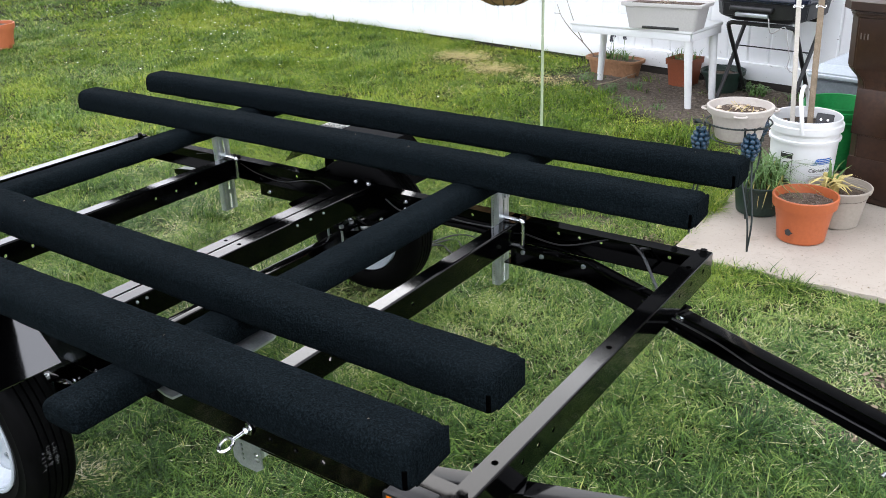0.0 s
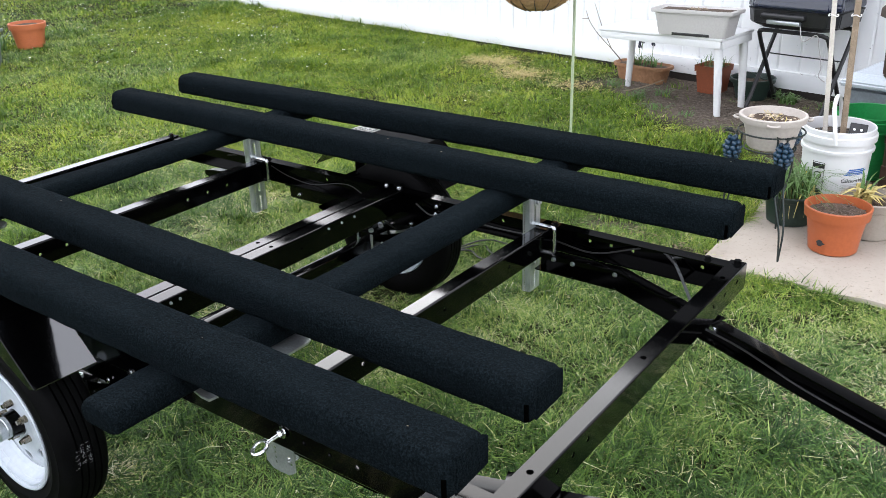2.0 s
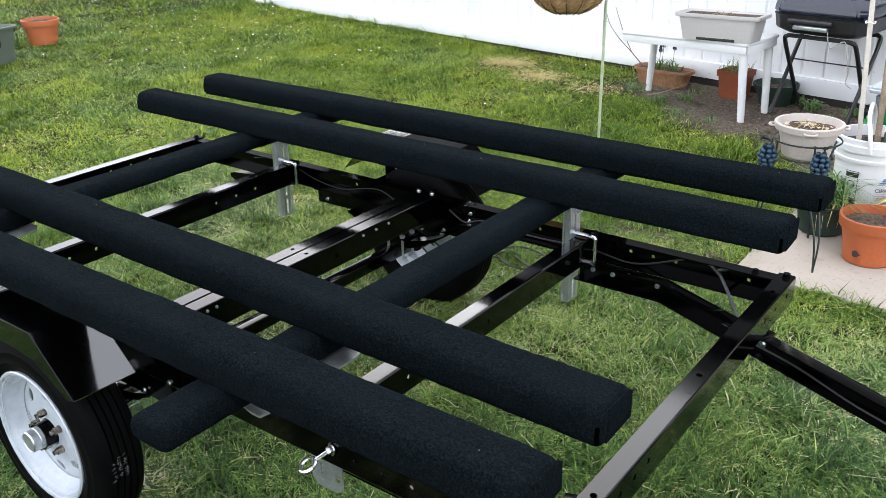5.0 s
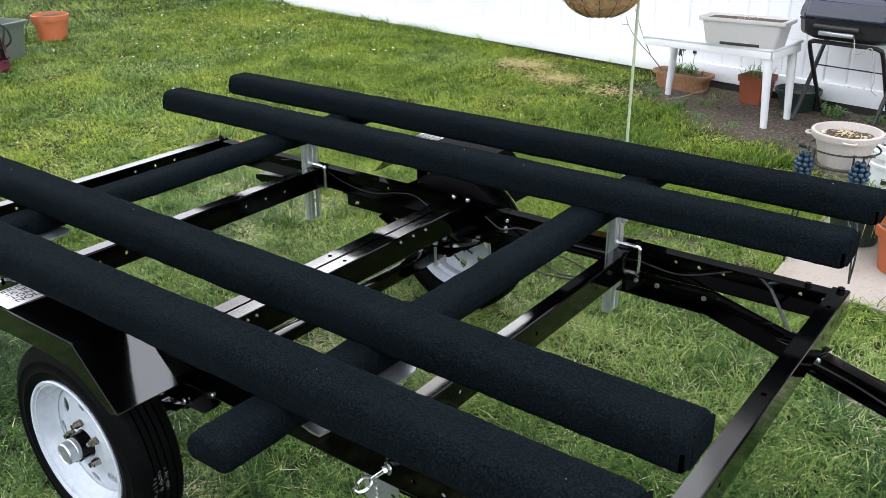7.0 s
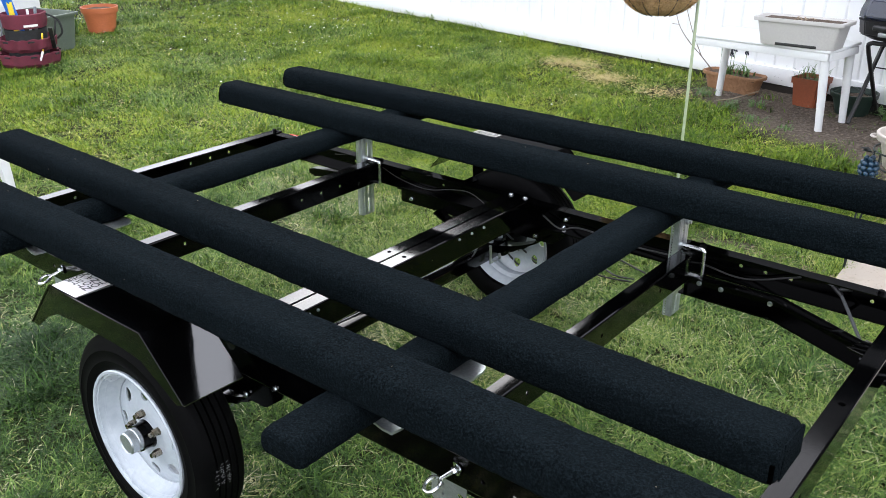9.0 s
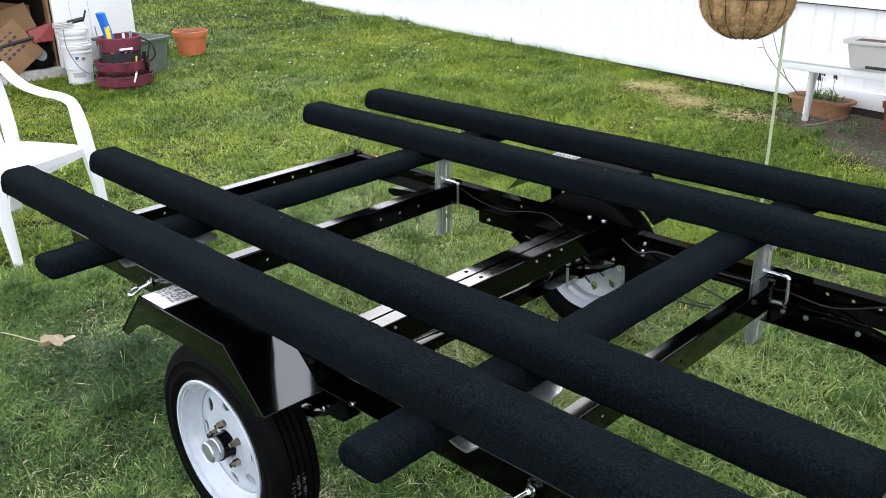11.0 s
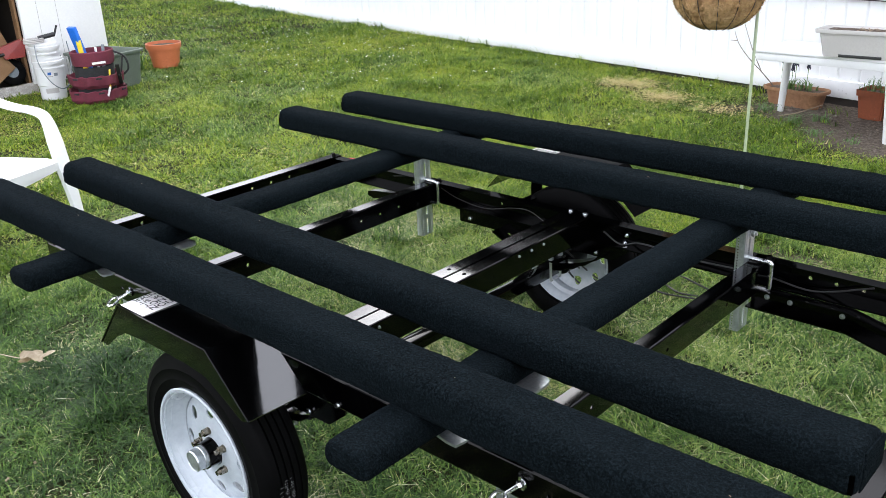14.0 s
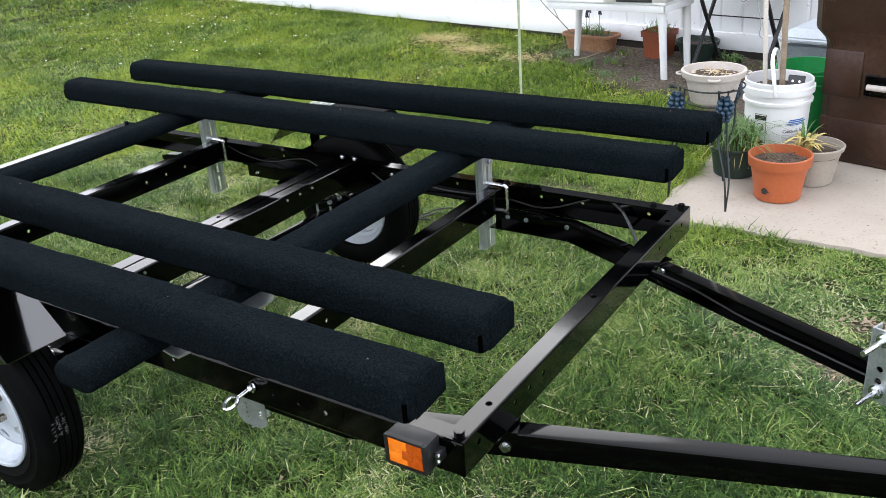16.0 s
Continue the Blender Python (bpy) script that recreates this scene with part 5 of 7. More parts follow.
for (x, y, tx, ty, w, m_) in ((-0.034, -0.045, -0.10, 0.02, 0.019, pale_timber), (0.022, -0.015, -0.05, 0.03, 0.024, wood_grey)):
    s_ = thing("garden_stake", "square wooden garden stake standing in a white bucket", "stake", (-0.180 + x, 2.945 + y, SL + 0.05), group="stakes in the bucket")
    bm = bmesh.new()
    box(bm, (tx * 0.5, ty * 0.5, 0.80), (w, w * 0.72, 1.6), Euler((-math.atan(ty / 1.6), math.atan(tx / 1.6), 0.3)).to_matrix(), 0.002)
    part("shaft", bm, m_, s_)
    for z in (0.79,):
        bm = bmesh.new()
        k = z / 1.6
        tube(bm, [(tx * k + 0.019 * math.cos(a), ty * k + 0.015 * math.sin(a), z + 0.004 * math.sin(3 * a)) for a in [2 * math.pi * i / 14 for i in range(14)]], 0.0022, 5, closed=True)
        part("string_tie", bm, label_white, s_)

gb, gbody = bucket("bucket", "bright green plastic bucket standing behind the white one", (-0.17, 3.52, gz(-0.1, 3.5)), 0.31, 0.13, 0.160, bright_green)

tt = thing("storage_tote", "blue-grey storage tote with a pale lid", "storage box", (-0.02, 4.02, gz(0, 4.0)), -10)
bm = bmesh.new()
loft(bm, [[(sx * w / 2, sy * d / 2, z) for sx, sy in ((-1, -1), (1, -1), (1, 1), (-1, 1))] for w, d, z in ((0.58, 0.36, 0), (0.66, 0.42, 0.33))])
bmesh.ops.bevel(bm, geom=bm.edges[:], offset=0.02, segments=3, affect='EDGES')
part("body", bm, tote_grey, tt)
bm = bmesh.new()
loft(bm, [[(sx * w / 2, sy * d / 2, z) for sx, sy in ((-1, -1), (1, -1), (1, 1), (-1, 1))] for w, d, z in ((0.71, 0.47, 0.33), (0.71, 0.47, 0.355), (0.60, 0.36, 0.40))])
bmesh.ops.bevel(bm, geom=bm.edges[:], offset=0.008, segments=2, affect='EDGES')
part("lid", bm, lid_grey, tt)

# brown wheeled bin
bn = thing("wheeled_bin", "brown wheeled refuse bin standing on the patio", "bin", (0.285, 3.275, SL), -14)
bm = bmesh.new()


def bin_ring(w, d, z, fy=0.0):
    c = 0.05
    return [(sx, sy + fy, z) for sx, sy in ((-w / 2 + c, -d / 2), (w / 2 - c, -d / 2), (w / 2, -d / 2 + c), (w / 2, d / 2 - c), (w / 2 - c, d / 2), (-w / 2 + c, d / 2), (-w / 2, d / 2 - c), (-w / 2, -d / 2 + c))]


loft(bm, [bin_ring(*r) for r in ((0.50, 0.58, 0.0), (0.51, 0.59, 0.25), (0.52, 0.60, 0.50), (0.53, 0.61, 0.535), (0.60, 0.67, 0.585), (0.61, 0.68, 0.80), (0.625, 0.70, 0.805), (0.625, 0.70, 0.825))])
bmesh.ops.bevel(bm, geom=[e for e in bm.edges if abs((e.verts[0].co - e.verts[1].co).z) > 0.02 or True], offset=0.006, segments=2, affect='EDGES')
part("body", bm, bin_brown, bn)
bm = bmesh.new()
loft(bm, [bin_ring(*r) for r in ((0.66, 0.74, 0.828), (0.66, 0.74, 0.86), (0.56, 0.62, 0.92))])
part("lid", bm, bin_brown, bn)
for x0, x1, z0, z1, y in ((-0.235, -0.07, 0.30, 0.50, -0.298), (-0.235, 0.235, 0.03, 0.20, -0.290)):
    bm = bmesh.new()
    box(bm, ((x0 + x1) / 2, y, (z0 + z1) / 2), (x1 - x0, 0.014, z1 - z0), bev=0.005)
    part("moulded_panel", bm, bin_brown, bn)
bm = bmesh.new()
cyl(bm, (-0.03, -0.332, 0.362), (0.24, -0.340, 0.366), 0.013, seg=14)
part("lift_bar", bm, off_white_pot, bn, "pale steel lift bar")
# black slab painted for the shade inside the lift bar's recess
bm = bmesh.new()
box(bm, (0.10, -0.306, 0.364), (0.30, 0.02, 0.09), bev=0.004)
part("recess_shade", bm, black_paint, bn)
for sx in (-1, 1):
    bm = bmesh.new()
    cyl(bm, (sx * 0.27, 0.30, 0.10), (sx * 0.32, 0.30, 0.10), 0.10, seg=24)
    part("wheel", bm, rubber, bn)
bm = bmesh.new()
for i in range(3):
    box(bm, (-0.235 + 0.014 * i, -0.3385, 0.72), (0.005, 0.004, 0.024))
part("number_bars", bm, faded_paint, bn, smooth=0)

# white side table with a trough
tb = thing("side_table", "low white garden table with one leg missing, sagging slightly", "table", (-1.522, 4.34, 0.045))
tb.matrix_basis = pose(-1.522, 4.34, 0.045, 0.8, -1.4, -10)
TH = 0.462
bm = bmesh.new()
box(bm, (0.014, 0, TH - 0.010), (0.878, 0.37, 0.020), bev=0.006)
part("tabletop", bm, white_plastic, tb)
for nm, c, s_ in (("apron", (0.014, -0.172, TH - 0.043), (0.85, 0.012, 0.045)), ("apron", (0.014, 0.172, TH - 0.043), (0.85, 0.012, 0.045)), ("apron", (-0.417, 0, TH - 0.043), (0.012, 0.33, 0.045)), ("apron", (0.445, 0, TH - 0.043), (0.012, 0.33, 0.045))):
    bm = bmesh.new()
    box(bm, c, s_, bev=0.003)
    part(nm, bm, white_plastic, tb)
for sx, sy in ((1, -1), (1, 1), (-1, 1)):
    bm = bmesh.new()
    cyl(bm, (sx * 0.425, sy * 0.142, -0.022), (sx * 0.395 + 0.014, sy * 0.145, TH - 0.02), 0.020, 0.027, 16)
    part("leg", bm, white_plastic, tb)


def trough(name, label, at, rz, w, d, h, flare, material, soil_z, corner=0.02):
    t = thing(name, label, "planter", at, rz)
    bm = bmesh.new()

    def ring(f, z, inset=0.0):
        a, b = w / 2 * f - inset, d / 2 * f - inset
        out = []
        for sx, sy, a0 in ((1, -1, 270), (1, 1, 0), (-1, 1, 90), (-1, -1, 180)):
            for k in range(5):
                t_ = radians(a0 + 22.5 * k)
                out.append((sx * (a - corner) + corner * math.cos(t_), sy * (b - corner) + corner * math.sin(t_), z))
        return out
    loft(bm, [ring(flare, 0), ring(0.96, h - 0.022), ring(1.05, h - 0.021), ring(1.06, h - 0.004), ring(1.05, h), ring(0.985, h), ring(0.95, h - 0.02, 0.004), ring(flare + 0.05, soil_z - 0.01, 0.006)], cap1=True)
    part("box", bm, material, t)
    bm = bmesh.new()
    box(bm, (0, 0, soil_z), (w * 0.95 - 0.02, d * 0.95 - 0.02, 0.012))
    part("soil", bm, soil, t)
    return t


tr = trough("planter_trough", "pale grey plastic window box on the white table", (-1.315, 4.170, 0.045 + TH + 0.004), -6, 0.50, 0.17, 0.152, 0.86, trough_grey, 0.135)
tr.matrix_basis = pose(-1.315, 4.170, 0.045 + TH + 0.0025, 0.8, -1.4, -6)
bm = bmesh.new()
box(bm, (0.0, -0.0735, 0.009), (0.24, 0.004, 0.016), bev=0.001)
part("foot_slot", bm, ink, tr)
bm = bmesh.new()
chips(bm, 0.06, 0.138, 24, 21)
tagged(part("bark_chips", bm, wood_grey, tr, smooth=0), kind="stuff")

ot = trough("planter_trough", "weathered terracotta trough with grape hyacinths under the table", (-1.905, 4.775, gz(-1.9, 4.77) - 0.004), wall_turn, 0.41, 0.17, 0.118, 0.86, old_terracotta, 0.098, 0.06)
bm = bmesh.new()
blades(bm, random.Random(61), (0.0, 0, 0.11), 0.07, 46, 0.10, 0.010, 0.4, 0.7)
blades(bm, random.Random(62), (0.10, 0, 0.11), 0.03, 12, 0.09, 0.010, 0.4, 0.7)
part("leaves", bm, green_leaf, ot, smooth=60)
for x, y, h in ((-0.02, 0.0, 0.20), (-0.055, 0.02, 0.13), (-0.09, -0.01, 0.16), (0.06, 0.01, 0.18), (-0.13, 0.02, 0.21)):
    bm = bmesh.new()
    tube(bm, [(x, y, 0.11), (x + 0.004, y, 0.14 + h * 0.6)], 0.0022, 5)
    part("stem", bm, green_leaf, ot)
    bm = bmesh.new()
    for k in range(22):
        t, z = k * 2.4, 0.14 + h * 0.6 + k * 0.0022
        r = 0.011 * (1 - k / 26)
        bmesh.ops.create_icosphere(bm, subdivisions=1, radius=0.0058, matrix=Matrix.Translation((x + 0.004 + r * math.cos(t), y + r * math.sin(t), z)))
    part("flower_spike", bm, muscari, ot)
bm = bmesh.new()
tube(bm, curve_pts([(-0.15, -0.03, 0.11), (-0.23, -0.06, 0.20), (-0.32, -0.09, 0.29), (-0.39, -0.11, 0.38), (-0.43, -0.11, 0.46)], 5), 0.0045, 5, taper=0.4)
tube(bm, curve_pts([(-0.23, -0.06, 0.20), (-0.30, -0.08, 0.34), (-0.37, -0.09, 0.51)], 5), 0.0035, 5, taper=0.5)
tube(bm, curve_pts([(-0.40, -0.11, 0.40), (-0.45, -0.12, 0.40)], 3), 0.002, 5)
part("bare_branch", bm, twig_mat, ot)

sq = thing("flower_pot", "square terracotta pot with thin leaves under the table", "flower pot", (-1.375, 4.70, gz(-1.3, 4.6) - 0.004), wall_turn)
bm = bmesh.new()
loft(bm, [[(sx * a, sy * a, z) for sx, sy in ((-1, -1), (1, -1), (1, 1), (-1, 1))] for a, z in ((0.072, 0), (0.084, 0.142), (0.092, 0.143), (0.094, 0.180), (0.086, 0.180), (0.083, 0.150))])
bmesh.ops.bevel(bm, geom=[e for e in bm.edges if abs(e.verts[0].co.z - e.verts[1].co.z) > 0.01], offset=0.008, segments=2, affect='EDGES')
part("pot", bm, red_terracotta, sq)
bm = bmesh.new()
box(bm, (0, 0, 0.152), (0.162, 0.162, 0.008))
part("soil", bm, soil, sq)
bm = bmesh.new()
blades(bm, random.Random(63), (0, 0, 0.165), 0.09, 60, 0.11, 0.004, 0.3, 0.5)
part("leaves", bm, green_leaf, sq, smooth=60)

gbw = thing("flower_pot", "dark green bowl planter beside the grill", "flower pot", (-1.095, 4.64, gz(-1.08, 4.6) - 0.004))
bm = bmesh.new()
pot_body(bm, 0.095, 0.135, 0.140, 0.03, 0.008)
part("pot", bm, dark_green, gbw)
bm = bmesh.new()
soil_disc(bm, 0.12, 0.105, 22)
part("soil", bm, soil, gbw)
bm = bmesh.new()
tube(bm, curve_pts([(-0.10, -0.09, 0.139), (-0.02, -0.06, 0.180), (0.09, -0.05, 0.139)], 6), 0.004, 6)
part("handle", bm, dark_green, gbw)

# portable grill on a folding stand
gr = thing("portable_grill", "dark navy portable grill on a folding black stand", "grill", (-0.78, 4.46, 0.060), wall_turn)
HW, GT = 0.23, 0.475
for y0, y1, dx in ((-0.15, 0.17, 0.0), (0.17, -0.14, 0.022)):
    bm = bmesh.new()
    w = HW - dx
    tube(bm, curve_pts([(-w, y0, 0.0), (-w, y0 + (y1 - y0) * 0.5, GT * 0.5), (-w, y0 + (y1 - y0) * 0.92, GT * 0.92), (-w + 0.02, y1, GT - 0.005), (-w + 0.06, y1, GT), (0, y1, GT), (w - 0.06, y1, GT), (w - 0.02, y1, GT - 0.005), (w, y0 + (y1 - y0) * 0.92, GT * 0.92), (w, y0 + (y1 - y0) * 0.5, GT * 0.5), (w, y0, 0.0)], 5), 0.0125, 10)
    part("leg_frame", bm, black_plastic, gr)
bm = bmesh.new()
cyl(bm, (-HW, 0.07, 0.30), (HW, 0.07, 0.30), 0.004, seg=8)
part("cross_rod", bm, black_plastic, gr)
for sx in (-1, 1):
    bm = bmesh.new()
    cyl(bm, (sx * HW - 0.012, 0.17, 0.035), (sx * HW + 0.012, 0.17, 0.035), 0.038, seg=20)
    part("wheel", bm, black_plastic, gr)
bm = bmesh.new()
loft(bm, [[(sx * w, sy * d, z) for sx, sy in ((-0.8, -1), (0.8, -1), (1, -0.75), (1, 0.75), (0.8, 1), (-0.8, 1), (-1, 0.75), (-1, -0.75))] for w, d, z in ((0.20, 0.14, GT + 0.014), (0.265, 0.19, GT + 0.045), (0.275, 0.20, GT + 0.125), (0.28, 0.205, GT + 0.13))])
bmesh.ops.bevel(bm, geom=bm.edges[:], offset=0.006, segments=2, affect='EDGES')
part("firebox", bm, black_plastic, gr)
bm = bmesh.new()
loft(bm, [[(sx * w, sy * d, z) for sx, sy in ((-0.8, -1), (0.8, -1), (1, -0.75), (1, 0.75), (0.8, 1), (-0.8, 1), (-1, 0.75), (-1, -0.75))] for w, d, z in ((0.28, 0.205, GT + 0.132), (0.28, 0.205, GT + 0.17), (0.26, 0.18, GT + 0.24), (0.20, 0.12, GT + 0.28))])
bmesh.ops.bevel(bm, geom=bm.edges[:], offset=0.010, segments=3, affect='EDGES')
part("lid", bm, navy_enamel, gr, "dark navy enamelled lid")
bm = bmesh.new()
box(bm, (-0.03, -0.215, GT + 0.095), (0.26, 0.035, 0.030), bev=0.01, seg=3)
part("front_handle", bm, black_plastic, gr)
bm = bmesh.new()
box(bm, (-0.03, -0.2, GT + 0.06), (0.20, 0.03, 0.025), bev=0.005)
part("drip_tray", bm, zinc, gr)
bm = bmesh.new()
tube(bm, curve_pts([(0.07, -0.20, GT + 0.05), (0.10, -0.21, GT - 0.03), (0.17, -0.20, GT + 0.01), (0.19, -0.19, GT - 0.06), (0.21, -0.18, GT - 0.16), (0.20, -0.17, GT - 0.22), (0.235, -0.16, GT - 0.25)], 6), 0.003, 6)
part("gas_hose", bm, trough_grey, gr)

# hanging basket on a shepherd's hook
hk = thing("shepherd_hook", "pale green metal garden pole with a curved hook", "garden pole", (-1.255, 2.535, gz(-1.255, 2.535) - 0.03))
bm = bmesh.new()
bd = Vector((-0.105, -0.135, 0))
tube(bm, [(0, 0, 0), (0.001, 0, 0.5), (0.003, 0, 1.0), (0.004, 0, 1.5)], 0.0064, 10)
tube(bm, curve_pts([(0.004, 0, 1.5), (0.0, 0, 1.70), bd * 0.4 + Vector((0, 0, 1.80)), bd * 0.9 + Vector((0, 0, 1.76)), bd + Vector((0, 0, 1.66)), bd * 1.15 + Vector((0, 0, 1.64))], 8), 0.0065, 10)
part("pole", bm, pole_metal, hk)
BC = (-1.362, 2.40)
hb = thing("hanging_basket", "wire hanging basket lined with coconut fibre", "hanging basket", (BC[0], BC[1], 0.889))
bm = bmesh.new()
BR, BD = 0.180, 0.172
prof = []
for i in range(15):
    t = i / 14
    prof.append((BR * math.sin(t * math.pi / 2) ** 0.98, BD * (1 - math.cos(t * math.pi / 2)) ** 1.0))
prof[0] = (0, 0)
inner = [(r * 0.9, z + 0.012) for r, z in prof[::-1]]
inner[0] = (prof[-1][0] * 0.93, prof[-1][1] - 0.002)
inner[-1] = (0, 0.03)
lathe(bm, prof + inner, 72)
for v in bm.verts:
    a = math.atan2(v.co.y, v.co.x)
    r = math.hypot(v.co.x, v.co.y)
    k = 1 + 0.045 * math.cos(a * 14) * (r / BR) + 0.07 * noise.noise(v.co * 30) + 0.02 * noise.noise(v.co * 80)
    v.co.x, v.co.y = v.co.x * k, v.co.y * k
    v.co.z += 0.012 * noise.noise(v.co * 22 + Vector((3, 0, 0))) * (r / BR)
part("coir_liner", bm, coir, hb, smooth=80)
bm = bmesh.new()
rr = random.Random(71)
for _ in range(6500):
    a, t = rr.uniform(0, 6.283), rr.uniform(0.12, 1.0) ** 0.7
    r = BR * math.sin(t * math.pi / 2) ** 0.98 * (rr.uniform(0.86, 1.0) if t > 0.93 else 1.0)
    p = Vector((r * math.cos(a), r * math.sin(a), BD * (1 - math.cos(t * math.pi / 2))))
    a2, t2 = a + rr.uniform(-0.16, 0.16), min(1.0, max(0.1, t + rr.uniform(-0.13, 0.13)))
    r2 = BR * math.sin(t2 * math.pi / 2) ** 0.98 + rr.uniform(0.003, 0.015)
    q2 = Vector((r2 * math.cos(a2), r2 * math.sin(a2), BD * (1 - math.cos(t2 * math.pi / 2)) + (rr.uniform(0, 0.012) if t2 > 0.92 else 0)))
    sdv = Vector((rr.uniform(-1, 1), rr.uniform(-1, 1), rr.uniform(-1, 1))) * 0.0030
    bm.faces.new([bm.verts.new(x) for x in (p - sdv, p + sdv, q2)])
tagged(part("coir_fuzz", bm, coir, hb, smooth=0), kind="stuff")
bm = bmesh.new()
for _ in range(700):
    a, t = rr.uniform(0, 6.283), rr.uniform(0.25, 1.0) ** 0.6
    r = BR * math.sin(t * math.pi / 2) ** 0.98 + 0.010
    p = Vector((r * math.cos(a), r * math.sin(a), BD * (1 - math.cos(t * math.pi / 2)) + (rr.uniform(-0.004, 0.016) if t > 0.9 else 0)))
    d_ = Vector((rr.gauss(0, 1) - 0.4 * math.sin(a), rr.gauss(0, 1) + 0.4 * math.cos(a), rr.gauss(0, 0.8))).normalized() * rr.uniform(0.012, 0.04)
    n_ = Vector((math.cos(a), math.sin(a), 0))
    d_ -= n_ * d_.dot(n_) * 0.8
    sdv = d_.cross(n_).normalized() * 0.0009
    bm.faces.new([bm.verts.new(x) for x in (p - sdv, p + sdv, p + d_ + n_ * rr.uniform(0.0, 0.008))])
tagged(part("loose_fibre", bm, coir_pale, hb, smooth=0), kind="stuff")
for r, z in ((BR + 0.008, BD + 0.003), (BR * 0.45, 0.022)):
    bm = bmesh.new()
    tube(bm, [(r * math.cos(2 * math.pi * i / 40), r * math.sin(2 * math.pi * i / 40), z) for i in range(40)], 0.0024, 6, closed=True)
    part("wire_ring", bm, wire_dark, hb)
for k in range(14):
    a = 2 * math.pi * (k + 0.5) / 14
    bm = bmesh.new()
    tube(bm, [((BR * math.sin(t * math.pi / 2) ** 0.98 + 0.005) * math.cos(a), (BR * math.sin(t * math.pi / 2) ** 0.98 + 0.005) * math.sin(a), BD * (1 - math.cos(t * math.pi / 2)) - 0.003 + 0.006 * t) for t in [0.18 + 0.82 * i / 10 for i in range(11)]], 0.0021, 5)
    part("wire_rib", bm, wire_dark, hb)
for k in range(3):
    a = 2 * math.pi * k / 3 + 0.6
    bm = bmesh.new()
    p0_, p1_ = Vector(((BR + 0.008) * math.cos(a), (BR + 0.008) * math.sin(a), BD + 0.003)), Vector((0.0, 0.0, 0.735))
    n = 30
    for i in range(n):
        c, e = p0_ + (p1_ - p0_) * (i / n), p0_ + (p1_ - p0_) * ((i + 1.15) / n)
        u_, v_ = frame_axes(e - c)
        w_ = u_ if i % 2 else v_
        tube(bm, [c + (e - c) * (0.5 + 0.5 * math.cos(t)) + w_ * 0.0045 * math.sin(t) for t in [2 * math.pi * j / 8 for j in range(8)]], 0.0011, 4, closed=True)
    part("chain", bm, wire_dark, hb)

# ---- the shed corner ----
sh = thing("shed", "small shed with its white door standing open", "shed", (-7.30, 1.98, gz(-7.3, 1.9)))
bm = bmesh.new()
box(bm, (-1.0, -1.0, 0.04), (2.1, 2.2, 0.10), bev=0.006)
part("floor_deck", bm, wood_dark, sh)
bm = bmesh.new()
box(bm, (0.075, -1.0, 0.03), (0.05, 2.2, 0.12), bev=0.004)
part("threshold", bm, chip_paint, sh, "threshold board with flaking white paint")
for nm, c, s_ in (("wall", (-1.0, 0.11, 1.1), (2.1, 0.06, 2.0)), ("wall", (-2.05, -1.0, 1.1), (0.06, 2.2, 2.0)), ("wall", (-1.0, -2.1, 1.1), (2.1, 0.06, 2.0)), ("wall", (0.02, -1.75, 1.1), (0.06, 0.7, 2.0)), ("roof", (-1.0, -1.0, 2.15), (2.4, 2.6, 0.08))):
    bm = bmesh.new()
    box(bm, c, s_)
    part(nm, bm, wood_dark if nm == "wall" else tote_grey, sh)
bm = bmesh.new()
box(bm, (0.03, 0.055, 1.06), (0.07, 0.020, 1.95), bev=0.004)
part("door_jamb", bm, stained_timber, sh)
bm = bmesh.new()
box(bm, (0.12, 0.405, 1.02), (0.04, 0.68, 1.88), Matrix.Rotation(radians(-4), 3, 'Z'), 0.004)
dr = part("door", bm, door_white, sh, "white painted shed door, open")
for k in range(3):
    bm = bmesh.new()
    box(bm, (0.1415, 0.20 + 0.16 * k, 1.02), (0.0012, 0.003, 1.86), Matrix.Rotation(radians(-4), 3, 'Z'))
    part("board_joint", bm, trough_grey, dr)

for k, (at, size, rot) in enumerate((((-7.20, 1.70, 0.34), (0.012, 0.34, 0.34), (0.5, -0.35, 0.15)), ((-7.34, 1.82, 0.46), (0.012, 0.26, 0.36), (0.25, -0.28, -0.1)), ((-7.45, 1.80, 0.46), (0.012, 0.36, 0.40), (-0.2, -0.15, 0.25)),
                                     ((-7.50, 1.50, 0.98), (0.70, 0.95, 0.40), (0.24, 0.05, 0.1)), ((-7.95, 1.30, 0.42), (0.6, 0.7, 0.5), (0.0, 0.0, 0.1)))):
    flat = size[0] < 0.05
    c_ = thing("cardboard_sheet" if flat else "cardboard_box", "flattened brown cardboard leaning inside the shed" if flat else "brown corrugated cardboard box stored in the shed", "cardboard", at, 0, "cardboard in the shed")
    bm = bmesh.new()
    box(bm, (0, 0, 0), size, Euler(rot).to_matrix(), 0.003 if flat else 0.008)
    o = part("sheet" if flat else "carton", bm, cardboard, c_)
    if not flat:
        bm = bmesh.new()
        box(bm, (size[0] / 2 + 0.001, 0, 0), (0.004, 0.05, size[2] * 0.9), Euler(rot).to_matrix())
        part("tape", bm, dry_leaf, c_)
    if k == 0:
        R = Euler(rot).to_matrix()
        for i in range(4):
            bm = bmesh.new()
            for j in range(4):
                box(bm, R @ Vector((0.0075, -0.11 + 0.055 * j, 0.10 - 0.045 * i)), (0.001, 0.035, 0.022 if i % 2 else 0.012), R)
            part("print_bars", bm, ink, c_, smooth=0)
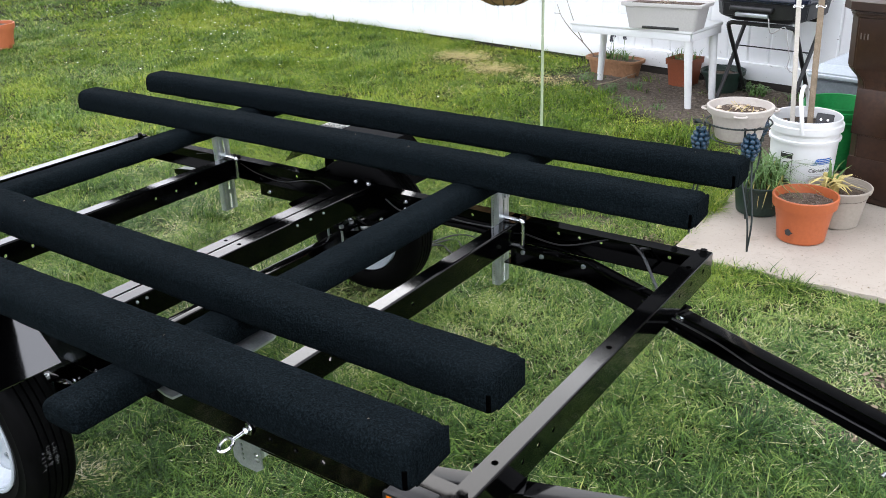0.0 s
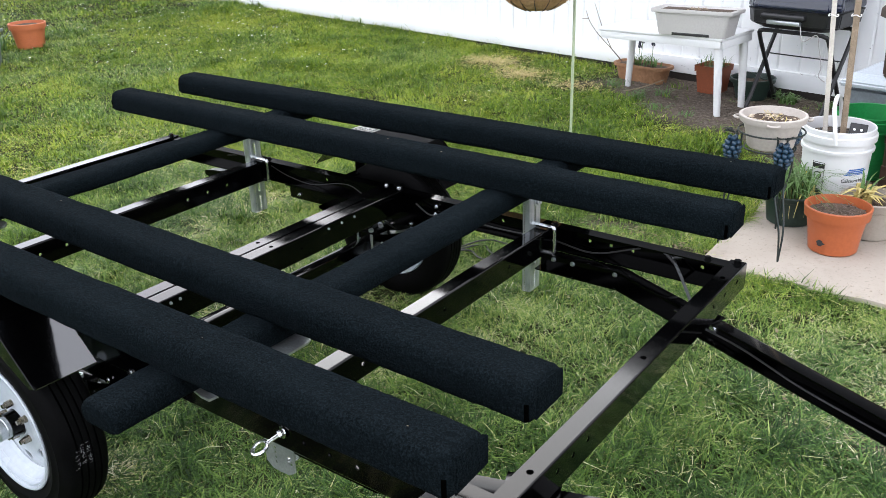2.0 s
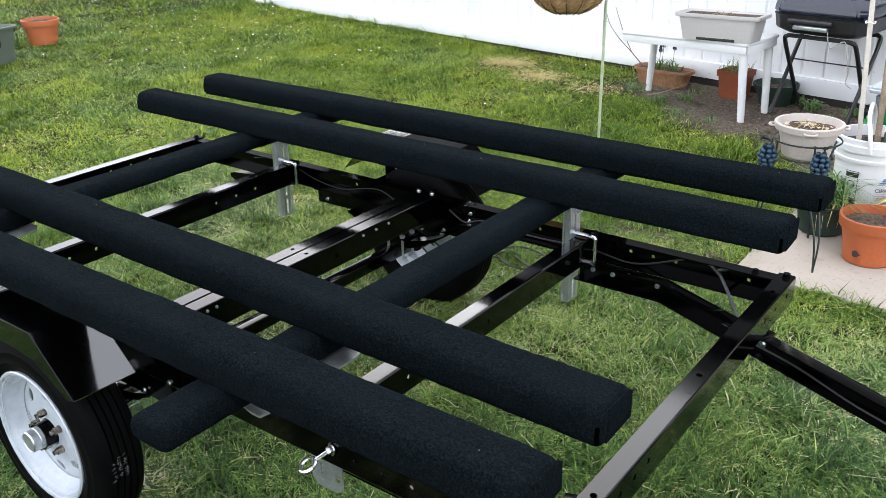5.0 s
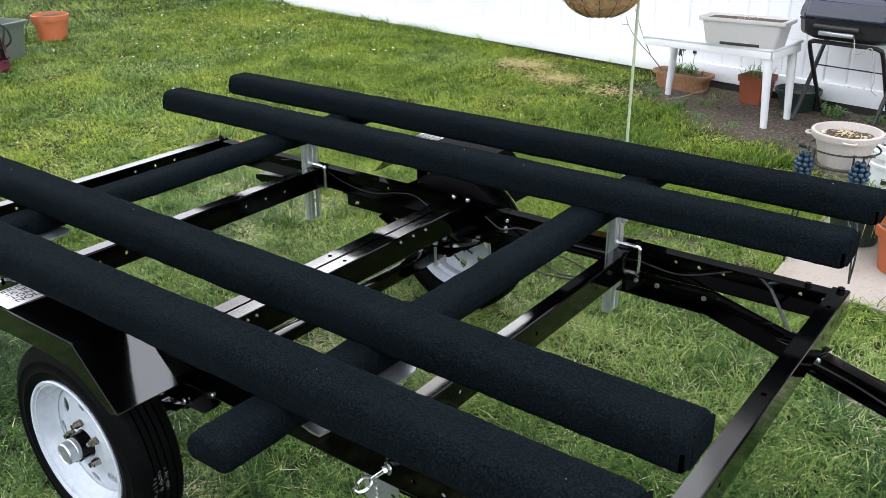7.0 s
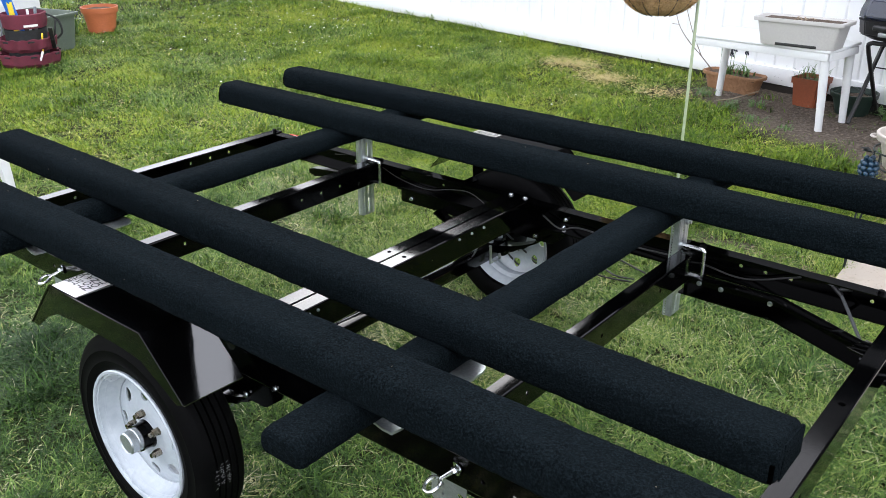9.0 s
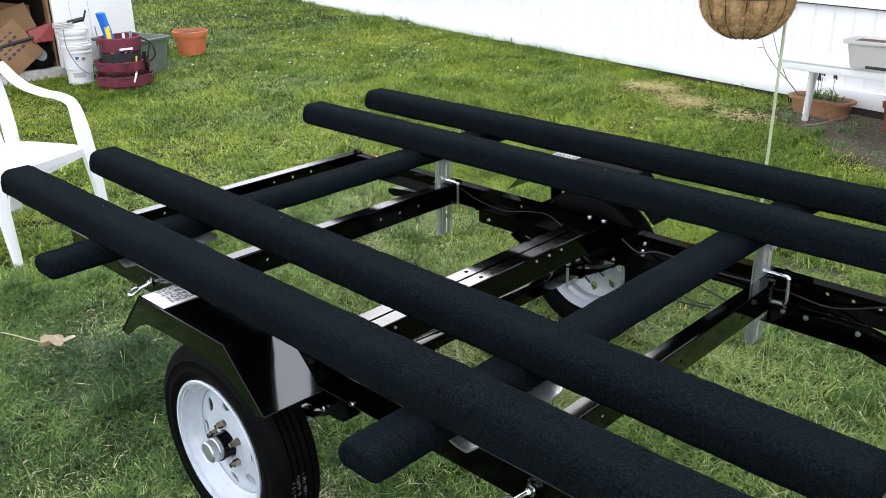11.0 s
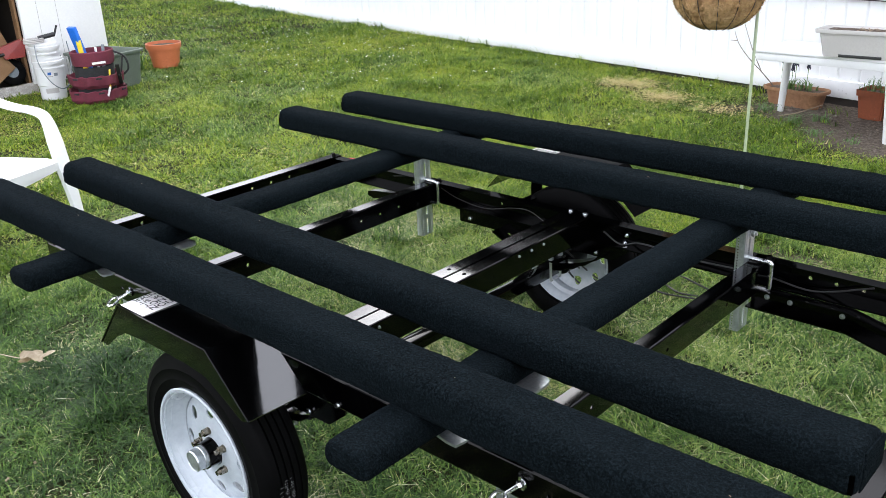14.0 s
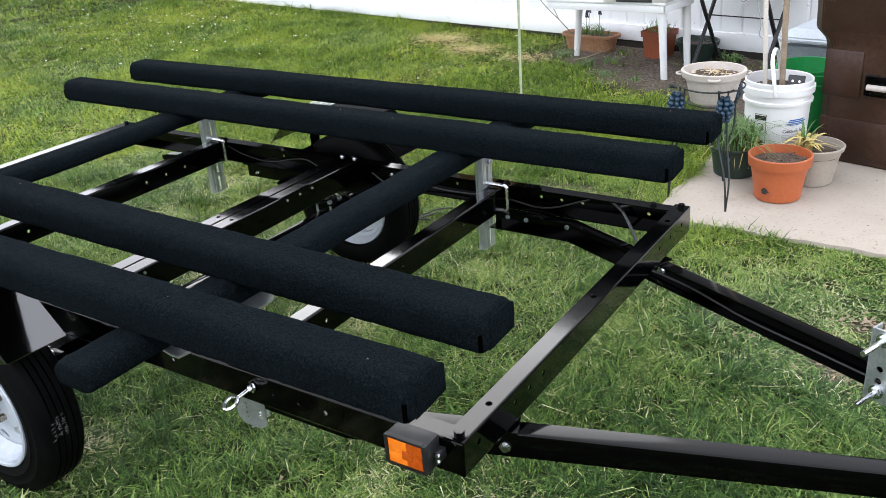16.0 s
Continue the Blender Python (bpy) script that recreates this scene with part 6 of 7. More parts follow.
hw = thing("hand_truck", "red hand truck with black wheel inside the shed", "hand truck", (-7.34, 1.885, gz(-7.3, 1.9) + 0.09))
bm = bmesh.new()
lathe(bm, [(0.05, -0.02), (0.085, -0.03), (0.105, -0.024), (0.11, 0), (0.105, 0.024), (0.085, 0.03), (0.05, 0.02), (0.05, -0.02)], 30, Matrix.Translation((0.10, 0.02, 0.11)) @ Matrix.Rotation(radians(72), 4, 'Y'))
part("tyre", bm, rubber, hw)
bm = bmesh.new()
lathe(bm, [(0.0, -0.016), (0.052, -0.016), (0.052, 0.016), (0.0, 0.016)], 20, Matrix.Translation((0.10, 0.02, 0.11)) @ Matrix.Rotation(radians(72), 4, 'Y'))
part("hub", bm, tote_grey, hw)
bm = bmesh.new()
loft(bm, [[(0.02, -0.02, 0.20), (0.02, 0.14, 0.20), (0.02, 0.18, 0.36), (0.02, -0.05, 0.30)], [(0.14, -0.02, 0.22), (0.14, 0.14, 0.22), (0.10, 0.18, 0.37), (0.10, -0.05, 0.31)]])
part("tray", bm, red_paint, hw)
bm = bmesh.new()
tube(bm, curve_pts([(0.12, -0.02, 0.26), (0.14, -0.18, 0.24), (0.16, -0.42, 0.20), (0.16, -0.7, 0.17)], 5), 0.013, 8)
part("handle", bm, black_plastic, hw)

# dark clutter behind the cardboard
for x, y, z, rx, rzz, L, r in ((-7.50, 1.45, 0.30, 80, 20, 0.55, 0.05), (-7.60, 1.62, 0.62, 70, -30, 0.6, 0.035), (-7.42, 1.30, 0.20, 86, 5, 0.5, 0.07), (-7.55, 1.20, 0.72, 60, 40, 0.6, 0.03)):
    tb_ = thing("storage_tube", "black plastic tube stored among cardboard in the shed", "tube", (x, y, z + 0.05), rzz, "clutter in the shed")
    bm = bmesh.new()
    d_ = Vector((0, math.sin(radians(rx)), math.cos(radians(rx)))) * L * 0.5
    cyl(bm, -d_, d_, r, r * 0.94, 18)
    part("barrel", bm, black_plastic, tb_)

# stacked white buckets
for k, zz in enumerate((0.0, 0.115)):
    b_, bb_ = bucket("bucket", "white plastic bucket in a stack of two beside the shed" if k == 0 else "white plastic bucket nested in another, blue print", (-6.86, 2.05 - 0.012 * k, gz(-6.86, 2.05) + zz), 0.335, 0.098, 0.113, white_plastic, 10, "stacked buckets")
    if k == 0:
        BR0, BR1, BH = 0.098, 0.113, 0.335
        patch(-72, 0.205, 0.075, 0.022, blue_ink, "print_block", bb_, 0.0012, 0.006)
        patch(-70, 0.190, 0.085, 0.006, trough_grey, "print_bar", bb_, 0.0012)
        patch(-20, 0.195, 0.030, 0.024, tote_grey, "print_block", bb_, 0.0012)
        patch(-66, 0.060, 0.10, 0.040, trough_grey, "print_block", bb_, 0.0012)
    if k == 1:
        bm = bmesh.new()
        tube(bm, curve_pts([(0.10, -0.14, 0.34), (0.14, -0.16, 0.20), (0.16, -0.10, 0.05), (0.16, 0.0, -0.02), (0.15, 0.09, 0.04), (0.12, 0.14, 0.2), (0.10, 0.145, 0.33)], 6), 0.0045, 6)
        part("bail", bm, tote_grey, b_)
        bm = bmesh.new()
        bmesh.ops.create_icosphere(bm, subdivisions=3, radius=0.108, matrix=Matrix.Translation((0, 0.02, 0.315)) @ Matrix.Diagonal((1, 1, 0.45, 1)))
        for v in bm.verts:
            v.co += Vector((1, 1, 1)) * noise.noise(v.co * 16) * 0.025
        part("rags", bm, white_plastic, b_, "heap of white rags")
pw = thing("hose_reel", "coil of clear hose with a black nozzle on the bucket", "hose", (-6.82, 1.955, gz(-6.86, 2.05) + 0.455))
bm = bmesh.new()
for k in range(3):
    tube(bm, [(0.05 * math.cos(t), 0.075 * math.sin(t), 0.012 * k + 0.01) for t in [2 * math.pi * i / 18 for i in range(18)]], 0.007, 6, closed=True)
part("coil", bm, trough_grey, pw)
bm = bmesh.new()
cyl(bm, (0.0, 0.04, 0.035), (0.03, 0.16, 0.055), 0.018, seg=10)
cyl(bm, (0.03, 0.16, 0.05), (0.03, 0.19, 0.12), 0.008, seg=8)
part("nozzle", bm, black_plastic, pw)

# burgundy tool bucket
tg = thing("tool_bag", "burgundy canvas tool organiser full of tools on the grass", "tool bag", (-6.40, 2.20, gz(-6.4, 2.2)), 8)


def cloth_ring(r, z, amp, k, ph):
    return [((r + amp * math.cos(k * t + ph)) * math.cos(t), (r + amp * math.cos(k * t + ph)) * math.sin(t), z + 0.3 * amp * math.cos(2 * k * t)) for t in [2 * math.pi * i / 60 for i in range(60)]]


bm = bmesh.new()
loft(bm, [cloth_ring(0.135, 0.0, 0.003, 9, 0), cloth_ring(0.145, 0.16, 0.004, 9, 1), cloth_ring(0.148, 0.29, 0.002, 7, 0)], cap1=False)
part("inner_liner", bm, black_canvas, tg)
bm = bmesh.new()
loft(bm, [cloth_ring(0.152, 0.30, 0.004, 5, 0), cloth_ring(0.160, 0.345, 0.005, 5, 0.6), cloth_ring(0.158, 0.40, 0.004, 6, 0), cloth_ring(0.150, 0.405, 0.004, 6, 0), cloth_ring(0.146, 0.30, 0.004, 5, 0)], cap0=False, cap1=False)
part("top_band", bm, burgundy, tg)
for z0, z1, r, ph in ((0.13, 0.225, 0.196, 0.4), (0.015, 0.115, 0.208, 1.3)):
    bm = bmesh.new()
    loft(bm, [cloth_ring(r - 0.030, z0, 0.006, 8, ph), cloth_ring(r, z0 + 0.03, 0.012, 8, ph), cloth_ring(r + 0.006, z1, 0.014, 8, ph), cloth_ring(r - 0.002, z1 + 0.002, 0.014, 8, ph), cloth_ring(r - 0.026, z0 + 0.01, 0.006, 8, ph)], cap0=False, cap1=False)
    part("pocket_band", bm, burgundy, tg)
    for k in range(7):
        t = 2 * math.pi * k / 7 + ph
        bm = bmesh.new()
        box(bm, ((r + 0.016) * math.cos(t), (r + 0.016) * math.sin(t), z1 - 0.012), (0.006, 0.045, 0.012), Matrix.Rotation(t, 3, 'Z'))
        part("trim", bm, black_canvas, tg)
for nm, mt, p0_, p1_, w, d in (("level", blue_tool, (0.02, -0.02, 0.1), (0.04, -0.16, 0.60), 0.070, 0.035), ("yellow_tool", yellow_ink, (0.05, -0.10, 0.2), (0.06, -0.135, 0.50), 0.035, 0.02), ("putty_tool", white_plastic, (0.06, 0.00, 0.2), (0.075, -0.01, 0.43), 0.018, 0.018),
                               ("chisel", tote_grey, (0.04, 0.05, 0.2), (0.06, 0.07, 0.44), 0.02, 0.02), ("pencil", yellow_ink, (0.188, -0.02, 0.12), (0.205, -0.01, 0.27), 0.02, 0.008), ("pliers", black_plastic, (0.168, 0.10, 0.14), (0.215, 0.055, 0.30), 0.03, 0.014),
                               ("pliers", black_plastic, (0.12, 0.13, 0.14), (0.14, 0.17, 0.34), 0.022, 0.012), ("scraper", label_white, (0.210, -0.066, 0.08), (0.224, -0.045, 0.14), 0.07, 0.012)):
    p0_, p1_ = Vector(p0_), Vector(p1_)
    bm = bmesh.new()
    dd = p1_ - p0_
    rot = dd.to_track_quat('Z', 'X').to_matrix()
    box(bm, (p0_ + p1_) / 2, (d, w, dd.length), rot, 0.003)
    part(nm, bm, mt, tg)
bm = bmesh.new()
box(bm, (0.158, -0.06, 0.325), (0.006, 0.10, 0.016), Matrix.Rotation(-0.35, 3, 'Z'))
part("name_tape", bm, label_white, tg)
bm = bmesh.new()
tube(bm, curve_pts([(0.10, 0.11, 0.39), (0.16, 0.17, 0.34), (0.18, 0.18, 0.25), (0.15, 0.15, 0.2)], 5), 0.008, 6)
part("strap", bm, black_canvas, tg)

pl = trough("planter_box", "large square grey-green plastic planter box on the lawn", (-6.84, 2.52, gz(-6.84, 2.52)), 14, 0.50, 0.38, 0.31, 0.84, planter_green, 0.225)
bm = bmesh.new()
blades(bm, random.Random(81), (0.08, 0.02, 0.225), 0.02, 26, 0.12, 0.024, 0.5, 0.9)
part("leaves", bm, green_leaf, pl, smooth=60)
tp = thing("flower_pot", "round terracotta-coloured plastic pot on the lawn", "flower pot", (-7.20, 3.29, gz(-7.2, 3.27)))
bm = bmesh.new()
pot_body(bm, 0.118, 0.156, 0.225, 0.05, 0.008)
part("pot", bm, pot_orange, tp)
bm = bmesh.new()
soil_disc(bm, 0.145, 0.20, 23)
part("soil", bm, soil, tp)
bm = bmesh.new()
blades(bm, random.Random(82), (-0.10, -0.25, 0.0), 0.06, 30, 0.26, 0.012, 0.5, 0.6)
part("weed_leaves", bm, green_leaf, tp, smooth=60)

# white monobloc chair
ch = thing("garden_chair", "white moulded plastic garden armchair on the grass", "chair", (-3.80, 0.305, 0.0), 19)
gc = -0.012


def slab_strip(bm, pts, widths, thick, side=Vector((0, 1, 0))):
    """A bent band of plastic along pts with the given half-widths across side."""
    pts = [Vector(p) for p in pts]
    n = len(pts)
    rings = []
    for i, p in enumerate(pts):
        d = (pts[min(i + 1, n - 1)] - pts[max(i - 1, 0)]).normalized()
        s_ = (side - d * side.dot(d)).normalized()
        u_ = s_.cross(d).normalized()
        w_ = widths[i] if isinstance(widths, (list, tuple)) else widths
        b = thick / 2
        rings.append([p + s_ * a + u_ * c for a, c in ((-w_, -b), (-w_ * 0.9, b), (-w_ * 0.3, b * 1.5), (w_ * 0.3, b * 1.5), (w_ * 0.9, b), (w_, -b))])
    loft(bm, rings)


bm = bmesh.new()
seat_rings = []
for i in range(13):
    t = -0.24 + 0.48 * i / 12
    ring_u, ring_l = [], []
    for j in range(13):
        s_ = -1 + j / 6
        w_ = 0.245 if t > -0.1 else 0.245 - 0.03 * (-0.1 - t) / 0.14
        z = 0.385 - 0.022 * (1 - s_ * s_) + 0.05 * (t + 0.02) - (0.03 * max(0, (t - 0.17) / 0.07) ** 2)
        ring_u.append((t, s_ * w_, z + 0.003))
        ring_l.append((t, s_ * w_, z - 0.003 - (0.02 if j in (0, 12) else 0)))
    seat_rings.append(ring_u + ring_l[::-1])
loft(bm, seat_rings)
part("seat", bm, white_plastic, ch, smooth=60)
bm = bmesh.new()
loft(bm, [[(0.235, -0.24, 0.392), (0.235, 0.24, 0.392), (0.232, 0.24, 0.355), (0.232, 0.0, 0.33), (0.232, -0.24, 0.355)], [(0.242, -0.24, 0.390), (0.242, 0.24, 0.390), (0.24, 0.24, 0.355), (0.24, 0.0, 0.33), (0.24, -0.24, 0.355)]])
part("front_apron", bm, white_plastic, ch)
for sy in (-1, 1):
    bm = bmesh.new()
    side_path = curve_pts([(0.285, sy * 0.262, gc), (0.262, sy * 0.262, 0.20), (0.235, sy * 0.260, 0.37), (0.203, sy * 0.270, 0.49), (0.174, sy * 0.280, 0.562), (0.140, sy * 0.285, 0.594), (0.07, sy * 0.288, 0.610), (-0.03, sy * 0.285, 0.620), (-0.14, sy * 0.27, 0.655), (-0.23, sy * 0.245, 0.745)], 5)
    slab_strip(bm, side_path, [0.017 + 0.022 * min(1, i / 10) - 0.013 * max(0, min(1, (i - 14) / 8)) for i in range(len(side_path))], 0.020)
    part("arm_frame", bm, white_plastic, ch, smooth=50)
    bm = bmesh.new()
    slab_strip(bm, curve_pts([(-0.31, sy * 0.235, gc), (-0.265, sy * 0.235, 0.2), (-0.225, sy * 0.232, 0.38), (-0.25, sy * 0.23, 0.6), (-0.29, sy * 0.215, 0.80)], 4), 0.034, 0.016, Vector((0.4, 1, 0)))
    part("leg", bm, white_plastic, ch)
for k in range(5):
    y = -0.16 + 0.08 * k
    bm = bmesh.new()
    slab_strip(bm, curve_pts([(-0.225, y, 0.37), (-0.265, y, 0.58), (-0.31, y, 0.82)], 4), 0.024, 0.008)
    part("back_slat", bm, white_plastic, ch)
bm = bmesh.new()
slab_strip(bm, curve_pts([(-0.29, -0.235, 0.79), (-0.315, -0.12, 0.86), (-0.325, 0.0, 0.88), (-0.315, 0.12, 0.86), (-0.29, 0.235, 0.79)], 5), 0.035, 0.014, Vector((0, 0, 1)))
part("top_rail", bm, white_plastic, ch)

# dead leaf and twig on the lawn
dl = thing("dead_leaf", "pale dry maple leaf with a long stalk on the grass", "leaf", (-2.575, -0.075, 0.036), 60)
bm = bmesh.new()
rr = random.Random(91)
out_ = []
for i in range(22):
    t = 2 * math.pi * i / 22
    r = 0.062 * (0.45 + 0.55 * abs(math.cos(2.5 * t)) ** 1.3) * (1.2 if math.cos(t) > 0.8 else 0.95)
    out_.append(bm.verts.new((r * math.cos(t), r * 0.8 * math.sin(t), 0.012 * math.cos(3 * t) + 0.25 * abs(r * math.sin(t)))))
c = bm.verts.new((0, 0, 0))
for i in range(22):
    bm.faces.new((c, out_[i], out_[(i + 1) % 22]))
bmesh.ops.solidify(bm, geom=bm.faces[:], thickness=0.0008)
part("blade", bm, dry_leaf, dl, smooth=60)
bm = bmesh.new()
tube(bm, curve_pts([(-0.02, 0, 0.002), (-0.06, 0.02, 0.004), (-0.17, 0.10, 0.012), (-0.28, 0.17, 0.01)], 5), 0.0015, 5)
part("stalk", bm, dry_leaf, dl)
# stick lying in the bed
sk = thing("fallen_stick", "thin pale stick lying on the bare soil", "stick", (-1.72, 4.35, gz(-1.72, 4.35) + 0.02), 12)
bm = bmesh.new()
tube(bm, curve_pts([(-0.10, -0.04, 0.02), (-0.02, -0.01, 0.035), (0.06, 0.03, 0.060), (0.13, 0.06, 0.085)], 5), 0.004, 6, taper=0.6)
part("stick", bm, wood_grey, sk)


# ---- lawn ----
def vnoise(x, y, seed):
    """Smooth value noise on a unit lattice."""
    rs = np.random.RandomState(seed)
    tab = rs.rand(128, 128)
    xi, yi = np.floor(x).astype(int), np.floor(y).astype(int)
    fx, fy = x - xi, y - yi
    fx, fy = fx * fx * (3 - 2 * fx), fy * fy * (3 - 2 * fy)
    g = lambda i, j: tab[i % 128, j % 128]
    return (g(xi, yi) * (1 - fx) + g(xi + 1, yi) * fx) * (1 - fy) + (g(xi, yi + 1) * (1 - fx) + g(xi + 1, yi + 1) * fx) * fy


def dry_patch(x, y):
    """How straw-coloured the lawn is: scattered thin spots and a few dead patches near the house."""
    d = np.clip((vnoise(x * 2.3, y * 2.3, 1) * 0.55 + vnoise(x * 6.1, y * 6.1, 2) * 0.45 - 0.53) * 3.0, 0, 1)
    d = d * np.where(y > 2.2, 0.35, 0.9) * np.where(x < -3.4, 0.6, 1.0)
    for cx, cy, rx, ry in ((-3.14, 4.73, 0.30, 0.17), (-2.73, 4.49, 0.24, 0.14), (-2.22, 4.36, 0.20, 0.10)):
        d = np.maximum(d, np.clip(1.5 - 1.1 * np.hypot((x - cx) / rx, (y - cy) / ry) + 0.5 * (vnoise(x * 14, y * 14, 4) - 0.5), 0, 1))
    return d


def lawn(name, n, box_, hmin, hmax, wid, seed, segs, label, per=12, spread=0.018):
    """Grass grown in tufts: each clump has its own height, tint and lie, and its blades fan out from it."""
    rs = np.random.RandomState(seed)
    m = n // per
    cx, cy = rs.uniform(box_[0], box_[1], m), rs.uniform(box_[2], box_[3], m)
    keep = rs.rand(m) < 0.70 + 0.5 * vnoise(cx * 9, cy * 9, seed + 5)
    keep &= rs.rand(m) > bare_mask(cx, cy) * 0.985
    if box_[2] < -0.5 < box_[3] and hmin > 0.029:
        keep &= cy > -0.80 + 0.5 * np.clip(cx + 2.0, 0, 4)
    cx, cy = cx[keep], cy[keep]
    m = len(cx)
    lush = np.clip((vnoise(cx * 3.3 + 7, cy * 3.3, 8) - 0.50) * 4, 0, 1)
    tuft = np.clip((vnoise(cx * 6.2, cy * 6.2 + 3, 9) - 0.64) * 6, 0, 1)
    dry = dry_patch(cx, cy)
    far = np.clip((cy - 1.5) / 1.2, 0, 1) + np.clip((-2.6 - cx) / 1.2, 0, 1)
    # by distance, from the ramp with painted sky sheen to the yellow-green one
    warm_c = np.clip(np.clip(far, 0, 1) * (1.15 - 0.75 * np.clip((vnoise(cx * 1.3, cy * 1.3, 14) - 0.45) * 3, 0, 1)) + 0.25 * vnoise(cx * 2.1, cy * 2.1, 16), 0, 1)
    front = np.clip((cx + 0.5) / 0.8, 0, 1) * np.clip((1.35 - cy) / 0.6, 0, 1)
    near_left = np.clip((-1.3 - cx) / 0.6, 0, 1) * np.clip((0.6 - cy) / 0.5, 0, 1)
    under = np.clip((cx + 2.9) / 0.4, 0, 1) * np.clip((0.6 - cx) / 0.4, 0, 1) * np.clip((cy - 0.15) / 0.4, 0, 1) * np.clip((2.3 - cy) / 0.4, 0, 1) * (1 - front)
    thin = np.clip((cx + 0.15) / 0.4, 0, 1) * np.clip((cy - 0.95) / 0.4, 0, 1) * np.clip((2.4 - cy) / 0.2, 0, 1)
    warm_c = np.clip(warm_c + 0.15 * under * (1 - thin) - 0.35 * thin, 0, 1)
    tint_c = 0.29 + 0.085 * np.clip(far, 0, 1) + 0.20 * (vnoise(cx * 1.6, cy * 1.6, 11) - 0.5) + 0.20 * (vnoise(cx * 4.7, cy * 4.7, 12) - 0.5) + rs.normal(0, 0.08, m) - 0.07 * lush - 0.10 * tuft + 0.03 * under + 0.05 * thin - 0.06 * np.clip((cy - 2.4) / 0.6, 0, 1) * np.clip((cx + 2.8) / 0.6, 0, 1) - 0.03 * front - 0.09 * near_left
    h_c = rs.uniform(hmin, hmax, m) * (0.72 + 0.28 * lush + 0.50 * tuft) * (1 - 0.35 * dry) * (1 + 0.15 * front) * (1 - 0.38 * thin)
    az_c, lean_c = rs.uniform(0, 2 * np.pi, m), rs.uniform(0.45, 1.7, m)
    c = np.repeat(np.arange(m), per)
    n = len(c)
    x, y = cx[c] + rs.normal(0, spread, n), cy[c] + rs.normal(0, spread, n)
    keep = ~((x > -0.43) & (x < 3.95) & (y > 2.085 + 0.03 * vnoise(x * 12, y * 0, 15)) & (y < 3.29))
    keep &= y < wall_y(x) + 0.02
    keep &= ~((x < -7.2) & (y < 2.05) & (y > -0.2))
    keep &= ~((np.abs(x + 1.33) < 0.11) & ((np.abs(y + 0.132) < 0.06) | (np.abs(y - 1.352) < 0.06)))
    c, x, y = c[keep], x[keep], y[keep]
    n = len(c)
    h = h_c[c] * rs.uniform(0.55, 1.25, n)
    near_wall = np.clip(1 - (wall_y(x) - y) / 0.16, 0, 1)
    near_slab = np.clip(1 - np.abs(2.09 - y) / 0.05, 0, 1) * (x > -0.5)
    h = h * (1 + (1.4 * near_wall + 0.2 * near_slab) * rs.rand(n))
    az = az_c[c] + rs.normal(0, 1.2, n)
    lean = np.clip(lean_c[c] * rs.uniform(0.5, 1.5, n) * (1 + 0.6 * dry[c] + 0.4 * thin[c]), 0.1, 2.0)
    straw = rs.rand(n) < 0.025 + 0.06 * under[c] + 0.06 * thin[c] + 0.60 * dry[c] ** 1.5 * (1 - 0.5 * front[c]) * (1 - 0.7 * near_left[c])
    lean = np.where(straw, np.clip(lean * 1.4, 0.9, 2.3), lean)
    h = np.where(straw, h * 0.85, h)
    w = wid * rs.uniform(0.6, 1.25, n) * (1 + 0.35 * lush[c] + 0.2 * tuft[c])
    dx, dy = np.cos(az), np.sin(az)
    tw = rs.uniform(-0.6, 0.6, n)
    sx, sy = -dy * np.cos(tw) - dx * np.sin(tw), dx * np.cos(tw) - dy * np.sin(tw)
    z = ground_z(x, y) - 0.004
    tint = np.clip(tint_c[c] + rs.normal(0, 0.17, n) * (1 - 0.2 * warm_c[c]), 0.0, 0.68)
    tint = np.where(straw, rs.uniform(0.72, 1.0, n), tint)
    rows = []
    for k in range(segs):
        t = k / segs
        out = h * lean * t * t
        zz = z + h * (t - 0.35 * lean * t * t)
        ww = w * 0.5 * (1 - 0.45 * t)
        px, py = x + dx * out, y + dy * out
        rows += [np.stack([px - sx * ww, py - sy * ww, zz], -1), np.stack([px + sx * ww, py + sy * ww, zz], -1)]
    out = h * lean
    rows.append(np.stack([x + dx * out, y + dy * out, z + h * (1 - 0.35 * lean)], -1))
    vp = 2 * segs + 1
    co = np.stack(rows, 1).reshape(-1, 3).astype(np.float32)
    base = (np.arange(n) * vp)[:, None]
    quads = [np.array([2 * k, 2 * k + 1, 2 * k + 3, 2 * k + 2]) for k in range(segs - 1)]
    tri = np.array([2 * segs - 2, 2 * segs - 1, 2 * segs])
    loop = np.concatenate(quads + [tri])
    sizes = [4] * len(quads) + [3]
    lv = (base + loop[None, :]).reshape(-1).astype(np.int32)
    offs = np.concatenate([[0], np.cumsum(sizes)[:-1]])
    ls = (np.arange(n)[:, None] * len(loop) + offs[None, :]).reshape(-1).astype(np.int32)
    me = bpy.data.meshes.new(name)
    me.vertices.add(len(co))
    me.vertices.foreach_set("co", co.reshape(-1))
    me.loops.add(len(lv))
    me.loops.foreach_set("vertex_index", lv)
    me.polygons.add(len(ls))
    me.polygons.foreach_set("loop_start", ls)
    me.update(calc_edges=True)
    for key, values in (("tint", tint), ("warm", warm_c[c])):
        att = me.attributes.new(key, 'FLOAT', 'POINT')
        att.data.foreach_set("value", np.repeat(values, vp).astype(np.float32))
    me.materials.append(grass_mat)
    return tagged(new(name, me), label, "grass", kind="stuff")


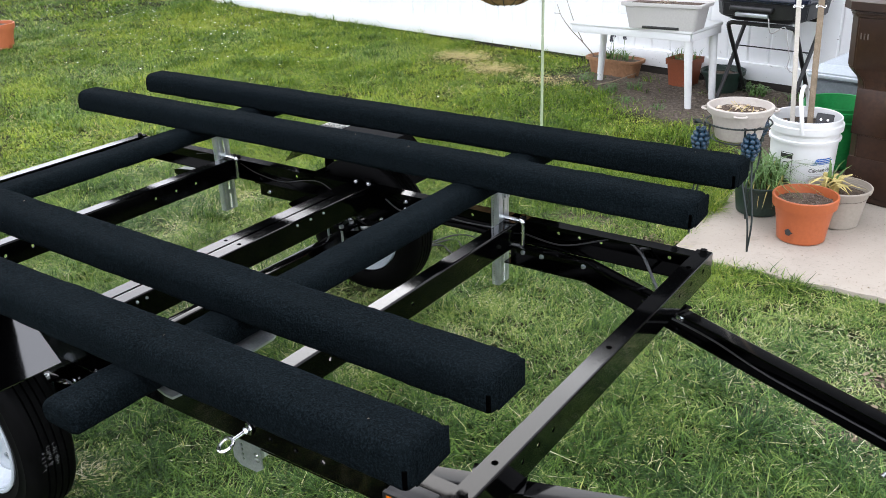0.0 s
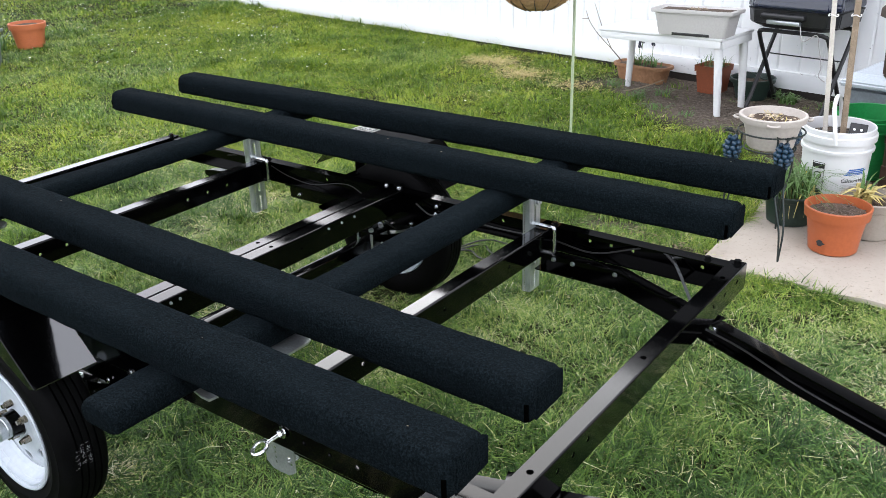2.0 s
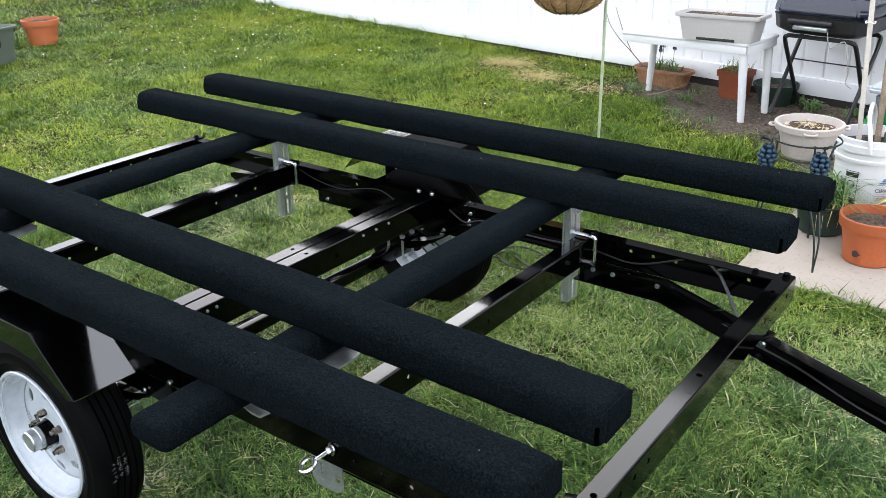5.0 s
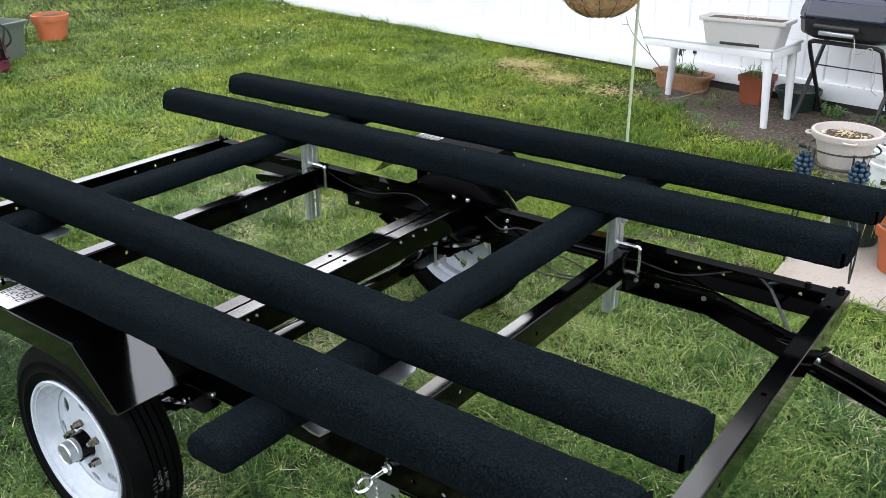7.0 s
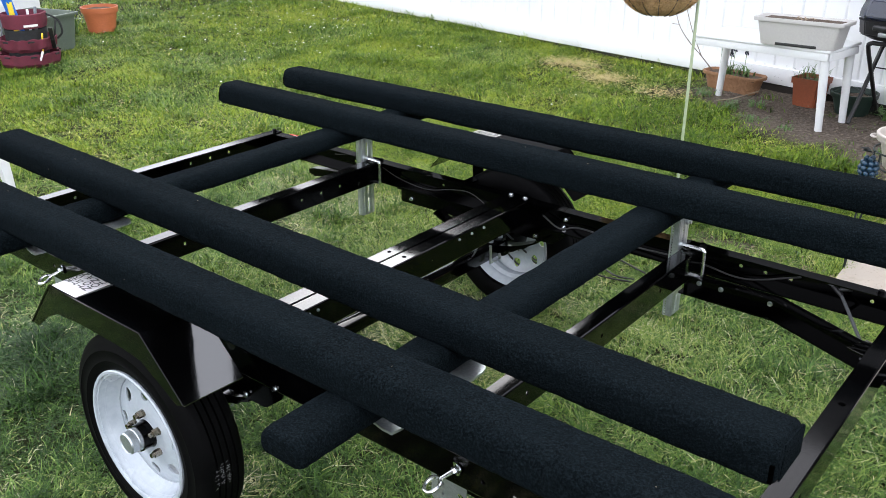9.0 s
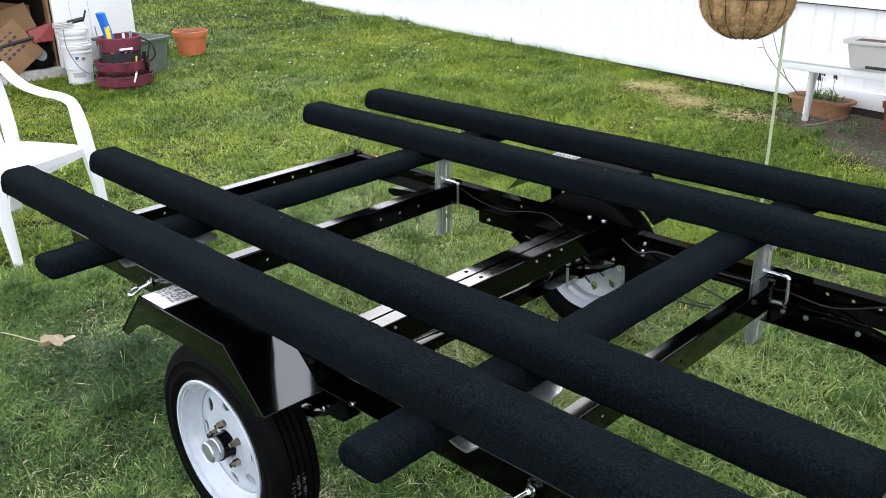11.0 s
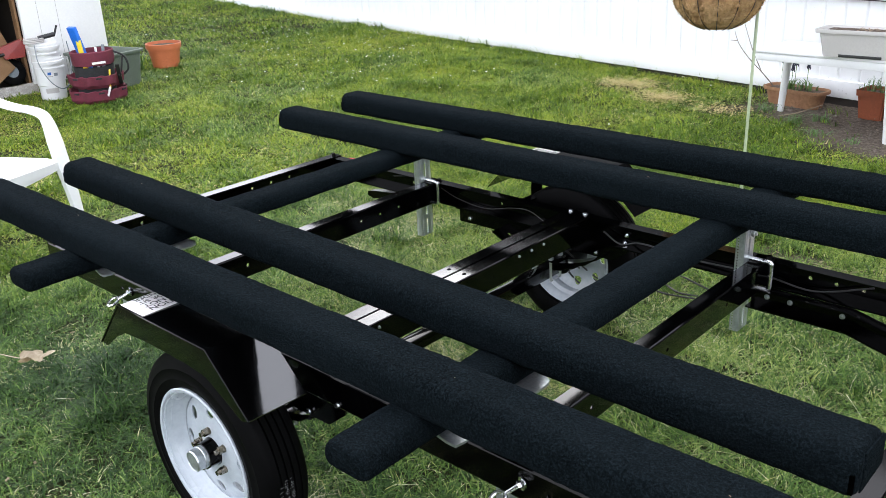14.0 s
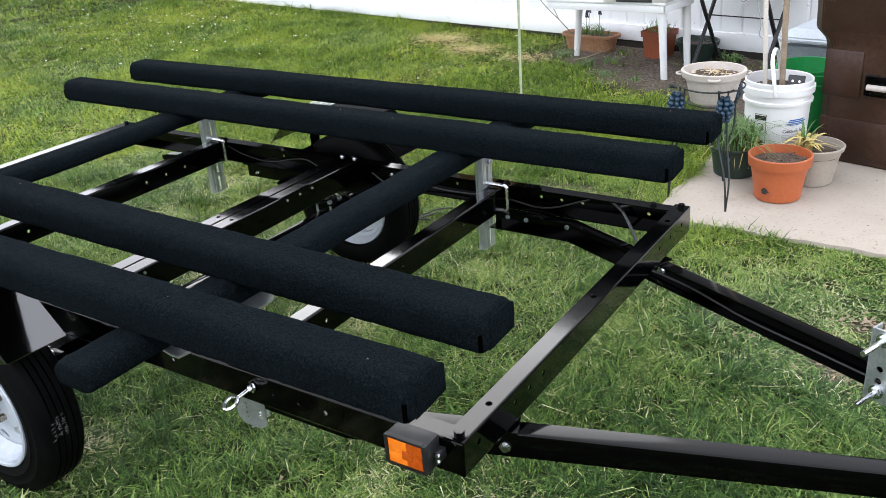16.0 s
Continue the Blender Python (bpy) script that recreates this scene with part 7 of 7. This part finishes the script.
lawn("lawn_grass", 560000, (-3.4, 1.1, -0.75, 3.3), 0.034, 0.066, 0.0035, 21, 2, "uneven spring lawn with straw among green blades")
lawn("lawn_grass", 180000, (-5.2, 1.1, 3.3, 5.6), 0.030, 0.060, 0.0042, 22, 2, "longer lawn grass towards the house", 10, 0.030)
lawn("lawn_grass", 330000, (-7.6, -3.4, -0.9, 5.9), 0.030, 0.058, 0.0052, 23, 2, "lawn grass around the shed and chair", 10, 0.035)
lawn("lawn_grass", 170000, (-16.0, -7.2, 0.5, 7.6), 0.034, 0.066, 0.0120, 24, 1, "far lawn grass", 6, 0.08)
for area, n in (((1.1, 9.0, -6.0, 2.1), 50000), ((-9.0, 1.1, -6.0, -0.75), 70000), ((1.1, 9.0, 3.3, 4.6), 12000), ((-3.4, 1.1, -0.75, 1.1), 24000)):
    lawn("lawn_grass", n, area, 0.026, 0.055, 0.0105, 25, 1, "mown lawn grass running on past the trailer", 10, 0.03)

# dead straw lying in the worn patches near the house
bm = bmesh.new()
rr = random.Random(77)
for cx, cy, rx, ry, n in ((-3.16, 4.74, 0.20, 0.11, 1100), (-2.73, 4.49, 0.16, 0.09, 900), (-2.22, 4.36, 0.16, 0.08, 350)):
    for _ in range(n):
        x, y = rr.gauss(cx, rx * 0.7), rr.gauss(cy, ry * 0.8)
        z = gz(x, y) + rr.uniform(0.006, 0.036)
        a, L = rr.uniform(0, 6.283), rr.uniform(0.02, 0.05)
        d_, s_ = Vector((math.cos(a), math.sin(a), rr.uniform(-0.2, 0.4))) * L, Vector((-math.sin(a), math.cos(a), rr.uniform(-0.5, 0.5))) * 0.0022
        p = Vector((x, y, z))
        bm.faces.new([bm.verts.new(q_) for q_ in (p - s_, p + s_, p + d_)])
tagged(part("dead_straw", bm, straw_mat, None, smooth=0), "dead straw-coloured grass lying in worn patches", "straw", kind="stuff")
# small white flowers in the lawn
bm = bmesh.new()
rr = random.Random(99)
for _ in range(230):
    u_ = rr.random()
    x = rr.gauss(-6.4, 1.5)
    y = rr.gauss(4.4, 0.75)
    if y > wall_y(x) - 0.1 or y < 2.6:
        continue
    z = gz(x, y) + rr.uniform(0.035, 0.07)
    r = rr.uniform(0.005, 0.010)
    t0 = rr.uniform(0, 6.28)
    c = bm.verts.new((x, y, z + 0.003))
    ring = [bm.verts.new((x + r * math.cos(t0 + 1.047 * i), y + r * math.sin(t0 + 1.047 * i), z + rr.uniform(-0.003, 0.003))) for i in range(6)]
    for i in range(6):
        bm.faces.new((c, ring[i], ring[(i + 1) % 6]))
tagged(part("lawn_flowers", bm, petal_white, None, smooth=0), "tiny white wild flowers scattered in the lawn", "flowers", kind="stuff")
# dry leaf litter on the lawn and the bed
bm = bmesh.new()
for _ in range(420):
    if rr.random() < 0.25:
        x, y = rr.uniform(-2.3, 0.4), rr.uniform(3.3, 4.75)
    else:
        x, y = rr.uniform(-3.2, 1.6), rr.uniform(-0.6, 3.2)
    if -0.45 < x and 2.1 < y < 3.3:
        z = SL + 0.002
        if rr.random() < 0.6:
            continue
    else:
        z = gz(x, y) + 0.012
    box(bm, (x, y, z), (rr.uniform(0.006, 0.02), rr.uniform(0.003, 0.008), 0.0015), Euler((rr.uniform(-0.5, 0.5), rr.uniform(-0.5, 0.5), rr.uniform(0, 6.28))).to_matrix())
for cx_, cy_, rx_, ry_, n_ in ((0.44, 1.31, 0.12, 0.08, 150), (0.47, 1.60, 0.10, 0.05, 60), (0.10, 1.35, 0.12, 0.12, 40), (-0.70, 2.22, 0.30, 0.10, 160), (0.3, 2.17, 0.7, 0.05, 110), (0.2, 2.6, 0.6, 0.3, 26)):
    for _ in range(n_):
        x, y = rr.gauss(cx_, rx_ * 0.6), rr.gauss(cy_, ry_ * 0.6)
        on_slab = x > -0.42 and 2.13 < y < 3.28
        k_ = rr.uniform(0.12, 0.34) if on_slab else rr.uniform(0.4, 1.2)
        box(bm, (x, y, SL + 0.001 if on_slab else gz(x, y) + 0.006), (0.018 * k_, 0.008 * k_, 0.0015), Euler((0.0 if on_slab else rr.uniform(-0.4, 0.4), 0.0 if on_slab else rr.uniform(-0.4, 0.4), rr.uniform(0, 6.28))).to_matrix())
tagged(part("leaf_litter", bm, wood_grey, None, smooth=0), "small dry leaf scraps on lawn and soil", "leaf litter", kind="stuff")

# clods of dry earth on the planting bed
rs = np.random.RandomState(123)
bm = bmesh.new()
done = 0
while done < 1500:
    x, y = rs.uniform(-2.2, 0.3), rs.uniform(3.3, 4.95)
    if bare_mask(np.array([x]), np.array([y]))[0] < 0.55 or y > wall_y(x) - 0.03:
        continue
    r = 0.004 + 0.012 * rs.rand() ** 3
    c = Vector((x, y, gz(x, y) + 0.25 * r))
    ring = [bm.verts.new(c + Vector((r * math.cos(k * 1.2566) * rs.uniform(0.6, 1.3), r * math.sin(k * 1.2566) * rs.uniform(0.6, 1.3), rs.uniform(-0.3, 0.2) * r))) for k in range(5)]
    top = bm.verts.new(c + Vector((0, 0, r * rs.uniform(0.4, 0.9))))
    for k in range(5):
        bm.faces.new((ring[k], ring[(k + 1) % 5], top))
    done += 1
tagged(part("soil_clods", bm, ground_clod, None, smooth=0), "crumbly clods of earth on the planting bed", "soil", kind="stuff")

# weeds growing in the bed
for x, y, n, L, w, sd in ((-1.72, 4.30, 40, 0.14, 0.006, 201), (-1.60, 4.45, 24, 0.11, 0.007, 202), (-1.50, 4.12, 26, 0.09, 0.006, 203), (-0.86, 4.62, 60, 0.12, 0.014, 204), (-0.98, 4.74, 40, 0.10, 0.012, 205), (-0.62, 4.60, 24, 0.10, 0.010, 206),
                         (-1.98, 4.50, 34, 0.13, 0.006, 207), (-1.30, 4.05, 16, 0.08, 0.006, 208), (-1.18, 4.86, 20, 0.10, 0.010, 209), (-0.70, 3.95, 18, 0.08, 0.007, 210)):
    wd = thing("weed", "small green weed growing in the bare planting bed", "weed", (x, y, gz(x, y) - 0.004), group="weeds in the bed")
    bm = bmesh.new()
    blades(bm, random.Random(sd), (0, 0, 0), 0.05, n, L, w, 0.7, 0.8)
    part("leaves", bm, green_leaf, wd, smooth=60)
